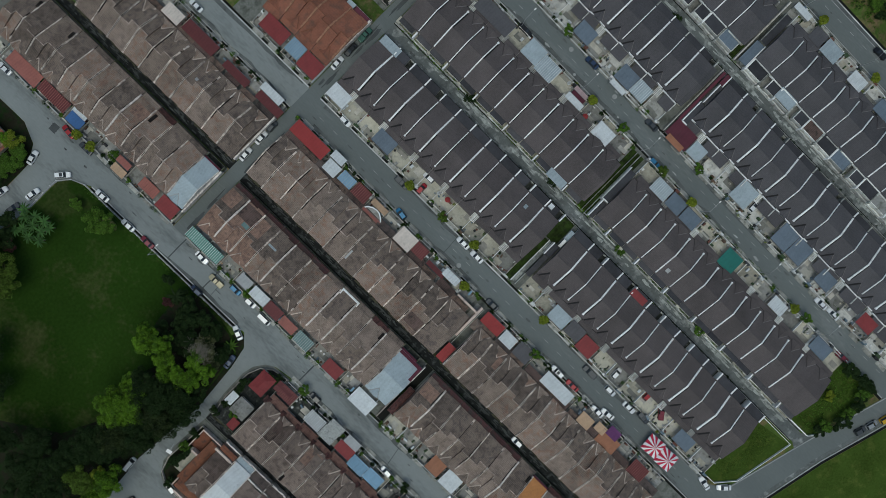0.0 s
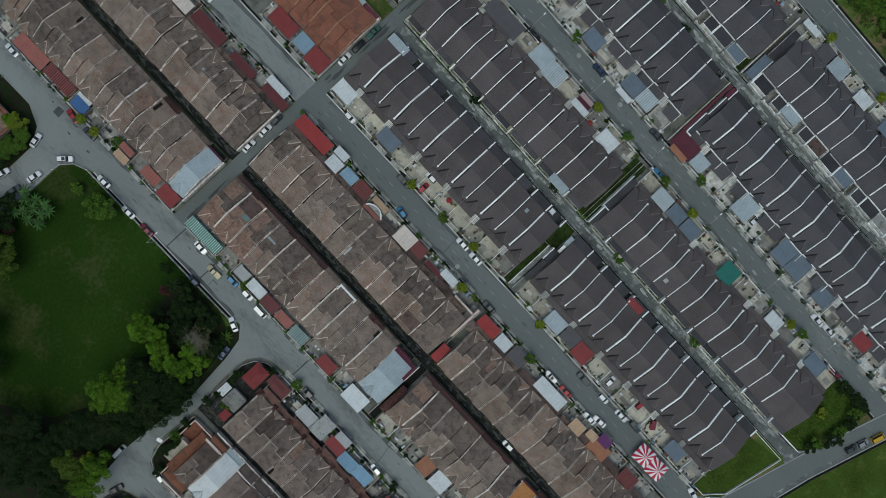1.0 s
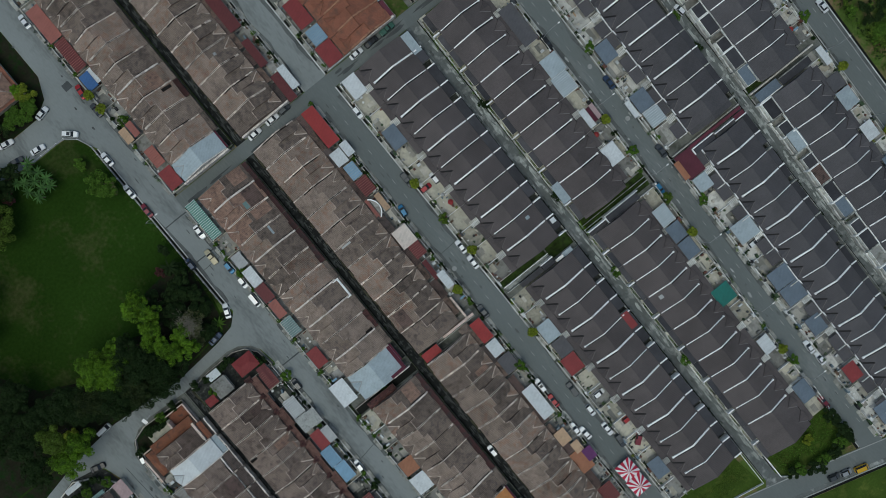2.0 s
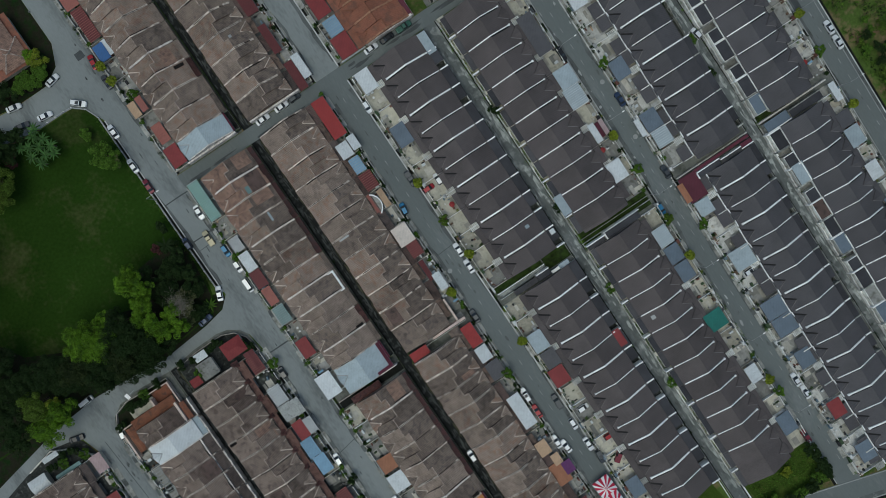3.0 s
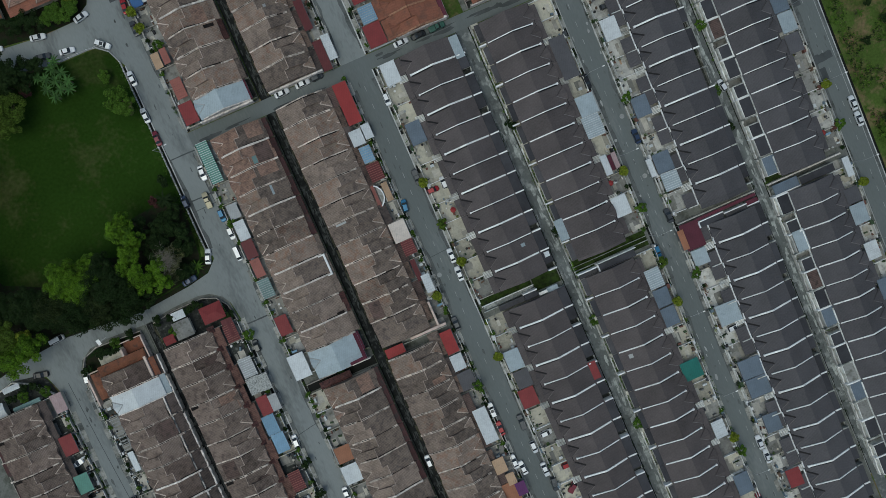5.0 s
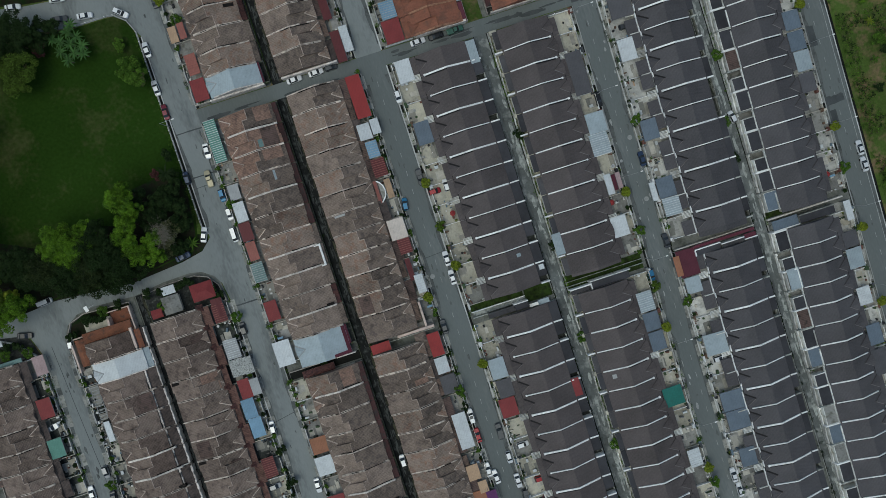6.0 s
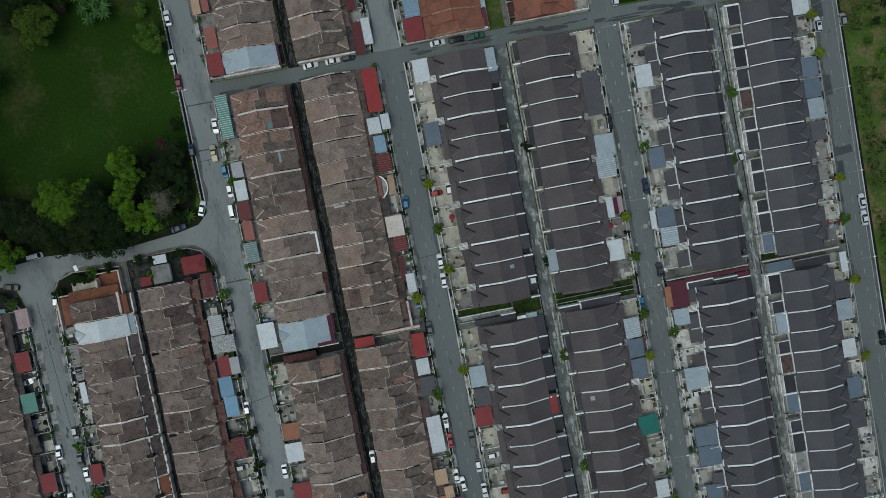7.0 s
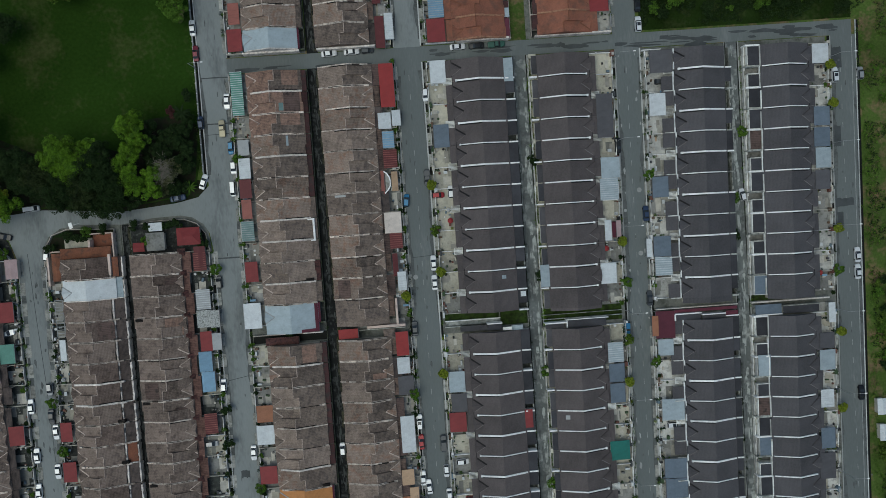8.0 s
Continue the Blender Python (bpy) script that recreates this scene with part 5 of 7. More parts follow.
# kind, paint, x, y, heading (90: north, 0: east)
for spot in (("sedan", "white", -60.9, 57.9, 92), ("sedan", "dark_red", -60.6, 50.7, 90), ("sedan", "white", -52.9, 36.6, 268), ("pickup", "beige", -54.9, 29.0, 90), ("hatchback", "dark_blue", -60.9, 31.1, 91), ("hatchback", "blue", -52.9, 23.3, 270), ("hatchback", "white", -52.6, 17.6, 270),
             ("van", "white", -53.2, 11.5, 270), ("sedan", "white", -61.4, 14.2, 68), ("sedan", "dark_blue", -69.1, 10.0, 8), ("van", "white", -110.6, 9.8, 4), ("hatchback", "white", -60.6, -45.1, 88), ("sedan", "white", -53.5, -65.7, 268), ("hatchback", "dark_grey", -59.4, -15.0, 90)):
    car(*spot)
for spot in (("sedan", "white", -22.8, 48.3, 3), ("sedan", "white", -16.3, 48.4, 2), ("hatchback", "dark_grey", -11.8, 48.5, 3), ("sedan", "white", 14.2, 47.9, 2), ("sedan", "black", 19.6, 47.9, 182), ("pickup", "green", 25.4, 47.9, 2)):
    car(*spot)
for spot in (("hatchback", "white", 3.9, 34.8, 270), ("pickup", "dark_grey", 2.8, 10.9, 270), ("hatchback", "blue", -3.7, 4.8, 82), ("sedan", "white", 2.9, -13.9, 90), ("sedan", "white", 2.8, -19.6, 90), ("sedan", "dark_grey", -3.9, -32.7, 90),
             ("suv", "white", -4.5, -60.3, 90), ("sedan", "red", -4.4, -66.4, 90), ("pickup", "dark_grey", 2.1, -67.3, 90), ("hatchback", "white", 2.4, -75.6, 270), ("sedan", "white", -4.6, -77.2, 90), ("sedan", "white", -3.0, -79.9, 95), ("sedan", "white", 2.8, -83.1, 270),
             ("sedan", "white", 2.6, -115.5, 78), ("sedan", "white", 5.8, -120.7, 134), ("sedan", "white", -2.5, 87.3, 90), ("hatchback", "red", 5.6, 5.7, 0), ("hatchback", "white", 9.3, 6.4, 90), ("hatchback", "red", 9.4, -84.5, 0)):
    car(*spot)
for spot in (("suv", "white", 66.9, 51.1, 90), ("sedan", "black", 67.0, 56.8, 90), ("sedan", "black", 59.0, 16.5, 270), ("sedan", "dark_blue", 66.1, -3.8, 90), ("sedan", "dark_grey", 65.8, -28.8, 90), ("hatchback", "blue", 58.7, -37.1, 270), ("suv", "white", 70.9, -67.0, 0),
             ("sedan", "white", 64.6, -102.0, 90), ("sedan", "white", 65.1, -106.8, 88), ("sedan", "dark_red", 58.0, -118.0, 92), ("suv", "white", 124.1, 32.9, 90), ("sedan", "white", 128.6, -20.4, 90), ("sedan", "white", 128.5, -25.4, 90), ("sedan", "black", 128.0, -61.8, 90),
             ("hatchback", "grey", 131.8, 32.9, 90), ("hatchback", "white", -27.6, -66.6, 90), ("hatchback", "white", 95.0, -0.3, 100)):
    car(*spot)
for spot in (("sedan", "white", -116.2, -47.1, 90), ("hatchback", "grey", -110.4, -42.5, 270), ("sedan", "dark_grey", -110.6, -50.5, 270), ("sedan", "white", -109.7, -55.1, 270), ("sedan", "white", -115.8, -61.6, 90), ("sedan", "white", -110.2, -66.7, 270), ("sedan", "white", -116.2, -72.1, 90),
             ("sedan", "white", -53.0, 112.8, 90), ("sedan", "red", -53.4, 88.1, 84), ("sedan", "dark_grey", -53.4, 81.4, 90), ("sedan", "white", -65.8, 90.2, 12), ("suv", "white", -63.4, 80.8, 318), ("sedan", "white", -73.3, 83.1, 352), ("sedan", "dark_grey", -80.2, 84.3, 350), ("sedan", "white", -59.9, 68.9, 92),
             ("sedan", "white", -91.6, 91.3, 350), ("sedan", "white", -79.2, 89.8, 350), ("sedan", "black", -119.2, 2.4, 345), ("hatchback", "white", -107.6, -3.6, 80)):
    car(*spot)

# ---------------------------------------------------------------- odds and ends in the yards
# kind: label, length, width, height, colour
YARD_THINGS = {"storage_box": ("grey plastic storage box standing in a yard", 0.9, 0.6, 0.7, "slate"), "bin": ("dark wheeled rubbish bin in a yard", 0.55, 0.5, 0.95, "dark_grey"),
               "bench": ("pale wooden bench against a yard wall", 1.5, 0.45, 0.45, "tan"), "table": ("small white table in a front yard", 1.1, 0.8, 0.75, "white"), "laundry_rack": ("blue laundry rack in a front yard", 1.6, 0.6, 1.2, "blue"),
               "planter": ("white concrete planter trough with dark plants", 2.0, 0.5, 0.5, "white"), "water_tank": ("pale round water tank in a yard", 1.0, 1.0, 1.3, "white"), "shoe_cabinet": ("white shoe cabinet by a porch", 1.2, 0.45, 1.0, "white"),
               "motorcycle": ("dark motorcycle parked in a yard", 1.8, 0.5, 1.0, "dark_grey"), "parasol": ("red garden parasol in a front yard", 1.7, 1.7, 2.3, "bright_red")}
YARD_MADE = {}


def yard_thing(name, x, y, turn):
    m = pose(x, y, 0.16, 0, 0, turn)
    if name in YARD_MADE:
        return copy_thing(YARD_MADE[name], m)
    label, lx, ly, lz, colour = YARD_THINGS[name]
    what = YARD_MADE[name] = thing(name, m, label, name.replace("_", " "), "yard things")
    sheet = SHEET[colour]
    if name in ("bench", "table", "laundry_rack"):
        part("top", boxes((-lx / 2, lx / 2, -ly / 2, ly / 2, lz - 0.06, lz)), sheet, what)
        for sx in (-1, 1):
            part("leg", boxes((sx * (lx / 2 - 0.1) - 0.04, sx * (lx / 2 - 0.1) + 0.04, -ly / 2 + 0.04, ly / 2 - 0.04, 0, lz - 0.06)), M["steel"], what)
    elif name == "planter":
        part("trough", boxes((-lx / 2, lx / 2, -ly / 2, -ly / 2 + 0.08, 0, lz), (-lx / 2, lx / 2, ly / 2 - 0.08, ly / 2, 0, lz), (-lx / 2, -lx / 2 + 0.08, -ly / 2 + 0.08, ly / 2 - 0.08, 0, lz), (lx / 2 - 0.08, lx / 2, -ly / 2 + 0.08, ly / 2 - 0.08, 0, lz), (-lx / 2 + 0.08, lx / 2 - 0.08, -ly / 2 + 0.08, ly / 2 - 0.08, 0, lz - 0.1)), M["wall_white"], what)
        verts, faces = [], []
        for _ in range(90):
            p = Vector((odd.uniform(-lx / 2, lx / 2), odd.gauss(0, 0.16), lz + odd.uniform(-0.05, 0.35)))
            d = Vector((odd.uniform(-1, 1), odd.uniform(-1, 1), odd.uniform(0.2, 1))).normalized() * 0.2
            side = d.cross(Vector((0, 0, 1))) * 0.5
            k = len(verts)
            verts += [p - d, p + side, p + d, p - side]
            faces.append((k, k + 1, k + 2, k + 3))
        me = bpy.data.meshes.new("foliage")
        me.from_pydata(verts, [], faces)
        me.materials.append(LEAF["dark"])
        ob = new("foliage", me)
        ob.parent = what
    elif name in ("water_tank", "parasol"):
        bm = bmesh.new()
        if name == "parasol":
            bmesh.ops.create_cone(bm, cap_ends=True, segments=8, radius1=lx / 2, radius2=0.04, depth=0.45, matrix=pose(0, 0, lz - 0.22))
            part("canopy", bm, sheet, what)
            part("pole", boxes((-0.03, 0.03, -0.03, 0.03, 0, lz - 0.4)), M["steel"], what)
        else:
            bmesh.ops.create_cone(bm, cap_ends=True, segments=14, radius1=lx / 2, radius2=lx / 2, depth=lz * 0.85, matrix=pose(0, 0, lz * 0.425))
            part("tank", bm, sheet, what)
            bm = bmesh.new()
            bmesh.ops.create_cone(bm, cap_ends=True, segments=14, radius1=lx / 2 - 0.06, radius2=0.2, depth=lz * 0.15, matrix=pose(0, 0, lz * 0.925))
            part("lid", bm, SHEET["grey"], what)
    elif name == "motorcycle":
        part("body", prism_y(bmesh.new(), [(-0.6, 0.45), (-0.75, 0.8), (-0.1, 0.78), (0.1, 0.65), (0.45, 0.95), (0.6, 0.9), (0.4, 0.4)], -0.13, 0.13), CAR["black"], what)
        part("handlebar", boxes((0.42, 0.48, -0.34, 0.34, 0.95, 1.0)), M["steel"], what)
        for x in (-0.6, 0.65):
            bm = bmesh.new()
            bmesh.ops.create_cone(bm, cap_ends=True, segments=12, radius1=0.29, radius2=0.29, depth=0.1, matrix=pose(x, 0, 0.29, 90))
            part("wheel", bm, M["rubber"], what)
    else:
        part("body", boxes((-lx / 2, lx / 2, -ly / 2, ly / 2, 0, lz * 0.88)), sheet, what)
        part("lid", boxes((-lx / 2 - 0.03, lx / 2 + 0.03, -ly / 2 - 0.03, ly / 2 + 0.03, lz * 0.88, lz)), SHEET["dark_grey" if name == "bin" else "white"], what)
    return what


odd = random.Random(21)
KINDS = ("storage_box", "bin", "bench", "table", "laundry_rack", "planter", "planter", "planter", "water_tank", "shoe_cabinet", "motorcycle", "planter", "table", "shoe_cabinet")
for row, lo, hi in (("F", -106, 43), ("G", -112, 43), ("H", -116, 42), ("A", -82, 43), ("D", -98, 43), ("C", -76, -6), ("I", -88, 42), ("B", -76, -8), ("L", -70, -8)):
    rear_x, way, yard, rear, style, deep, drift = ROWS[row]
    for _ in range(20 if row in "FGH" else 15 if row in "ADI" else 8):
        y = odd.uniform(lo, hi)
        if -36.5 < y < -28.5:
            continue
        kind = odd.choice(KINDS)
        along = odd.choice((0, 90))
        x = rear_x + drift * y + way * (deep + (yard - 0.7 if kind == "planter" and along else odd.uniform(2.8, yard - 1.0)))
        yard_thing(kind, x, y, along)
yard_thing("parasol", 8.6, -1.9, 10)
yard_thing("parasol", 116.4, -24.8, 30)
yard_thing("parasol", 53.5, -13.2, 20)
for spot in (("pickup", "dark_red", 8.6, -91.0, 40), ("suv", "dark_grey", 3.7, -88.2, 265), ("hatchback", "white", 7.4, -73.2, 0), ("hatchback", "dark_grey", 72.6, 34.2, 0), ("sedan", "white", -121.0, -25.4, 10), ("hatchback", "grey", -65.4, -62.0, 0)):
    car(*spot)
for spot in (("hatchback", "dark_grey", 46.5, -138.0, 344), ("hatchback", "grey", 50.2, -139.2, 344), ("van", "yellow", 54.6, -141.0, 344)):
    car(*spot)


# loose household goods, mats and paving of every sort in the yards
PARKED = [(o.matrix_basis.translation.x, o.matrix_basis.translation.y) for o in bpy.data.objects if o.parent is None and o.name.split(".")[0] in ("car", "pickup", "van")]


def strewn(name, label, category, pieces, mat):
    """Many loose pieces in one mesh: rows of x, y, floor, length, width, height, turn, sides."""
    verts, faces = [], []
    for x, y, z, a, b, h, turn, sides in pieces:
        k, c, d = len(verts), math.cos(turn), math.sin(turn)
        ring = [(-a, -b), (a, -b), (a, b), (-a, b)] if sides == 4 else [(a * math.cos(6.2832 * i / sides), a * math.sin(6.2832 * i / sides)) for i in range(sides)]
        n = len(ring)
        taper = 0.92 if h > 0.1 else 1.0
        verts += [(x + u * c - v * d, y + u * d + v * c, z) for u, v in ring] + [(x + taper * (u * c - v * d), y + taper * (u * d + v * c), z + h) for u, v in ring]
        faces += [tuple(range(k + n, k + 2 * n))] + [(k + i, k + (i + 1) % n, k + n + (i + 1) % n, k + n + i) for i in range(n)]
    me = bpy.data.meshes.new(name)
    me.from_pydata(verts, [], faces)
    me.materials.append(mat)
    tagged(new(name, me), label, category, kind="stuff")


def yard_goods():
    rng = random.Random(77)
    leaves_of = {"green": [], "dark": [], "yellow": []}
    for row in "ABCDLFGHIEK":
        rear_x, way, yard, rear, style, deep, drift = ROWS[row]
        goods, mats = [], []
        for (r, y), house in HOUSES.items():
            if r != row:
                continue
            m = house.matrix_basis
            inner = deep + (2.9 if row in "CDLEK" else 2.4 if row in "FGI" else 4.3 if row == "H" else 0.5)
            end = deep + yard
            for _ in range(rng.randint(2, 4)):
                a, b = rng.uniform(0.6, 2.0), rng.uniform(0.4, 1.3)
                p = m @ Vector((rng.uniform(deep + 0.5, end - b), rng.uniform(-HALF + a, HALF - a) if a < HALF else 0, 0))
                mats.append((p.x, p.y, 0.15, b, a, 0.012 + 0.004 * rng.random(), 0.0, 4))
            lots = rng.randint(5, 17) if style != "dark" else rng.randint(4, 13)
            for k in range(lots):
                # most goods stand along the walls and beside the gate
                edge = rng.random()
                if edge < 0.4:
                    p = (rng.uniform(inner, end - 0.3), rng.choice((-1, 1)) * (HALF - rng.uniform(0.25, 0.8)))
                elif edge < 0.75:
                    p = (end - rng.uniform(0.35, 1.1), rng.uniform(-HALF + 0.3, HALF - 0.3))
                else:
                    p = (rng.uniform(inner, end - 0.4), rng.uniform(-HALF + 0.4, HALF - 0.4))
                p = m @ Vector((*p, 0))
                if any(abs(p.x - cx) < 2.6 and abs(p.y - cy) < 2.6 for cx, cy in PARKED):
                    continue
                if rng.random() < 0.3:
                    a = rng.uniform(0.15, 0.42)
                    goods.append((p.x, p.y, 0.16, a, a, rng.uniform(0.2, 0.7), rng.uniform(0, 3), 8))
                else:
                    goods.append((p.x, p.y, 0.16, rng.uniform(0.14, 0.62), rng.uniform(0.1, 0.34), rng.uniform(0.15, 1.1), rng.choice((0, 1.571)) + rng.gauss(0, 0.12), 4))
            # letter box and meter pillars where two gates meet
            if style == "dark":
                for _ in range(2):
                    p = m @ Vector((end - rng.uniform(-0.2, 0.7), HALF - rng.uniform(-0.5, 0.5), 0))
                    goods.append((p.x, p.y, 0.05, rng.uniform(0.25, 0.5), rng.uniform(0.35, 0.9), rng.uniform(1.2, 1.7), 0, 4))
            # plants in pots and in the strip before the gate
            for _ in range(rng.randint(1, 5)):
                far = rng.random() < 0.6
                p = m @ Vector((end + rng.uniform(-0.5, 0.9) if far else rng.uniform(inner, end), rng.choice((-1, 1)) * rng.uniform(1.6, HALF) if far else rng.choice((-1, 1)) * (HALF - 0.5), rng.uniform(0.35, 0.8)))
                if any(abs(p.x - cx) < 1.8 and abs(p.y - cy) < 2.8 for cx, cy in PARKED):
                    continue
                size, tone = rng.uniform(0.25, 0.75), rng.choice(("green", "dark", "dark", "dark", "yellow" if style == "dark" else "green"))
                for _ in range(int(60 * size / 0.5)):
                    d = Vector((rng.gauss(0, 1), rng.gauss(0, 1), abs(rng.gauss(0, 0.8)))).normalized()
                    leaves_of[tone].append((p + d * size * rng.uniform(0.4, 1.0), (d + Vector((0, 0, 0.5))).normalized(), rng.uniform(0.12, 0.28)))
        strewn("yard_goods", "mixed household goods, tubs and boxes in the yards", "household goods", goods, M["odds"])
        strewn("yard_paving", "uneven patches of tile and cement in the yards", "paving", mats, M["mats"])
    for tone, leaves in leaves_of.items():
        tagged(new("yard_plants", leaf_mesh("yard_plants", leaves, LEAF[tone])), LEAF_WORD[tone] + " plants in pots and beds along the yards", "plants", kind="stuff")


# ---------------------------------------------------------------- trees and shrubs
def leaf_mesh(name, leaves, mat):
    """One mesh of many small folded leaves: rows of place, outward direction and length."""
    verts, faces = [], []
    for p, n, size in leaves:
        side = n.cross(Vector((0, 0, 1)) if abs(n.z) < 0.9 else Vector((1, 0, 0))).normalized()
        ahead = side.cross(n).normalized()
        k = len(verts)
        verts += [p - ahead * size * 0.5, p + side * size * 0.32 + n * size * 0.12, p + ahead * size * 0.5, p - side * size * 0.32 + n * size * 0.12]
        faces += [(k, k + 1, k + 2), (k, k + 2, k + 3)]
    me = bpy.data.meshes.new(name)
    me.from_pydata(verts, [], faces)
    me.materials.append(mat)
    return me


def crown(rng, radius, height, leaf, base, squash=0.75, gaps=0.0, density=1.0):
    """Leaves gathered on many uneven boughs, with gaps between them."""
    leaves = []
    boughs = int(14 + radius * radius * 1.7)
    for _ in range(boughs):
        turn, out = rng.uniform(0, 2 * math.pi), radius * math.sqrt(rng.random()) * 0.86
        lobes = 1 + 0.2 * math.sin(3 * turn + base) + 0.14 * math.sin(5 * turn + 2 * base)
        out *= lobes
        up = height * (0.5 + squash * 0.5 * math.sqrt(max(0, 1 - (out / radius / 1.25) ** 2))) + rng.uniform(-0.12, 0.05) * height
        r = rng.uniform(0.2, 0.36) * radius * (0.85 if radius > 3 else 1)
        if rng.random() < gaps:
            continue
        middle = Vector((out * math.cos(turn), out * math.sin(turn), up))
        for _ in range(int(110 * density)):
            d = Vector((rng.gauss(0, 1), rng.gauss(0, 1), rng.gauss(0.35, 0.8))).normalized()
            p = middle + Vector((d.x * r, d.y * r, d.z * r * 0.7)) * rng.uniform(0.75, 1.08)
            n = (d + Vector((rng.uniform(-0.7, 0.7), rng.uniform(-0.7, 0.7), rng.uniform(0.0, 0.9)))).normalized()
            leaves.append((p, n, leaf * rng.uniform(0.6, 1.3)))
    return leaves


def trunk_mesh(rng, radius, height, thick):
    bm = bmesh.new()
    bmesh.ops.create_cone(bm, cap_ends=True, segments=8, radius1=thick, radius2=thick * 0.6, depth=height * 0.5, matrix=pose(0, 0, height * 0.25))
    for k in range(5):
        a = rng.uniform(0, 6.28)
        end = Vector((math.cos(a) * radius * 0.6, math.sin(a) * radius * 0.6, height * rng.uniform(0.6, 0.8)))
        start = Vector((0, 0, height * 0.42))
        way = end - start
        m = Matrix.Translation((start + end) / 2) @ way.to_track_quat("Z", "Y").to_matrix().to_4x4()
        bmesh.ops.create_cone(bm, cap_ends=True, segments=6, radius1=thick * 0.5, radius2=thick * 0.15, depth=way.length, matrix=m)
    return bm


LEAF_WORD = {"bright": "bright green", "green": "mid-green", "dark": "dark green", "deep": "dull deep green", "olive": "olive green", "yellow": "yellow-green", "red": "dark red", "moss": "yellowish olive"}
TREES_MADE = {}
yard_goods()


def tree(tone, x, y, radius, height, name="tree", where="beside the street", leaf=0.5, gaps=0.12, share="", z=0.0, density=1.0):
    m = pose(x, y, z, 0, 0, (x * 37 + y * 91) % 360)
    if share and (share, tone) in TREES_MADE:
        return copy_thing(TREES_MADE[share, tone], m)
    rng = random.Random(int(x * 13 + y * 7 + radius * 100))
    what = thing(name, m, f"{LEAF_WORD[tone]} leafy {name} {where}", name)
    part("trunk", trunk_mesh(rng, radius, height, 0.05 * height * (0.5 if name == "shrub" else 0.45)), M["bark"], what)
    ob = new("crown", leaf_mesh("crown", crown(rng, radius, height, leaf, x, gaps=gaps, density=density), LEAF[tone]))
    ob.parent = what
    if share:
        TREES_MADE[share, tone] = what
    return what


# dark ground sheets below the trees and along the lane
structure("wood_floor", slab(bmesh.new(), [(-150, 10), (-105, 10.0), (-90, 8.8), (-77, 9.6), (-66.5, 11), (-63.8, 15), (-61.8, 30), (-66, 34), (-76, 33), (-84, 24), (-92, 27), (-104, 23), (-118, 30), (-128, 46), (-150, 50)], 0.0, 0.11), M["soil"], "dark ground under the park trees", "ground")
structure("wood_verge", slab(bmesh.new(), [(-150, -1), (-128, 4.5), (-118, 5), (-105, 5.5), (-60.8, 5.5), (-60.8, 14), (-66, 16), (-150, 16)], 0.0, 0.05), M["soil"], "dark ground beside the lane", "ground")
structure("garden_verge", slab(bmesh.new(), [(-112, -9), (-108.6, 5.2), (-62, 5.2), (-60.4, -9)], 0.0, 0.042), M["pavement"], "stained cement verge of the lane", "pavement")
# the park's wood, tall trees first
for row in (("bright", -97.6, 24.0, 4.6, 10.0), ("bright", -101.4, 22.4, 3.2, 9.0), ("bright", -91.4, 24.6, 2.8, 9.0), ("bright", -94.0, 21.6, 4.2, 10.0), ("bright", -98.0, 18.8, 3.6, 9.0), ("bright", -79.0, 30.0, 3.9, 9.5), ("bright", -77.6, 26.5, 3.0, 9.0), ("bright", -81.2, 20.0, 3.4, 9.0), ("bright", -79.6, 15.4, 3.6, 9.0), ("bright", -76.2, 12.8, 3.2, 8.0),
            ("bright", -74.4, 17.5, 2.4, 8.0), ("bright", -79.8, 23.0, 2.8, 9.0), ("moss", -120.4, 16.8, 4.2, 9.0), ("bright", -116.4, 10.6, 4.0, 9.0), ("bright", -121.6, 9.0, 4.2, 8.5), ("yellow", -116.4, 13.6, 2.2, 8.0)):
    tree(row[0], row[1] + 1.3, row[2], row[3] * 1.1, row[4] * 1.35, where="in the park wood", leaf=0.42, gaps=0.06, density=1.6)
for row in (("dark", -91.0, 18.0, 5.6, 10.0), ("dark", -86.0, 15.6, 5.4, 10.0), ("dark", -88.6, 22.6, 4.4, 9.0), ("dark", -93.6, 12.8, 4.6, 9.0), ("dark", -100.4, 14.0, 5.0, 9.0), ("dark", -105.6, 18.2, 5.2, 9.0), ("dark", -110.6, 21.0, 5.2, 9.0), ("dark", -109.6, 16.6, 4.4, 8.0),
            ("dark", -116.0, 22.0, 4.8, 8.5), ("dark", -122.0, 24.0, 5.0, 8.5), ("dark", -128.0, 20.0, 5.2, 8.5), ("dark", -128.6, 30.0, 5.0, 8.5), ("dark", -121.4, 32.0, 4.6, 8.0), ("dark", -134.0, 26.0, 5.0, 8.0), ("dark", -130.0, 12.0, 4.6, 8.0), ("dark", -128.0, 40.0, 4.8, 8.0)):
    tree("deep" if int(row[1]) % 3 == 0 else row[0], row[1] + 1.3, row[2], row[3], row[4] * 1.35, where="in the park wood", leaf=0.42, density=1.2)
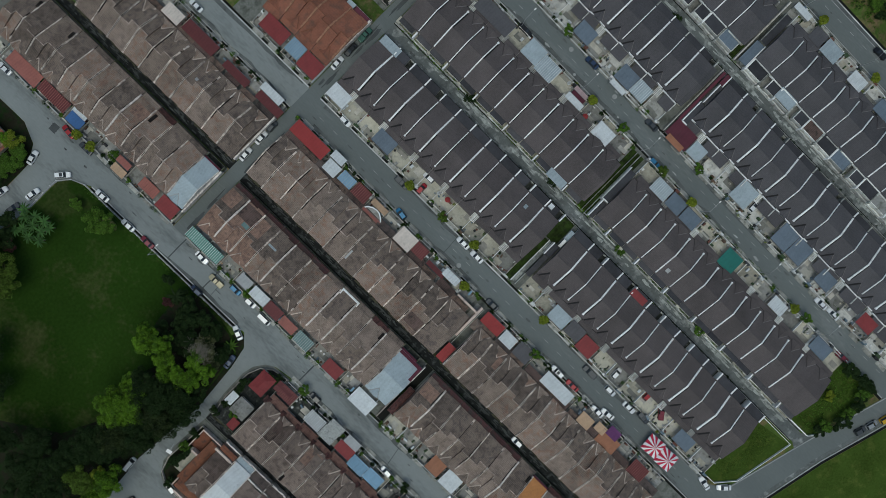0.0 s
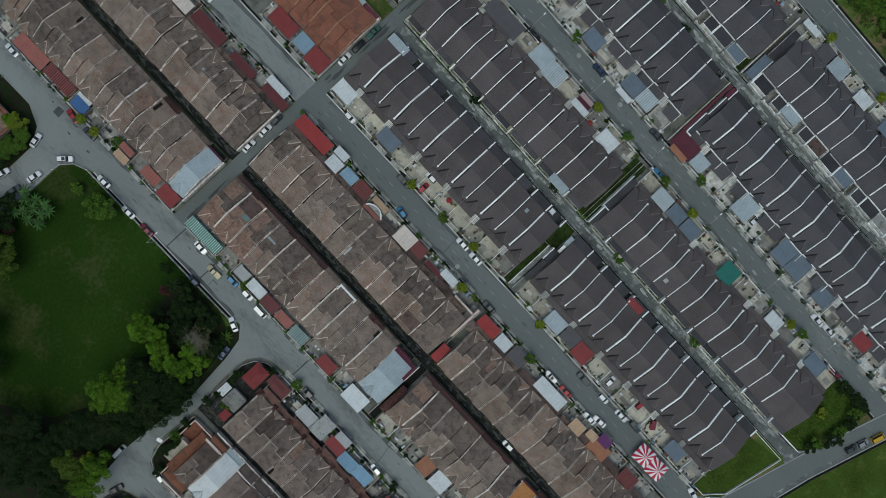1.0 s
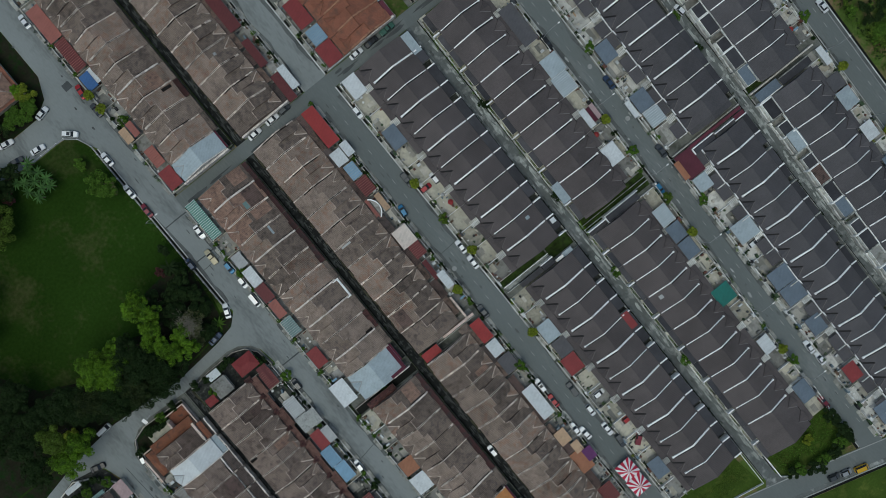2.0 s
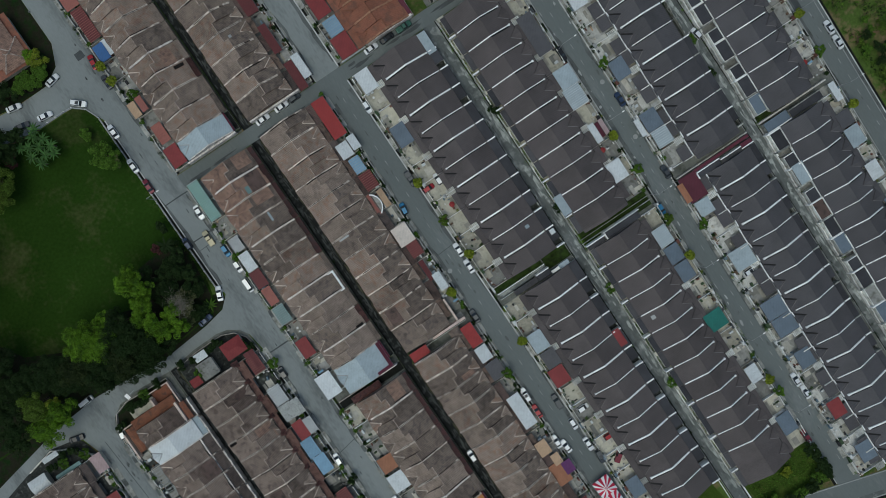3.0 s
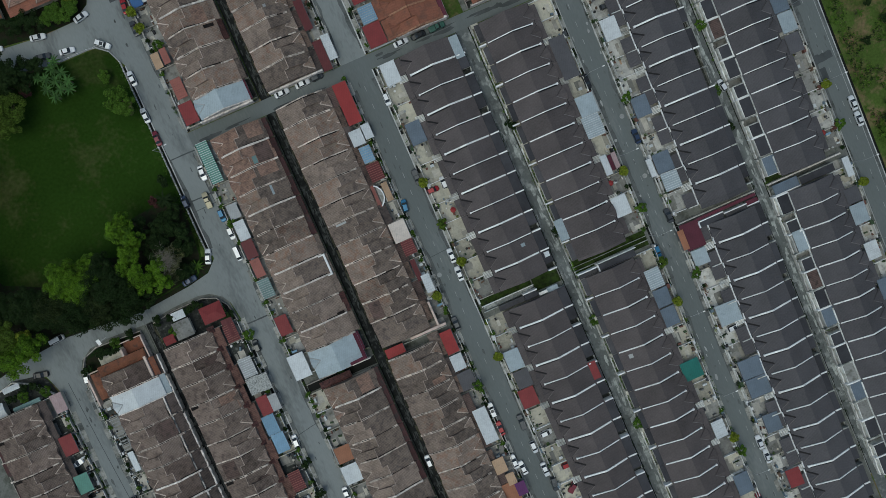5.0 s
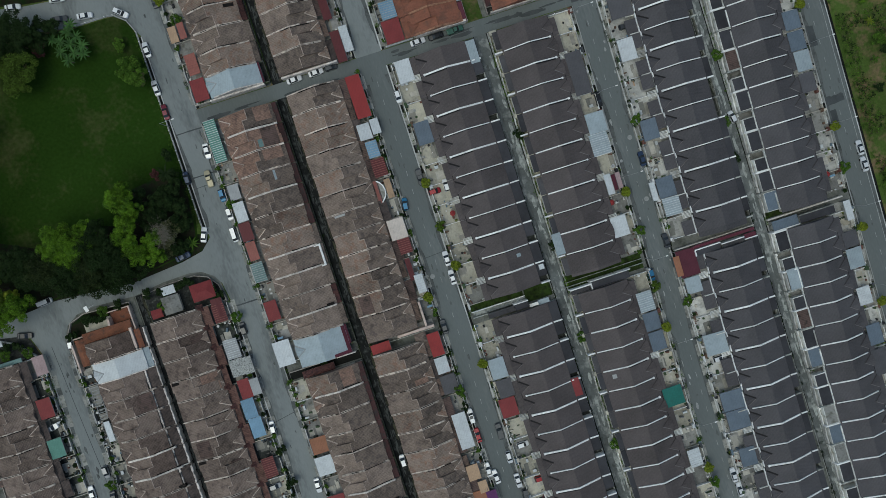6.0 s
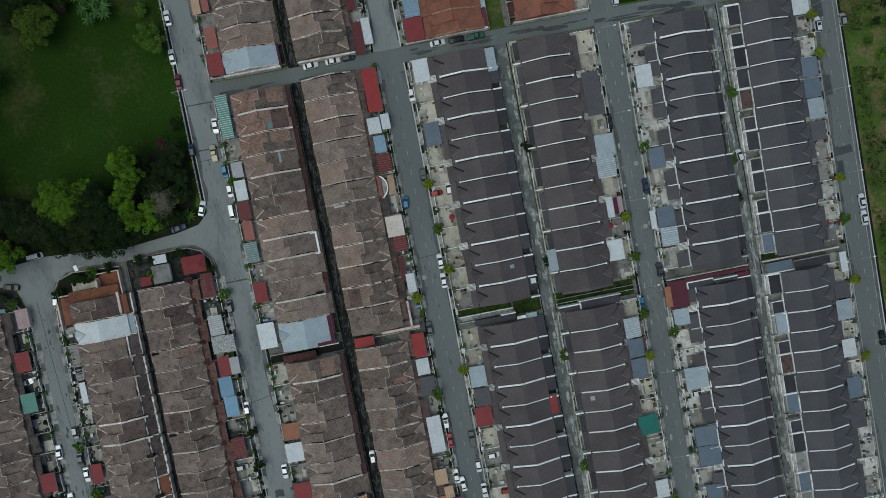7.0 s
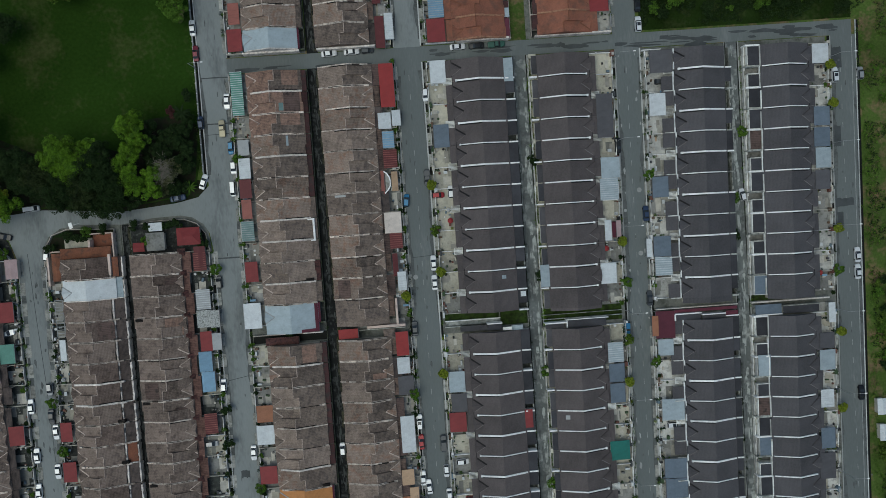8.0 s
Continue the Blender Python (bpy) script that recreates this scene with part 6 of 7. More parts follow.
for row in (("dark", -87.6, 9.6, 4.6, 9.0), ("dark", -80.6, 10.2, 2.8, 7.0), ("dark", -63.6, 38.4, 1.8, 4.0), ("dark", -64.0, 31.2, 2.4, 5.0), ("dark", -93.6, 10.9, 4.4, 9.0), ("dark", -83.4, 11.0, 3.4, 8.0), ("dark", -99.4, 12.7, 4.2, 8.0), ("dark", -105.0, 14.4, 4.0, 8.0), ("dark", -111.8, 16.2, 3.2, 7.0), ("olive", -72.4, 12.6, 2.6, 6.0), ("dark", -67.8, 13.0, 2.2, 4.0), ("dark", -72.6, 22.2, 4.0, 8.0), ("dark", -74.2, 28.4, 3.2, 7.0), ("dark", -68.4, 27.0, 3.4, 7.0), ("dark", -64.6, 23.4, 2.6, 6.0), ("dark", -65.4, 28.6, 2.6, 6.0), ("olive", -70.0, 17.6, 3.6, 7.0), ("dark", -67.6, 19.6, 2.8, 6.0), ("dark", -64.6, 18.6, 2.2, 5.0), ("dark", -69.4, 13.2, 2.6, 5.0), ("red", -68.2, 34.6, 1.7, 4.0),
            ("green", -65.2, 64.4, 3.6, 7.0), ("green", -64.4, 61.4, 3.0, 6.4), ("olive", -63.2, 61.0, 2.0, 6.0), ("green", -66.2, 72.2, 1.8, 3.0), ("dark", -88.7, 81.3, 4.0, 9.0), ("dark", -84.6, 81.8, 3.2, 6.0), ("dark", -81.8, 82.1, 2.4, 5.0), ("dark", -95.3, 81.4, 4.4, 9.0), ("dark", -91.3, 84.3, 4.4, 9.0), ("dark", -98.0, 86.0, 4.4, 9.0), ("dark", -104.0, 87.6, 4.6, 9.0), ("moss", -93.9, 72.3, 5.6, 9.0), ("moss", -95.4, 69.4, 3.8, 8.0), ("dark", -91.6, 79.4, 3.6, 7.0), ("dark", -87.4, 79.0, 2.8, 5.0), ("red", -87.7, 77.4, 2.4, 4.0), ("dark", -94.0, 76.4, 3.0, 6.0), ("dark", -99.0, 79.0, 4.0, 8.0), ("dark", -104.0, 76.0, 4.4, 8.0), ("dark", -112.0, 60.0, 5.0, 8.0), ("dark", -119.0, 52.0, 5.0, 8.0)):
    tree(*row, where="at the park's edge", leaf=0.45)
structure("garden_verge_2", slab(bmesh.new(), [(-110, 96), (-90, 91.6), (-79, 90.0), (-68.4, 90.1), (-63.1, 93.0), (-60.3, 99), (-60.3, 140), (-110, 140)], 0.0, 0.06), M["soil"], "dark planted ground round the corner bungalows", "garden")
# bare grey twigs
twig_rng = random.Random(5)
bare = thing("bare_tree", pose(-70.4, 17.4, 0), "leafless grey tree with fine bare twigs", "tree")
bm = trunk_mesh(twig_rng, 3, 10, 0.2)
part("trunk", bm, M["bark"], bare)
bm = bmesh.new()
for _ in range(620):
    a = twig_rng.uniform(0, 6.28)
    p = Vector((twig_rng.gauss(0, 1.2), twig_rng.gauss(0, 1.5), twig_rng.uniform(6, 9.5)))
    q = p + Vector((math.cos(a), math.sin(a), twig_rng.uniform(0, 0.8))) * twig_rng.uniform(0.6, 1.4)
    beam(bm, p, q, 0.035, 0.035)
tagged(part("twig_spray", bm, M["steel_dull"], bare), kind="stuff")


def frond_mesh(long, wide, droop, tone, name):
    bm = bmesh.new()
    n = 7
    left, right, mid = [], [], []
    for i in range(n + 1):
        t = i / n
        x, z = long * t * (1 - 0.12 * t), long * (0.45 * t - droop * t * t)
        w = wide * math.sin(math.pi * min(1, 0.08 + 0.92 * t) ** 0.8) * 0.5 + 0.03
        mid.append(bm.verts.new((x, 0, z + 0.05)))
        left.append(bm.verts.new((x, w, z - 0.1 * w)))
        right.append(bm.verts.new((x, -w, z - 0.1 * w)))
    for i in range(n):
        bm.faces.new((mid[i], mid[i + 1], left[i + 1], left[i]))
        bm.faces.new((right[i], right[i + 1], mid[i + 1], mid[i]))
    me = bpy.data.meshes.new(name)
    bm.to_mesh(me)
    bm.free()
    me.materials.append(LEAF[tone])
    return me


FRONDS = {}


def palm(x, y, height, long, wide, count, tone, label, name="palm"):
    rng = random.Random(int(x * 11 + y * 3))
    what = thing(name, pose(x, y, 0.0, 0, 0, rng.uniform(0, 360)), label, name)
    bm = bmesh.new()
    bmesh.ops.create_cone(bm, cap_ends=True, segments=8, radius1=0.2, radius2=0.13, depth=height, matrix=pose(0, 0, height / 2))
    part("trunk", bm, M["bark"], what)
    key = (long, wide, tone)
    if key not in FRONDS:
        FRONDS[key] = frond_mesh(long, wide, 0.55, tone, "frond")
    for k in range(count):
        ob = new("frond", FRONDS[key])
        ob.parent = what
        ob.matrix_basis = pose(0, 0, height, 0, rng.uniform(-25, 18), 360 * k / count + rng.uniform(-12, 12))


for x, y in ((-79.1, 76.2), (-76.7, 77.4), (-81.5, 77.6), (-78.7, 79.4), (-75.7, 74.6), (-82.3, 74.8), (-78.5, 73.2), (-80.7, 71.8), (-76.1, 72.2), (-83.3, 78.8), (-77.1, 80.8)):
    palm(x, y, 2.6 + 0.4 * (int(x * y) % 3), 2.5, 0.42, 11, "banana", "clump of banana plants with long arching leaves", "banana_plant")
tree("yellow", -65.2, 96.4, 2.5, 5.0, where="at the street corner", leaf=0.4)
tree("bright", -66.6, 98.2, 1.9, 4.6, where="at the street corner", leaf=0.4)
palm(-64.8, 33.6, 5.0, 3.2, 0.5, 12, "dark", "coconut palm at the park fence")
palm(-65.0, 12.8, 2.0, 2.4, 0.4, 10, "green", "low palm beside the lane")
for x, y, tone in ((134.6, 40.0, "green"), (138.0, 26.0, "green"), (141.0, 14.0, "yellow"), (140.0, 44.0, "green"), (139.5, 3.0, "green"), (137.6, 24.7, "bright"), (140.8, 20.2, "bright"), (136.0, 33.6, "green")):
    palm(x, y, 1.8, 1.7, 0.35, 9, tone, "young oil palm in rough grass")

# yellow-green street trees in front of the yards
for tone, x, y in (("yellow", -5.4, -22.6), ("yellow", 4.1, 8.6), ("moss", 4.0, -4.4), ("yellow", 57.8, -11.3), ("yellow", 121.7, 35.4), ("yellow", 122.1, 24.8), ("yellow", 122.0, -12.2), ("yellow", 121.5, -42.2), ("yellow", 120.6, -64.9), ("green", 121.5, -24.3), ("moss", 58.3, -40.0), 
                   ("yellow", 58.0, -52.5), ("green", 66.9, 7.6), ("green", 65.8, -47.2), ("green", -5.1, -51.5), ("yellow", 3.6, -45.8), ("yellow", 4.6, -16.6), ("green", -109.0, -46.2), ("green", 58.7, -23.4), ("yellow", -51.6, 80.2), ("yellow", -52.0, 85.0), ("green", 58.2, -101.0), ("yellow", 57.6, -96.5)):
    tree(tone, x, y, 1.55, 4.2, name="street_tree", where="planted at the roadside", leaf=0.34, share="street")
for tone, x, y in (("green", 33.4, -81.2), ("green", 91.9, -1.0), ("green", 27.9, -66.1), ("dark", 92.0, -12.0), ("dark", 33.5, 14.0), ("green", -95.3, 2.2), ("green", -52.1, -76.1), ("green", -49.0, 74.0), ("green", -50.6, 20.2), ("dark", -59.9, -52.0), ("green", -59.8, -11.0),
                   ("dark", -60.2, -62.0), ("green", -107.6, -60.8), ("dark", -121.4, 0.0), ("green", -119.4, -2.4), ("dark", -129.0, -0.6), ("green", -125.6, -1.4), ("dark", -40.4, -31.0), ("dark", -90.8, 2.6), ("dark", -99.2, 1.0), ("dark", -82.0, 3.0), ("dark", -69.6, 2.6), ("dark", -62.6, -3.6), ("green", 95.2, 18.0), ("dark", 33.6, -20.0), ("green", 33.5, -48.0), ("dark", -125.0, 0.4), ("dark", -97.0, 0.4), ("dark", -101.0, 1.2), ("dark", -106.0, -1.8), ("dark", -77.8, 2.0), ("dark", -72.6, 2.4), ("dark", -64.4, -1.2), ("green", -78.6, -1.6)):
    tree(tone, x, y, 1.6, 2.6, name="shrub", where="growing against a yard wall", leaf=0.3, share="shrub")
for tone, x, y in (("green", -5.0, 45.0), ("dark", -4.9, 38.5), ("green", -5.0, 33.0), ("dark", -5.2, 20.0), ("green", -5.4, 15.2), ("dark", -4.9, -9.0), ("green", -5.3, -28.5), ("dark", -5.2, -56.0), ("green", 4.9, 1.0), ("green", 5.0, -39.5), ("dark", 57.6, -16.0), ("green", 57.4, -29.5),
                   ("dark", 67.6, 13.0), ("green", 67.4, -25.0), ("dark", 67.0, -52.0), ("green", 57.6, -88.0), ("green", 121.0, 30.0), ("dark", 120.6, -31.0), ("green", -51.8, 25.6), ("dark", -51.6, 19.8), ("green", -51.5, -34.0), ("green", -51.4, -38.2), ("dark", -51.3, -45.6), ("green", -51.4, -66.5), ("green", -5.0, 70.5), ("dark", -5.0, 60.5),
                   ("green", 5.2, 51.0), ("dark", 5.0, 62.0), ("dark", -61.0, -20.4), ("green", -60.8, -47.5), ("dark", -61.2, -66.0), ("green", -108.2, -15.0), ("dark", -108.0, -33.0), ("green", -117.4, -12.4), ("dark", -117.2, -24.5), ("green", -117.2, -42.0), ("dark", -117.4, -60.0), ("dark", -51.6, 71.0)):
    tree(tone, x, y, 0.75, 1.4, name="potted_shrub", where="on the edge of a yard", leaf=0.24, share="potted", z=0.12, density=0.6)

for y in (43.2, 40.2, 36.0, 33.4, 30.8, 25.2, 22.4, 18.6, 13.4, 2.0, -3.0, -11.4, -14.2, -24.6, -27.0, -34.0, -41.0, -46.5, -54.0, -58.0, -70.5, -73.0, 57.0, 63.5, 68.0, 74.0, 77.0, 84.0):
    tree("dark" if int(y * 10) % 3 else "green", -4.9 - 0.3 * (int(y * 7) % 3), y, 0.75, 1.4, name="potted_shrub", where="on the edge of a yard", leaf=0.24, share="potted", z=0.12)
for y in (31.0, 28.0, 14.0, 8.4, 2.6, -4.4, -8.0, -16.6, -20.0, -36.2, -41.0, -48.0, -57.0, -69.0, -78.0, 66.5, 73.5, 76.5, 92.5, 103.0):
    tree("green" if int(y * 10) % 3 else "dark", -51.4, y, 0.75, 1.4, name="potted_shrub", where="on the edge of a yard", leaf=0.24, share="potted", z=0.12)
for y in (-13.0, -16.5, -28.4, -36.0, -40.5, -50.0, -58.0, -63.5, -71.0):
    tree("dark" if int(y * 10) % 4 else "green", -61.6, y, 0.75, 1.4, name="potted_shrub", where="on the edge of a yard", leaf=0.24, share="potted", z=0.12)
    tree("green" if int(y * 10) % 4 else "dark", -117.9, y - 1.7, 0.75, 1.4, name="potted_shrub", where="on the edge of a yard", leaf=0.24, share="potted", z=0.12)
    tree("dark" if int(y * 10) % 5 else "green", -107.6, y - 3.1, 0.75, 1.4, name="potted_shrub", where="on the edge of a yard", leaf=0.24, share="potted", z=0.12)

# rough growth north of the cross street and east of the last street
growth = random.Random(11)
structure("lawn_7", boxes((67.4, 130.0, 49.4, 100, 0, 0.05)), M["lawn_dark"], "dark overgrown grass beside the cross street", "lawn")
def thicket(label, spots):
    """Low wild bushes grown into one another, one mesh for each leaf colour."""
    for tone in sorted({s[0] for s in spots}):
        leaves = []
        for _, x, y, r, high in (s for s in spots if s[0] == tone):
            leaves += [(p + Vector((x, y, 0)), n, size) for p, n, size in crown(growth, r, high, 0.38, x, gaps=0.12, density=0.55)]
        tagged(new("thicket", leaf_mesh("thicket", leaves, LEAF[tone])), LEAF_WORD[tone] + " " + label, "bushes", kind="stuff")


thicket("wild bushes grown together beside the cross street", [(growth.choice(("green", "dark", "dark", "dark")), growth.uniform(69, 128), growth.uniform(52.4, 66), growth.choice((0.9, 1.5, 2.1)), 2.4) for _ in range(46)])
for x, y, r in ((77.0, 57.0, 3.4), (103.0, 56.0, 3.4), (114.5, 57.6, 2.4), (122.0, 59.0, 2.2)):
    tree("green", x, y, r * 0.85, 5.5, where="in rough ground by the cross street", leaf=0.34, density=1.3)
spots = [(growth.choice(("green", "green", "dark", "moss")), growth.uniform(133.6, 152), growth.uniform(-112, -24), growth.choice((1.2, 1.7, 2.3)), 2.4) for _ in range(120)]
for k in range(70):
    x, y = growth.uniform(135.5, 152), growth.uniform(-100, 62) if k < 70 else growth.uniform(-95, -22)
    if (abs(y + 5) < 22 or y > 5 and x < 141) and growth.random() < 0.75:
        continue
    spots.append((growth.choice(("green", "dark", "dark")), x, y, growth.choice((1.3, 1.8, 2.2)), 2.6))
thicket("wild bushes grown together on the eastern verge", spots)
# hedge trees round the end garden
for k in range(9):
    t = k / 8
    x, y = 37.5 + 19.5 * t, -126.5 - 6.0 * math.sin(t * 2.6) + 3.0 * t
    tree(("dark", "green", "dark")[k % 3], x + growth.uniform(-1, 1), y - 1.0 + growth.uniform(-1.0, 1.0), 2.0, 3.2, name="bush", where="in the end garden", leaf=0.4, share=f"hedge{k % 3}")
for k in range(5):
    tree("dark", 57.0 + growth.uniform(-0.6, 0.4), -121 - 2.4 * k, 2.0, 3.2, name="bush", where="in the end garden", leaf=0.4, share=f"hedge{k % 3}")
tree("yellow", 47.2, -123.6, 1.7, 2.0, name="bush", where="in the end garden", leaf=0.4)

# weeds along the alleys and drains
def weeds(x, y0, y1, spread, count, tone):
    rng = random.Random(int(x * 10))
    leaves = []
    for _ in range(count):
        c = Vector((x + rng.gauss(0, spread), rng.uniform(y0, y1), 0.15))
        for _ in range(rng.randint(8, 34)):
            n = Vector((rng.uniform(-1, 1), rng.uniform(-1, 1), rng.uniform(0.4, 1.2))).normalized()
            leaves.append((c + Vector((rng.gauss(0, 0.22), rng.gauss(0, 0.3), rng.uniform(0, 0.35))), n, rng.uniform(0.12, 0.3)))
    tagged(new("weeds", leaf_mesh("weeds", leaves, LEAF[tone])), "ragged green weeds along the drain edge", "weeds", kind="stuff")


for x, y0, y1, spread, count, tone in ((29.6, -105, 42, 0.25, 180, "dark"), (34.3, -110, 42, 0.35, 420, "bright"), (92.0, -120, 40, 0.3, 90, "dark"), (96.2, -110, 40, 0.3, 110, "green"), (-25.9, -100, 44, 0.22, 380, "olive"), (-29.4, -80, 44, 0.2, 60, "dark"), (-84.0, -80, 0, 0.25, 60, "dark"), (-87.4, -80, 0, 0.2, 40, "dark"),
                                       (4.3, -110, 43, 0.2, 60, "green"), (-4.9, -100, 43, 0.3, 110, "dark"), (58.7, -110, 43, 0.25, 70, "green"), (67.0, -120, 42, 0.25, 70, "dark"), (132.2, -100, 60, 0.5, 160, "green"), (-60.9, -80, -8, 0.3, 90, "dark"), (-51.6, -84, 43, 0.25, 80, "green"), (-61.8, 14, 74, 0.3, 90, "green"), (-108.4, -80, -8, 0.25, 60, "dark"), (-116.8, -80, -8, 0.25, 60, "green")):
    weeds(x, y0, y1, spread, count, tone)

# tall rough grass and low growth in open ground
def tufts(x0, x1, y0, y1, count, tone, size, seed):
    rng = random.Random(seed)
    leaves = []
    for _ in range(count):
        c = Vector((rng.uniform(x0, x1), rng.uniform(y0, y1), 0.1))
        if noise.noise(c * 0.11) < (0.02 if x0 > 130 else -0.12):
            continue
        for _ in range(7):
            n = Vector((rng.uniform(-1, 1), rng.uniform(-1, 1), rng.uniform(0.5, 1.4))).normalized()
            leaves.append((c + Vector((rng.gauss(0, size * 0.7), rng.gauss(0, size * 0.7), rng.uniform(0, size * 0.6))), n, rng.uniform(0.6, 1.4) * size))
    tagged(new("rough_grass", leaf_mesh("rough_grass", leaves, LEAF[tone])), "rough uncut grass and low growth", "grass", kind="stuff")


tufts(132.6, 153, -105, 64, 3600, "green", 0.42, 1)
tufts(133, 153, -105, 64, 900, "dark", 0.5, 2)
tufts(133, 153, -30, 64, 900, "olive", 0.5, 3)
tufts(68, 134, 50.2, 72, 2200, "dark", 0.42, 4)
tufts(68, 129, 50.6, 72, 1600, "dark", 0.5, 5)
tufts(36, 57, -132, -120, 500, "green", 0.4, 6)
tufts(8, 27, -122, -114, 900, "moss", 0.16, 7)

# ---------------------------------------------------------------- gaps, gardens and end plots
for name, x0, x1, y0, y1 in (("lawn_1", 5.0, 21.0, -31.2, -29.3), ("lawn_8", 21.4, 29.4, -33.6, -29.4), ("lawn_2", 33.8, 57.4, -34.4, -29.8), ("lawn_3", 96.4, 114.0, -32.0, -30.3)):
    structure(name, boxes((x0, x1, y0, y1, 0, 0.07)), M["lawn_damp"], "narrow strip of dark grass between terraces", "lawn")
for i, (x0, x1, y0, y1, mat) in enumerate(((5.4, 21.2, -32.7, -31.4, "alley_streak"), (4.6, 29.6, -34.9, -33.9, "pavement"), (67.0, 91.6, -32.1, -31.1, "pavement"), (95.8, 121.0, -33.8, -32.5, "pavement"), (115.9, 119.6, -40.8, -33.9, "concrete"),
                                           (-51.0, -29.6, -33.9, -31.4, "drain"), (-20.4, -6.6, -31.6, -29.3, "concrete"), (-25.6, -20.6, -33.9, -29.4, "dark_yard"))):
    structure(f"side_strip_{i + 1}", boxes((x0, x1, y0, y1, 0, 0.1)), M[mat], "side passage between two terraces", "side passage")
for i, (x0, x1, y, high, wide, mat) in enumerate(((5.0, 21.3, -31.3, 1.2, 0.2, "wall_white"), (5.0, 20.4, -33.0, 1.4, 0.16, "wall_grey"), (33.8, 57.4, -31.6, 0.8, 0.14, "wall_grey"), (33.8, 57.4, -32.9, 0.9, 0.16, "wall_grey"), (34.0, 40.3, -33.8, 3.3, 0.32, "wall_white"), (40.2, 52.6, -33.1, 3.2, 0.22, "wall_white"),
                                                 (67.2, 91.6, -32.3, 1.6, 0.26, "wall_pale"), (95.8, 119.0, -32.3, 1.8, 0.45, "wall_pale"), (-50.8, -36.0, -31.5, 1.2, 0.2, "wall_dirty"), (-36.0, -30.4, -31.35, 2.9, 0.25, "wall_white_old"), (-20.2, -6.6, -31.8, 2.2, 0.2, "wall_grey"),
                                                 (-17.6, -6.5, -31.0, 3.2, 0.75, "render_pink"), (5.2, 10.4, 44.1, 1.5, 0.22, "wall_white"), (67.4, 73.0, 43.4, 1.5, 0.22, "wall_white"), (-47.0, -31.0, 49.3, 2.9, 0.5, "wall_white_old"), (14.0, 29.0, 49.2, 3.0, 0.6, "wall_white_old"), (36.5, 58.6, 49.2, 2.6, 0.5, "wall_white_old"), (-26.0, -9.4, 49.3, 2.9, 0.5, "wall_white_old"))):
    structure(f"boundary_wall_{i + 1}", boxes((x0, x1, y - wide / 2, y + wide / 2, 0, high)), M[mat], "rendered boundary wall at the terrace end", "wall")

structure("boundary_wall_20", boxes((-9.0, -8.4, -30.6, -23.2, 0, 3.0)), M["render_pink"], "faded pink rendered wall beside a front yard", "wall")

# grass plot and low walls at the south ends
structure("lawn_4", slab(bmesh.new(), [(9.2, -113.3), (26.6, -113.3), (28.6, -125.6), (10.2, -121.9), (5.2, -117.6), (4.8, -113.4)], 0, 0.1), M["lawn_fresh"], "fresh green grass plot at the terrace end", "lawn")
structure("lawn_5", slab(bmesh.new(), [(34.4, -119.8), (57.8, -119.8), (57.0, -134.0), (36.0, -128.6)], 0, 0.1), M["lawn_fresh"], "overgrown grass garden at the terrace end", "lawn")
structure("boundary_wall_21", ribbon(bmesh.new(), [(29.0, -110), (28.9, -125.9), (10.0, -122.2), (4.7, -117.6), (4.6, -112)], 0.18, 0, 0.8), M["wall_white"], "low white wall round the grass plot", "wall")
structure("boundary_wall_22", ribbon(bmesh.new(), [(34.0, -100), (34.2, -127.6), (36.2, -129.2)], 0.2, 0, 1.0), M["wall_white"], "low white garden wall", "wall")
structure("boundary_wall_23", ribbon(bmesh.new(), [(58.6, -112), (57.4, -131.4)], 0.2, 0, 1.0), M["wall_white"], "low white garden wall", "wall")
structure("kerb_30", ribbon(bmesh.new(), [(6, -121.9), (27, -127.4), (36, -129.9), (57.0, -136.3), (140, -161.3)], 0.3, 0, 0.16), M["kerb"], "pale concrete kerb along the wide road", "kerb")
structure("kerb_31", ribbon(bmesh.new(), [(-30, -121.8), (12, -132.2), (32, -136.5), (54, -142.8), (140, -167.8)], 0.35, 0, 0.16), M["kerb"], "pale concrete kerb along the wide road", "kerb")
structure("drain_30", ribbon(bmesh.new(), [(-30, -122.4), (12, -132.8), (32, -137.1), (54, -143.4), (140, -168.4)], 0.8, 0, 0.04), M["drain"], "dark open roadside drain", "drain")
structure("road_14", ribbon(bmesh.new(), [(-30, -120.9), (12, -131.2), (32, -135.5), (54, -141.8), (140, -166.8)], 1.2, 0, 0.066), M["alley_pale"], "pale stained road shoulder", "road")
structure("alley_6", slab(bmesh.new(), [(30.0, -126), (33.6, -126), (36.5, -131.2), (28.5, -128.4)], 0, 0.045), M["alley_pale"], "stained back alley mouth", "alley")
structure("lawn_6", slab(bmesh.new(), [(-40, -121.5), (12, -133.4), (32, -137.7), (54, -144.0), (140, -169.0), (140, -260), (-40, -260)], 0, 0.05), M["lawn_fresh"], "rough green field beyond the wide road", "lawn")

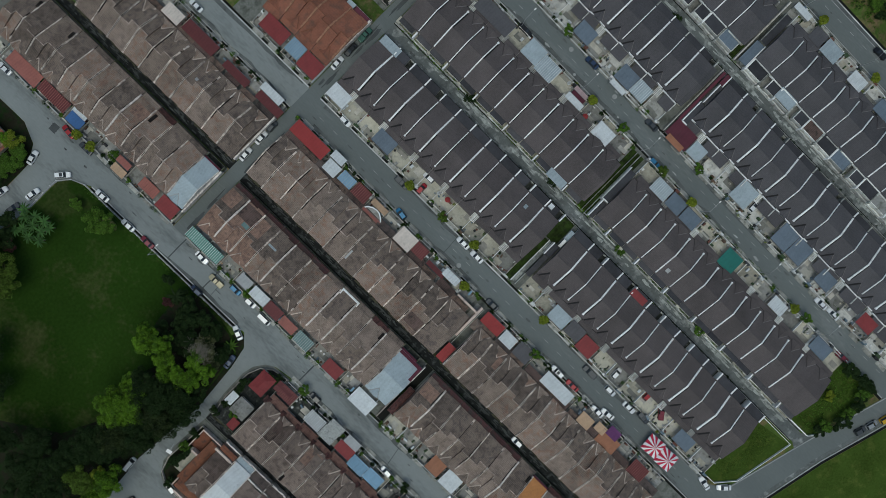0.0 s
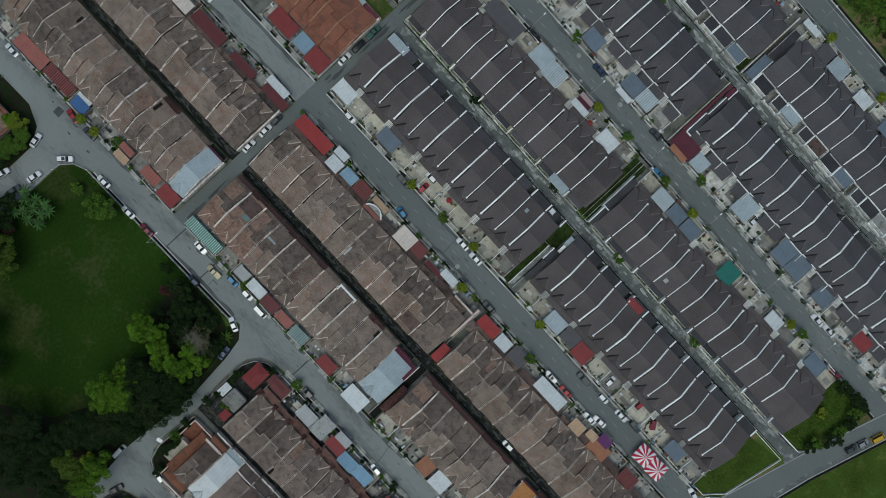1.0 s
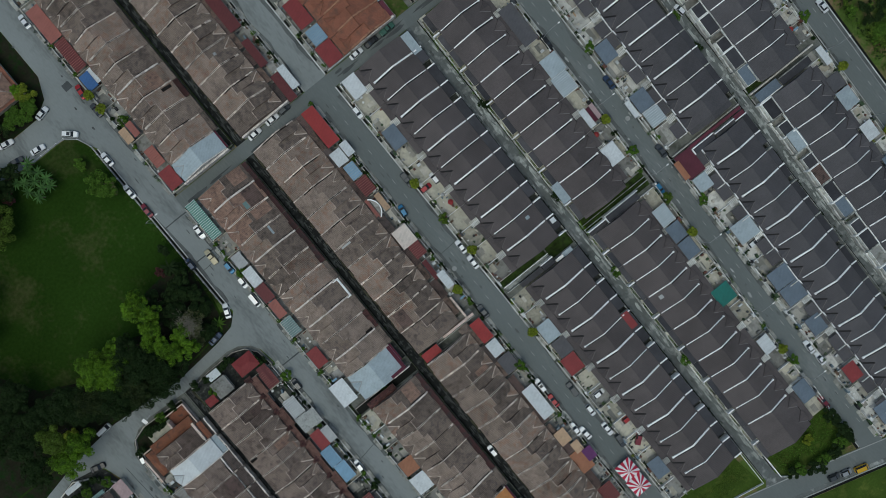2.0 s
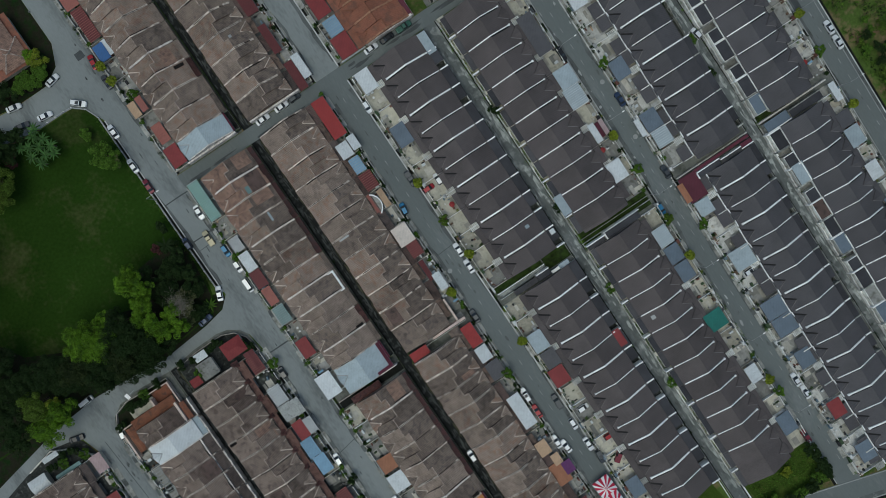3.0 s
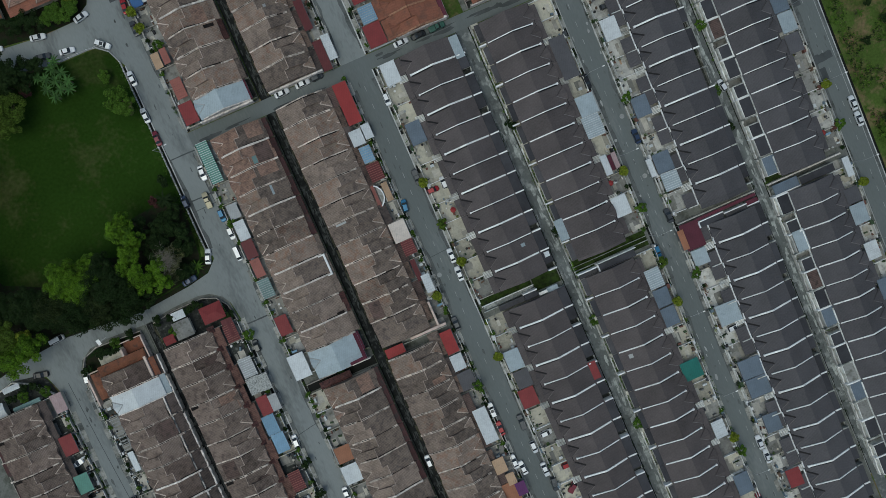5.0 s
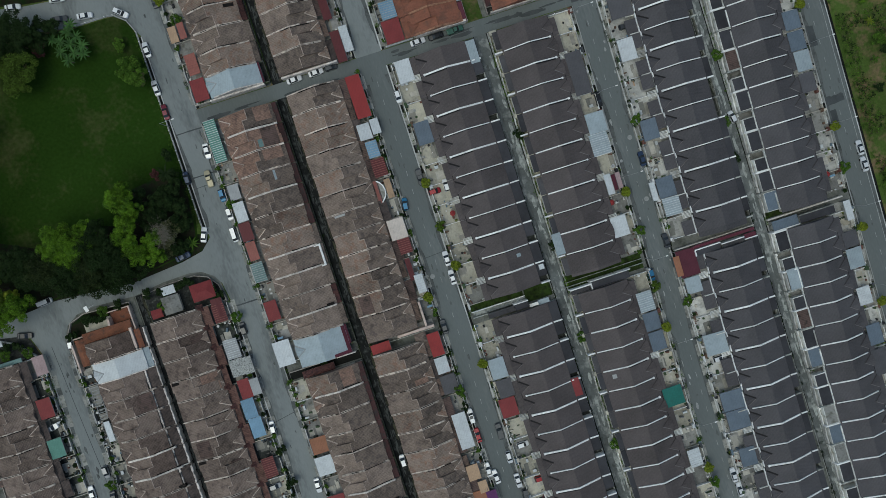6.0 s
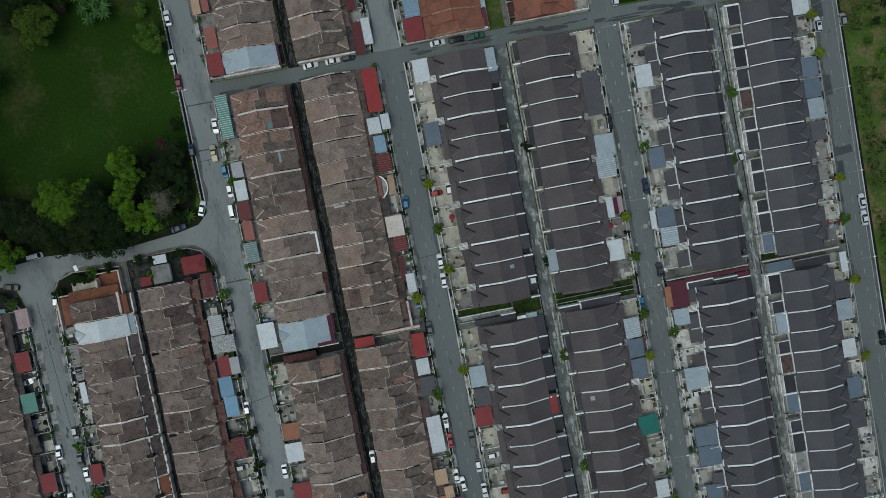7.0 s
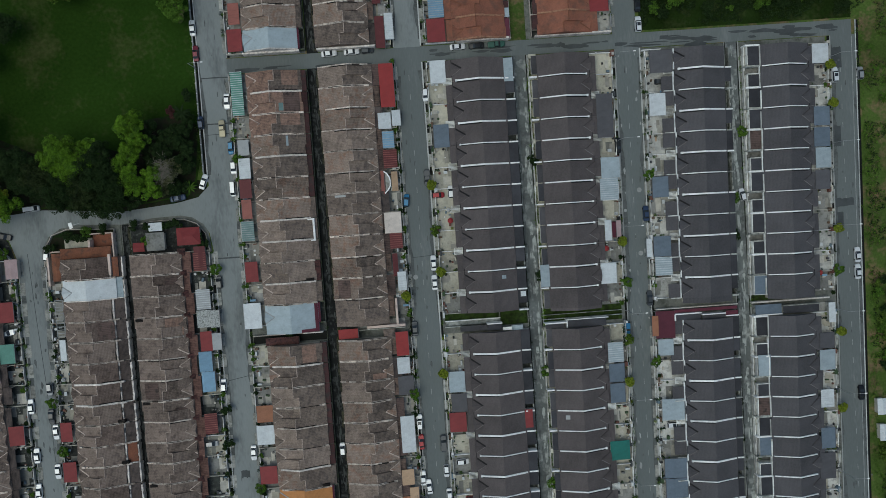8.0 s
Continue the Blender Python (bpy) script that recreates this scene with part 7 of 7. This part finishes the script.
# garden end of the first brown rows: terrace, tiled aprons, corner roofs
structure("yard_corner_1", slab(bmesh.new(), [(-108.3, -6), (-108.0, -2.6), (-105.6, 1.6), (-101.5, 3.0), (-88.0, 2.2), (-88.0, -5.4)], 0, 0.1), M["soil"], "planted corner garden of bare earth", "garden")
structure("yard_corner_2", slab(bmesh.new(), [(-83.6, -5.4), (-83.6, 2.6), (-77, 3.6), (-68, 3.6), (-64.6, 2.2), (-62.4, -0.6), (-61.4, -5.4)], 0, 0.1), M["dark_yard"], "planted corner garden of bare earth", "garden")
structure("yard_corner_3", slab(bmesh.new(), [(-150, -4.6), (-150, -2), (-128, 4.0), (-120, 2.4), (-118.4, 0.6), (-117.0, -4.6)], 0, 0.1), M["dark_yard"], "cluttered corner garden of bare earth", "garden")
structure("boundary_wall_26", ribbon(bmesh.new(), [(-136, 1.6), (-127.6, 3.6), (-122.6, 1.0), (-118.6, -3.6), (-117.2, -5.0)], 0.3, 0, 1.0), M["wall_pale"], "low white corner garden wall", "wall")
structure("boundary_wall_24", ribbon(bmesh.new(), [(-83.7, 2.9), (-77, 3.9), (-68, 3.9), (-64.4, 2.4), (-62.1, -0.6), (-61.2, -6)], 0.16, 0, 0.9), M["wall_dirty"], "low weathered corner garden wall", "wall")
structure("boundary_wall_25", ribbon(bmesh.new(), [(-108.5, -7), (-108.2, -2.5), (-105.8, 1.8), (-101.6, 3.2), (-88.1, 2.5), (-87.8, -5)], 0.16, 0, 0.9), M["wall_dirty"], "low weathered corner garden wall", "wall")


def small_roof(name, label, x0, x1, y0, y1, eave, ridge, mat, hip=0.0, along="x"):
    """A free-standing roof with its wall; hip: how far the ridge ends step in."""
    what = thing(name, pose(0, 0, 0), label, "shed" if name == "shed" else "house")
    bm = bmesh.new()
    if along == "x":
        yc = (y0 + y1) / 2
        pts = [(x0, y0, eave), (x1, y0, eave), (x1, y1, eave), (x0, y1, eave), (x0 + hip, yc, ridge), (x1 - hip, yc, ridge)]
        solid(bm, pts, [(0, 1, 5, 4), (2, 3, 4, 5), (1, 2, 5), (3, 0, 4), (3, 2, 1, 0)])
    else:
        xc = (x0 + x1) / 2
        pts = [(x0, y0, eave), (x1, y0, eave), (x1, y1, eave), (x0, y1, eave), (xc, y0 + hip, ridge), (xc, y1 - hip, ridge)]
        solid(bm, pts, [(0, 1, 4), (1, 2, 5, 4), (2, 3, 5), (3, 0, 4, 5), (3, 2, 1, 0)])
    part("roof", bm, mat, what)
    part("wall", boxes((x0 + 0.35, x1 - 0.35, y0 + 0.35, y1 - 0.35, 0, eave - 0.05)), M["wall_cream"], what)
    return what


def hipped_bungalow(label, low_mat, high_mat, roofs):
    """A bungalow under a low skirt roof and two higher hipped roofs: rows of x0, x1, y0, y1, eaves, ridge."""
    what = thing("bungalow", pose(0, 0, 0), label, "house")
    for n, (x0, x1, y0, y1, eave, ridge) in enumerate(roofs):
        wide = min(x1 - x0, y1 - y0) / 2
        if x1 - x0 > y1 - y0:
            p, q = (x0 + wide, y0 + wide), (x1 - wide, y0 + wide)
        else:
            p, q = (x0 + wide, y0 + wide), (x0 + wide, y1 - wide)
        pts = [(x0, y0, eave), (x1, y0, eave), (x1, y1, eave), (x0, y1, eave), (*p, ridge), (*q, ridge)]
        faces = [(0, 1, 5, 4), (1, 2, 5), (2, 3, 4, 5), (3, 0, 4)] if x1 - x0 > y1 - y0 else [(0, 1, 4), (1, 2, 5, 4), (2, 3, 5), (3, 0, 4, 5)]
        roof = part("roof", solid_mesh(pts, faces + [(3, 2, 1, 0)]), low_mat if n == 0 else high_mat, what)
        if n:
            for a, b in ((0, 4), (1, 5 if x1 - x0 > y1 - y0 else 4), (2, 5), (3, 4 if x1 - x0 > y1 - y0 else 5), (4, 5)):
                part("ridge_cap", beam(bmesh.new(), pts[a], pts[b], 0.3, 0.2), M["ridge_pale"], roof)
    x0, x1, y0, y1, eave, _ = roofs[0]
    part("wall", boxes((x0 + 0.6, x1 - 0.6, y0 + 0.6, y1 - 0.6, 0, eave - 0.05)), M["wall_cream"], what)


def solid_mesh(points, faces):
    bm = bmesh.new()
    solid(bm, points, faces)
    return bm


# paved courtyard and pink-white walls of the corner house
structure("yard_corner_4", boxes((-102.6, -94.6, -2.2, 0.4, 0.0, 0.14)), M["yard_beige"], "cream paved corner courtyard", "yard")
structure("yard_corner_5", boxes((-94.4, -88.4, -2.2, 1.2, 0.0, 0.15)), M["terracotta"], "terracotta paved side terrace", "yard")
for i, (x0, x1, y0, y1, high) in enumerate(((-94.6, -88.0, 1.3, 1.6, 2.0), (-88.3, -87.9, -14.0, 1.3, 2.2), (-107.0, -106.5, -12.6, -4.4, 2.4), (-94.9, -94.3, -2.3, -0.2, 2.7), (-89.5, -88.8, -10.6, -4.6, 3.4), (-106.5, -103.4, -3.2, -2.8, 1.4))):
    structure(f"boundary_wall_{30 + i}", boxes((x0, x1, y0, y1, 0, high)), M["render_pink"], "faded pink and white rendered garden wall", "wall")
board = thing("signboard", pose(-99.3, 4.2, 0, 0, 0, 12), "blank white signboard on a steel post", "sign")
part("board", boxes((-0.5, 0.5, -0.85, 0.85, 2.6, 2.72)), M["wall_white"], board)
part("post", boxes((-0.06, 0.06, -0.06, 0.06, 0, 2.6)), M["steel"], board)
part("arm", boxes((0.5, 2.6, -0.05, 0.05, 2.62, 2.7)), M["steel"], board)


small_roof("shed", "long white metal roof beside the lane", -130.2, -125.2, 1.4, 3.0, 2.2, 2.4, SHEET["white"], 0.0)


def extension(label, roof_mat, x0, x1, y0, y1, high, rims="", rim_mat=None):
    """A flat-roofed room built on to an end house; rims: the sides (n, s, e, w) that carry a raised white coping."""
    what = thing("side_extension", pose(0, 0, 0), label, "extension")
    part("wall", boxes((x0 + 0.12, x1 - 0.12, y0 + 0.12, y1 - 0.12, 0, high - 0.12)), M["wall_grey"], what)
    part("roof", boxes((x0, x1, y0, y1, high - 0.12, high)), roof_mat, what)
    t = 0.3
    for side in rims:
        edge = {"n": (x0 - t / 2, x1 + t / 2, y1 - 0.01, y1 + t), "s": (x0 - t / 2, x1 + t / 2, y0 - t, y0 + 0.01), "w": (x0 - t, x0 + 0.01, y0, y1), "e": (x1 - 0.01, x1 + t, y0, y1)}[side]
        part("coping", boxes((*edge, 0, high + 0.3)), rim_mat or M["wall_white"], what)


extension("dark flat-roofed side room of an end terrace house", M["annex_grey"], 9.3, 17.2, -34.3, -32.8, 2.8)
extension("dark flat-roofed side room with a white coping", M["annex_dark"], 17.3, 21.4, -34.5, -32.7, 3.0, "n")
extension("white flat-roofed side room of an end terrace house", M["trim"], 21.6, 24.2, -34.7, -33.8, 3.2)
extension("pale blue metal lean-to beside an end terrace house", SHEET["pale_blue"], 24.3, 27.6, -36.2, -33.6, 2.4)
extension("dark flat-roofed side room with a white coping", M["annex_dark"], 40.6, 52.0, -35.4, -33.4, 2.9, "w")
extension("grey flat-roofed side room behind an end house", M["annex_grey"], 34.2, 40.0, -35.4, -34.2, 2.5)
extension("maroon metal roof along the terrace end", SHEET["maroon"], 72.4, 90.9, -33.5, -32.6, 2.6)
extension("dark flat-roofed side room with white coping", M["annex_dark"], 72.4, 79.9, -35.7, -34.0, 3.0, "nw")
extension("dark flat-roofed side room with white coping", M["annex_grey"], 80.3, 87.0, -35.7, -34.6, 3.2, "n")
extension("maroon metal roof behind the terrace end", SHEET["maroon"], 87.4, 91.0, -35.2, -33.9, 2.7, "s")
extension("blue-grey cement side room of an end house", SHEET["slate"], 96.4, 104.2, -35.9, -33.0, 2.4, "s")
extension("dark flat-roofed side room of an end house", M["annex_dark"], 104.5, 115.2, -36.0, -33.8, 2.8, "n", M["wall_grey"])
extension("white metal porch roof beside an end house", SHEET["white"], 118.3, 120.3, -39.7, -33.8, 2.4)
small_roof("shed", "dark red tiled hipped side roof", -47.0, -37.4, -34.3, -32.1, 2.6, 3.3, M["hip_dark"], 1.0)
small_roof("shed", "brown tiled hipped corner roof", -13.0, -9.6, -34.9, -31.9, 2.6, 3.4, M["roof_deep"], 1.4)
small_roof("shed", "faded pink metal carport roof", -118.9, -115.4, -9.8, -4.2, 2.3, 2.5, SHEET["faded_pink"], 0.0, "y")
small_roof("shed", "dull green metal side roof", -129.6, -121.4, -4.4, -3.2, 2.3, 2.5, SHEET["grey_green"], 0.0)
small_roof("shed", "large pale metal shed roof in a corner yard", -137.4, -131.6, -4.6, -0.4, 2.4, 2.9, SHEET["white"], 0.0)
small_roof("shed", "hipped red metal roof over a corner yard", -69.8, -63.2, -3.6, 1.4, 2.5, 3.3, SHEET["red"], 2.0)
small_roof("shed", "dark red ribbed metal carport", -65.4, -62.2, -9.8, -4.2, 2.5, 2.8, SHEET["dark_red"], 0.0, "y")
small_roof("shed", "dull grey metal garden shed roof", -78.6, -73.4, -4.6, 0.6, 2.4, 2.8, M["yard_grey"], 0.0, "y")
small_roof("shed", "pale metal sheet garden canopy", -77.6, -73.8, 1.0, 3.4, 2.3, 2.5, SHEET["white"], 0.0)
small_roof("shed", "small red metal lean-to roof", -82.4, -79.2, -4.6, -2.0, 2.3, 2.7, SHEET["red"], 0.0)
small_roof("shed", "orange tiled side extension roof", -103.0, -88.6, -5.3, -2.3, 2.5, 2.9, M["roof_apron"], 0.4)
small_roof("shed", "orange clay tiled strip roof along the alley", -88.6, -86.9, -11.0, -5.5, 2.75, 2.9, M["terracotta"], 0.0, "y")
small_roof("shed", "orange tiled front porch roof", -105.6, -102.9, -11.4, -3.4, 2.4, 2.7, M["roof_apron"], 0.2, "y")
hipped_bungalow("corner bungalow with brown hipped tile roof and pale hips", M["roof_orange"], M["roof_rust"], ((-83.0, -65.4, 96.6, 112.0, 3.0, 3.5), (-82.0, -67.2, 99.0, 111.4, 3.6, 6.4), (-74.6, -66.4, 97.2, 104.6, 3.45, 5.2)))
hipped_bungalow("corner bungalow with weathered brown hipped roof", M["roof_apron"], M["roof_brown"], ((-101.0, -85.0, 97.6, 112.0, 3.0, 3.4), (-100.0, -86.0, 99.4, 111.4, 3.5, 6.0), (-94.0, -86.4, 98.2, 104.4, 3.3, 5.0)))
small_roof("shed", "white roadside shack with patched roof", 131.8, 134.6, -68.5, -63.6, 2.2, 2.6, SHEET["white"], 0.0, "y")
small_roof("shed", "white roadside shack with patched roof", 132.2, 134.8, -76.4, -71.4, 2.2, 2.6, SHEET["white"], 0.0, "y")
for x, y in ((-70.4, 92.4), (-74.0, 92.4), (-77.6, 92.6), (-81.0, 94.0), (-67.6, 92.8), (-84.6, 95.0), (-72.0, 94.0), (-79.0, 95.0), (-66.0, 94.0)):
    tree("dark" if x < -75 else "green", x, y, 2.6, 3.6, name="bush", where="before a corner bungalow", leaf=0.36, share="bungalow")

# ---------------------------------------------------------------- park fence
fence = thing("fence", pose(0, 0, 0), "low pale concrete and rail fence round the park lawn", "fence")
line = [(-61.3, 16.0), (-61.2, 74.6), (-62.8, 78.4), (-65.8, 81.0), (-68.2, 81.2), (-76.5, 81.2)]
for p, q in zip(line, line[1:]):
    p, q = Vector((*p, 0)), Vector((*q, 0))
    n = max(1, round((q - p).length / 2.9))
    for k in range(n):
        a, b = p.lerp(q, k / n), p.lerp(q, (k + 1) / n)
        part("post", boxes((a.x - 0.09, a.x + 0.09, a.y - 0.09, a.y + 0.09, 0, 1.15)), M["wall_white"], fence)
        part("rail", beam(bmesh.new(), a + Vector((0, 0, 1.0)), b + Vector((0, 0, 1.0)), 0.08, 0.08), M["steel"], fence)
    part("base", beam(bmesh.new(), p + Vector((0, 0, 0.15)), q + Vector((0, 0, 0.15)), 0.22, 0.3), M["kerb"], fence)


# ---------------------------------------------------------------- street lamps
def street_lamp(x, y, way, reach=3.6, high=8.0):
    if "lamp" in MADE:
        return copy_thing(MADE["lamp"], pose(x, y, 0, 0, 0, 0 if way > 0 else 180))
    what = MADE["lamp"] = thing("street_lamp", pose(x, y, 0, 0, 0, 0 if way > 0 else 180), "galvanised steel street lamp with a long arm", "street lamp", "street lamps")
    bm = bmesh.new()
    bmesh.ops.create_cone(bm, cap_ends=True, segments=8, radius1=0.1, radius2=0.06, depth=high, matrix=pose(0, 0, high / 2))
    part("pole", bm, M["steel"], what)
    part("arm", beam(bmesh.new(), (0, 0, high - 0.1), (reach, 0, high + 0.25), 0.05, 0.05), M["steel"], what)
    part("lamp_head", boxes((reach - 0.1, reach + 0.6, -0.14, 0.14, high + 0.2, high + 0.34)), M["wall_white"], what)
    return what


for y in (38, 13, -11, -36, -60, -85):
    street_lamp(121.8 + 0.0143 * y, y, 1)
for y in (42, 18, -7, -32, -57, -82, -107):
    street_lamp(58.9 + 0.01 * y, y, 1)
for x, y, way in ((-61.0, 46.5, 1),):
    street_lamp(x, y, way)


# ---------------------------------------------------------------- striped event tents on the street
def tent(x, y, size):
    what = thing("party_tent", pose(x, y, 0.06, 0, 0, 4), "red and white striped party tent on the street", "tent", "party tents")
    h = size / 2
    rim = []
    for s in range(4):
        a, b = Matrix.Rotation(s * math.pi / 2, 3, "Z") @ Vector((h, -h, 0)), Matrix.Rotation(s * math.pi / 2, 3, "Z") @ Vector((h, h, 0))
        rim += [a.lerp(b, k / 5) for k in range(5)]
    for k in range(20):
        a, b = rim[k], rim[(k + 1) % 20]
        a, b = Vector((a.x, a.y, 2.4)), Vector((b.x, b.y, 2.4))
        top = Vector((0, 0, 4.3))
        bm = bmesh.new()
        solid(bm, [a, b, top, a + Vector((0, 0, -0.3)), b + Vector((0, 0, -0.3))], [(0, 1, 2), (3, 4, 1, 0)])
        part("red_panel" if k % 2 else "white_panel", bm, M["tent_red" if k % 2 else "tent_white"], what)
    for sx in (-1, 1):
        for sy in (-1, 1):
            part("pole", boxes((sx * h * 0.97 - 0.05, sx * h * 0.97 + 0.05, sy * h * 0.97 - 0.05, sy * h * 0.97 + 0.05, 0, 2.4)), M["steel"], what)


tent(-0.2, -95.8, 5.4)
tent(-0.3, -101.3, 5.4)
for row, colour, cx, cy, wide, long in (("E", "maroon", 28.4, 51.8, 1.8, 5.6), ("E", "pale_blue", 28.0, 56.3, 2.8, 2.6)):
    canopy(row, colour, "plain", cx, cy, wide, long, high=2.7, slope=0.1)
canopy("D", "purple", "plain", -5.8, -84.6, 3.0, 4.0, slope=0.1)


# ---------------------------------------------------------------- mended patches and spare sheets on the roofs
def roof_patch(row, y, x0, x1, y0, y1, mat, label, high=0.08):
    """A sheet lying on one slope of a house roof, in the house's own metres from its rear eaves."""
    house = house_at(row, y)
    deep = ROWS[row][5]
    ridge = deep / 2

    def z(x):
        return EAVE + PITCH * (min(x, deep - x) if x < ridge else deep + 0.35 - x)
    part("roof_patch", plate(bmesh.new(), [(x0, y0, z(x0) + 0.03), (x1, y0, z(x1) + 0.03), (x1, y1, z(x1) + 0.03), (x0, y1, z(x0) + 0.03)], high), mat, house, label)


PATCHES = {"rust": (M["roof_rust"], "newer rust-red tiles set into the roof"), "dark": (M["gutter"], "sooty dark mended strip of roof"), "pale": (SHEET["grey"], "pale sheet laid over leaking tiles"), "brown": (M["roof_lean"], "dark brown mended tiles"),
           "green": (SHEET["grey_green"], "dull green sheet laid on the roof"), "blue": (SHEET["pale_blue"], "pale blue sheet laid on the roof"), "maroon": (SHEET["maroon"], "maroon metal rim along the rear eaves"), "white": (SHEET["white"], "white metal sheet over the front slope")}
for row, y, x0, x1, y0, y1, kind in (("A", 41, 0.4, 4.8, -2.9, 1.2, "rust"), ("A", 35, 0.3, 4.6, -2.8, 2.6, "brown"), ("A", 35, 4.8, 6.0, 0.2, 2.4, "green"), ("A", 29, 0.6, 5.8, -2.8, 0.4, "rust"), ("A", 20, 4.2, 4.8, -2.6, 0.2, "blue"), 
                                     ("A", -38, 1.2, 5.0, -2.7, 2.2, "rust"), ("A", 76, 1.5, 5.0, -1.8, 2.6, "rust"), ("A", 70, 0.6, 3.4, -2.6, -1.6, "dark"), ("D", 6, 2.0, 5.2, 2.0, 2.6, "pale"), ("D", -21, 1.0, 4.6, -2.6, 2.4, "brown"), ("D", -46, 9.2, 13.0, -2.6, -1.0, "rust"), ("D", 70, 8.6, 9.4, -2.4, 1.0, "pale"),
                                     ("D", 58, 9.0, 12.4, -2.6, 0.4, "brown"), ("C", -14, 9.6, 13.0, -2.6, 2.0, "brown"), ("C", -26, 8.8, 13.4, -2.6, 2.4, "rust"), ("C", -44, 1.0, 5.4, -2.4, 2.2, "brown"), ("C", -50, 9.4, 13.2, -2.6, 0.6, "brown"), ("B", -26, 1.0, 5.2, -2.4, 2.4, "brown"), 
                                     ("A", -26, -0.25, 0.75, -2.8, 5.4, "maroon"), ("A", -26, 0.75, 4.6, 4.5, 5.4, "maroon"), ("F", -20, 3.0, 4.2, -1.4, -0.4, "blue"), ("G", -62, 2.2, 3.4, 0.4, 1.6, "pale")):
    roof_patch(row, y, x0, x1, y0, y1, *PATCHES[kind])
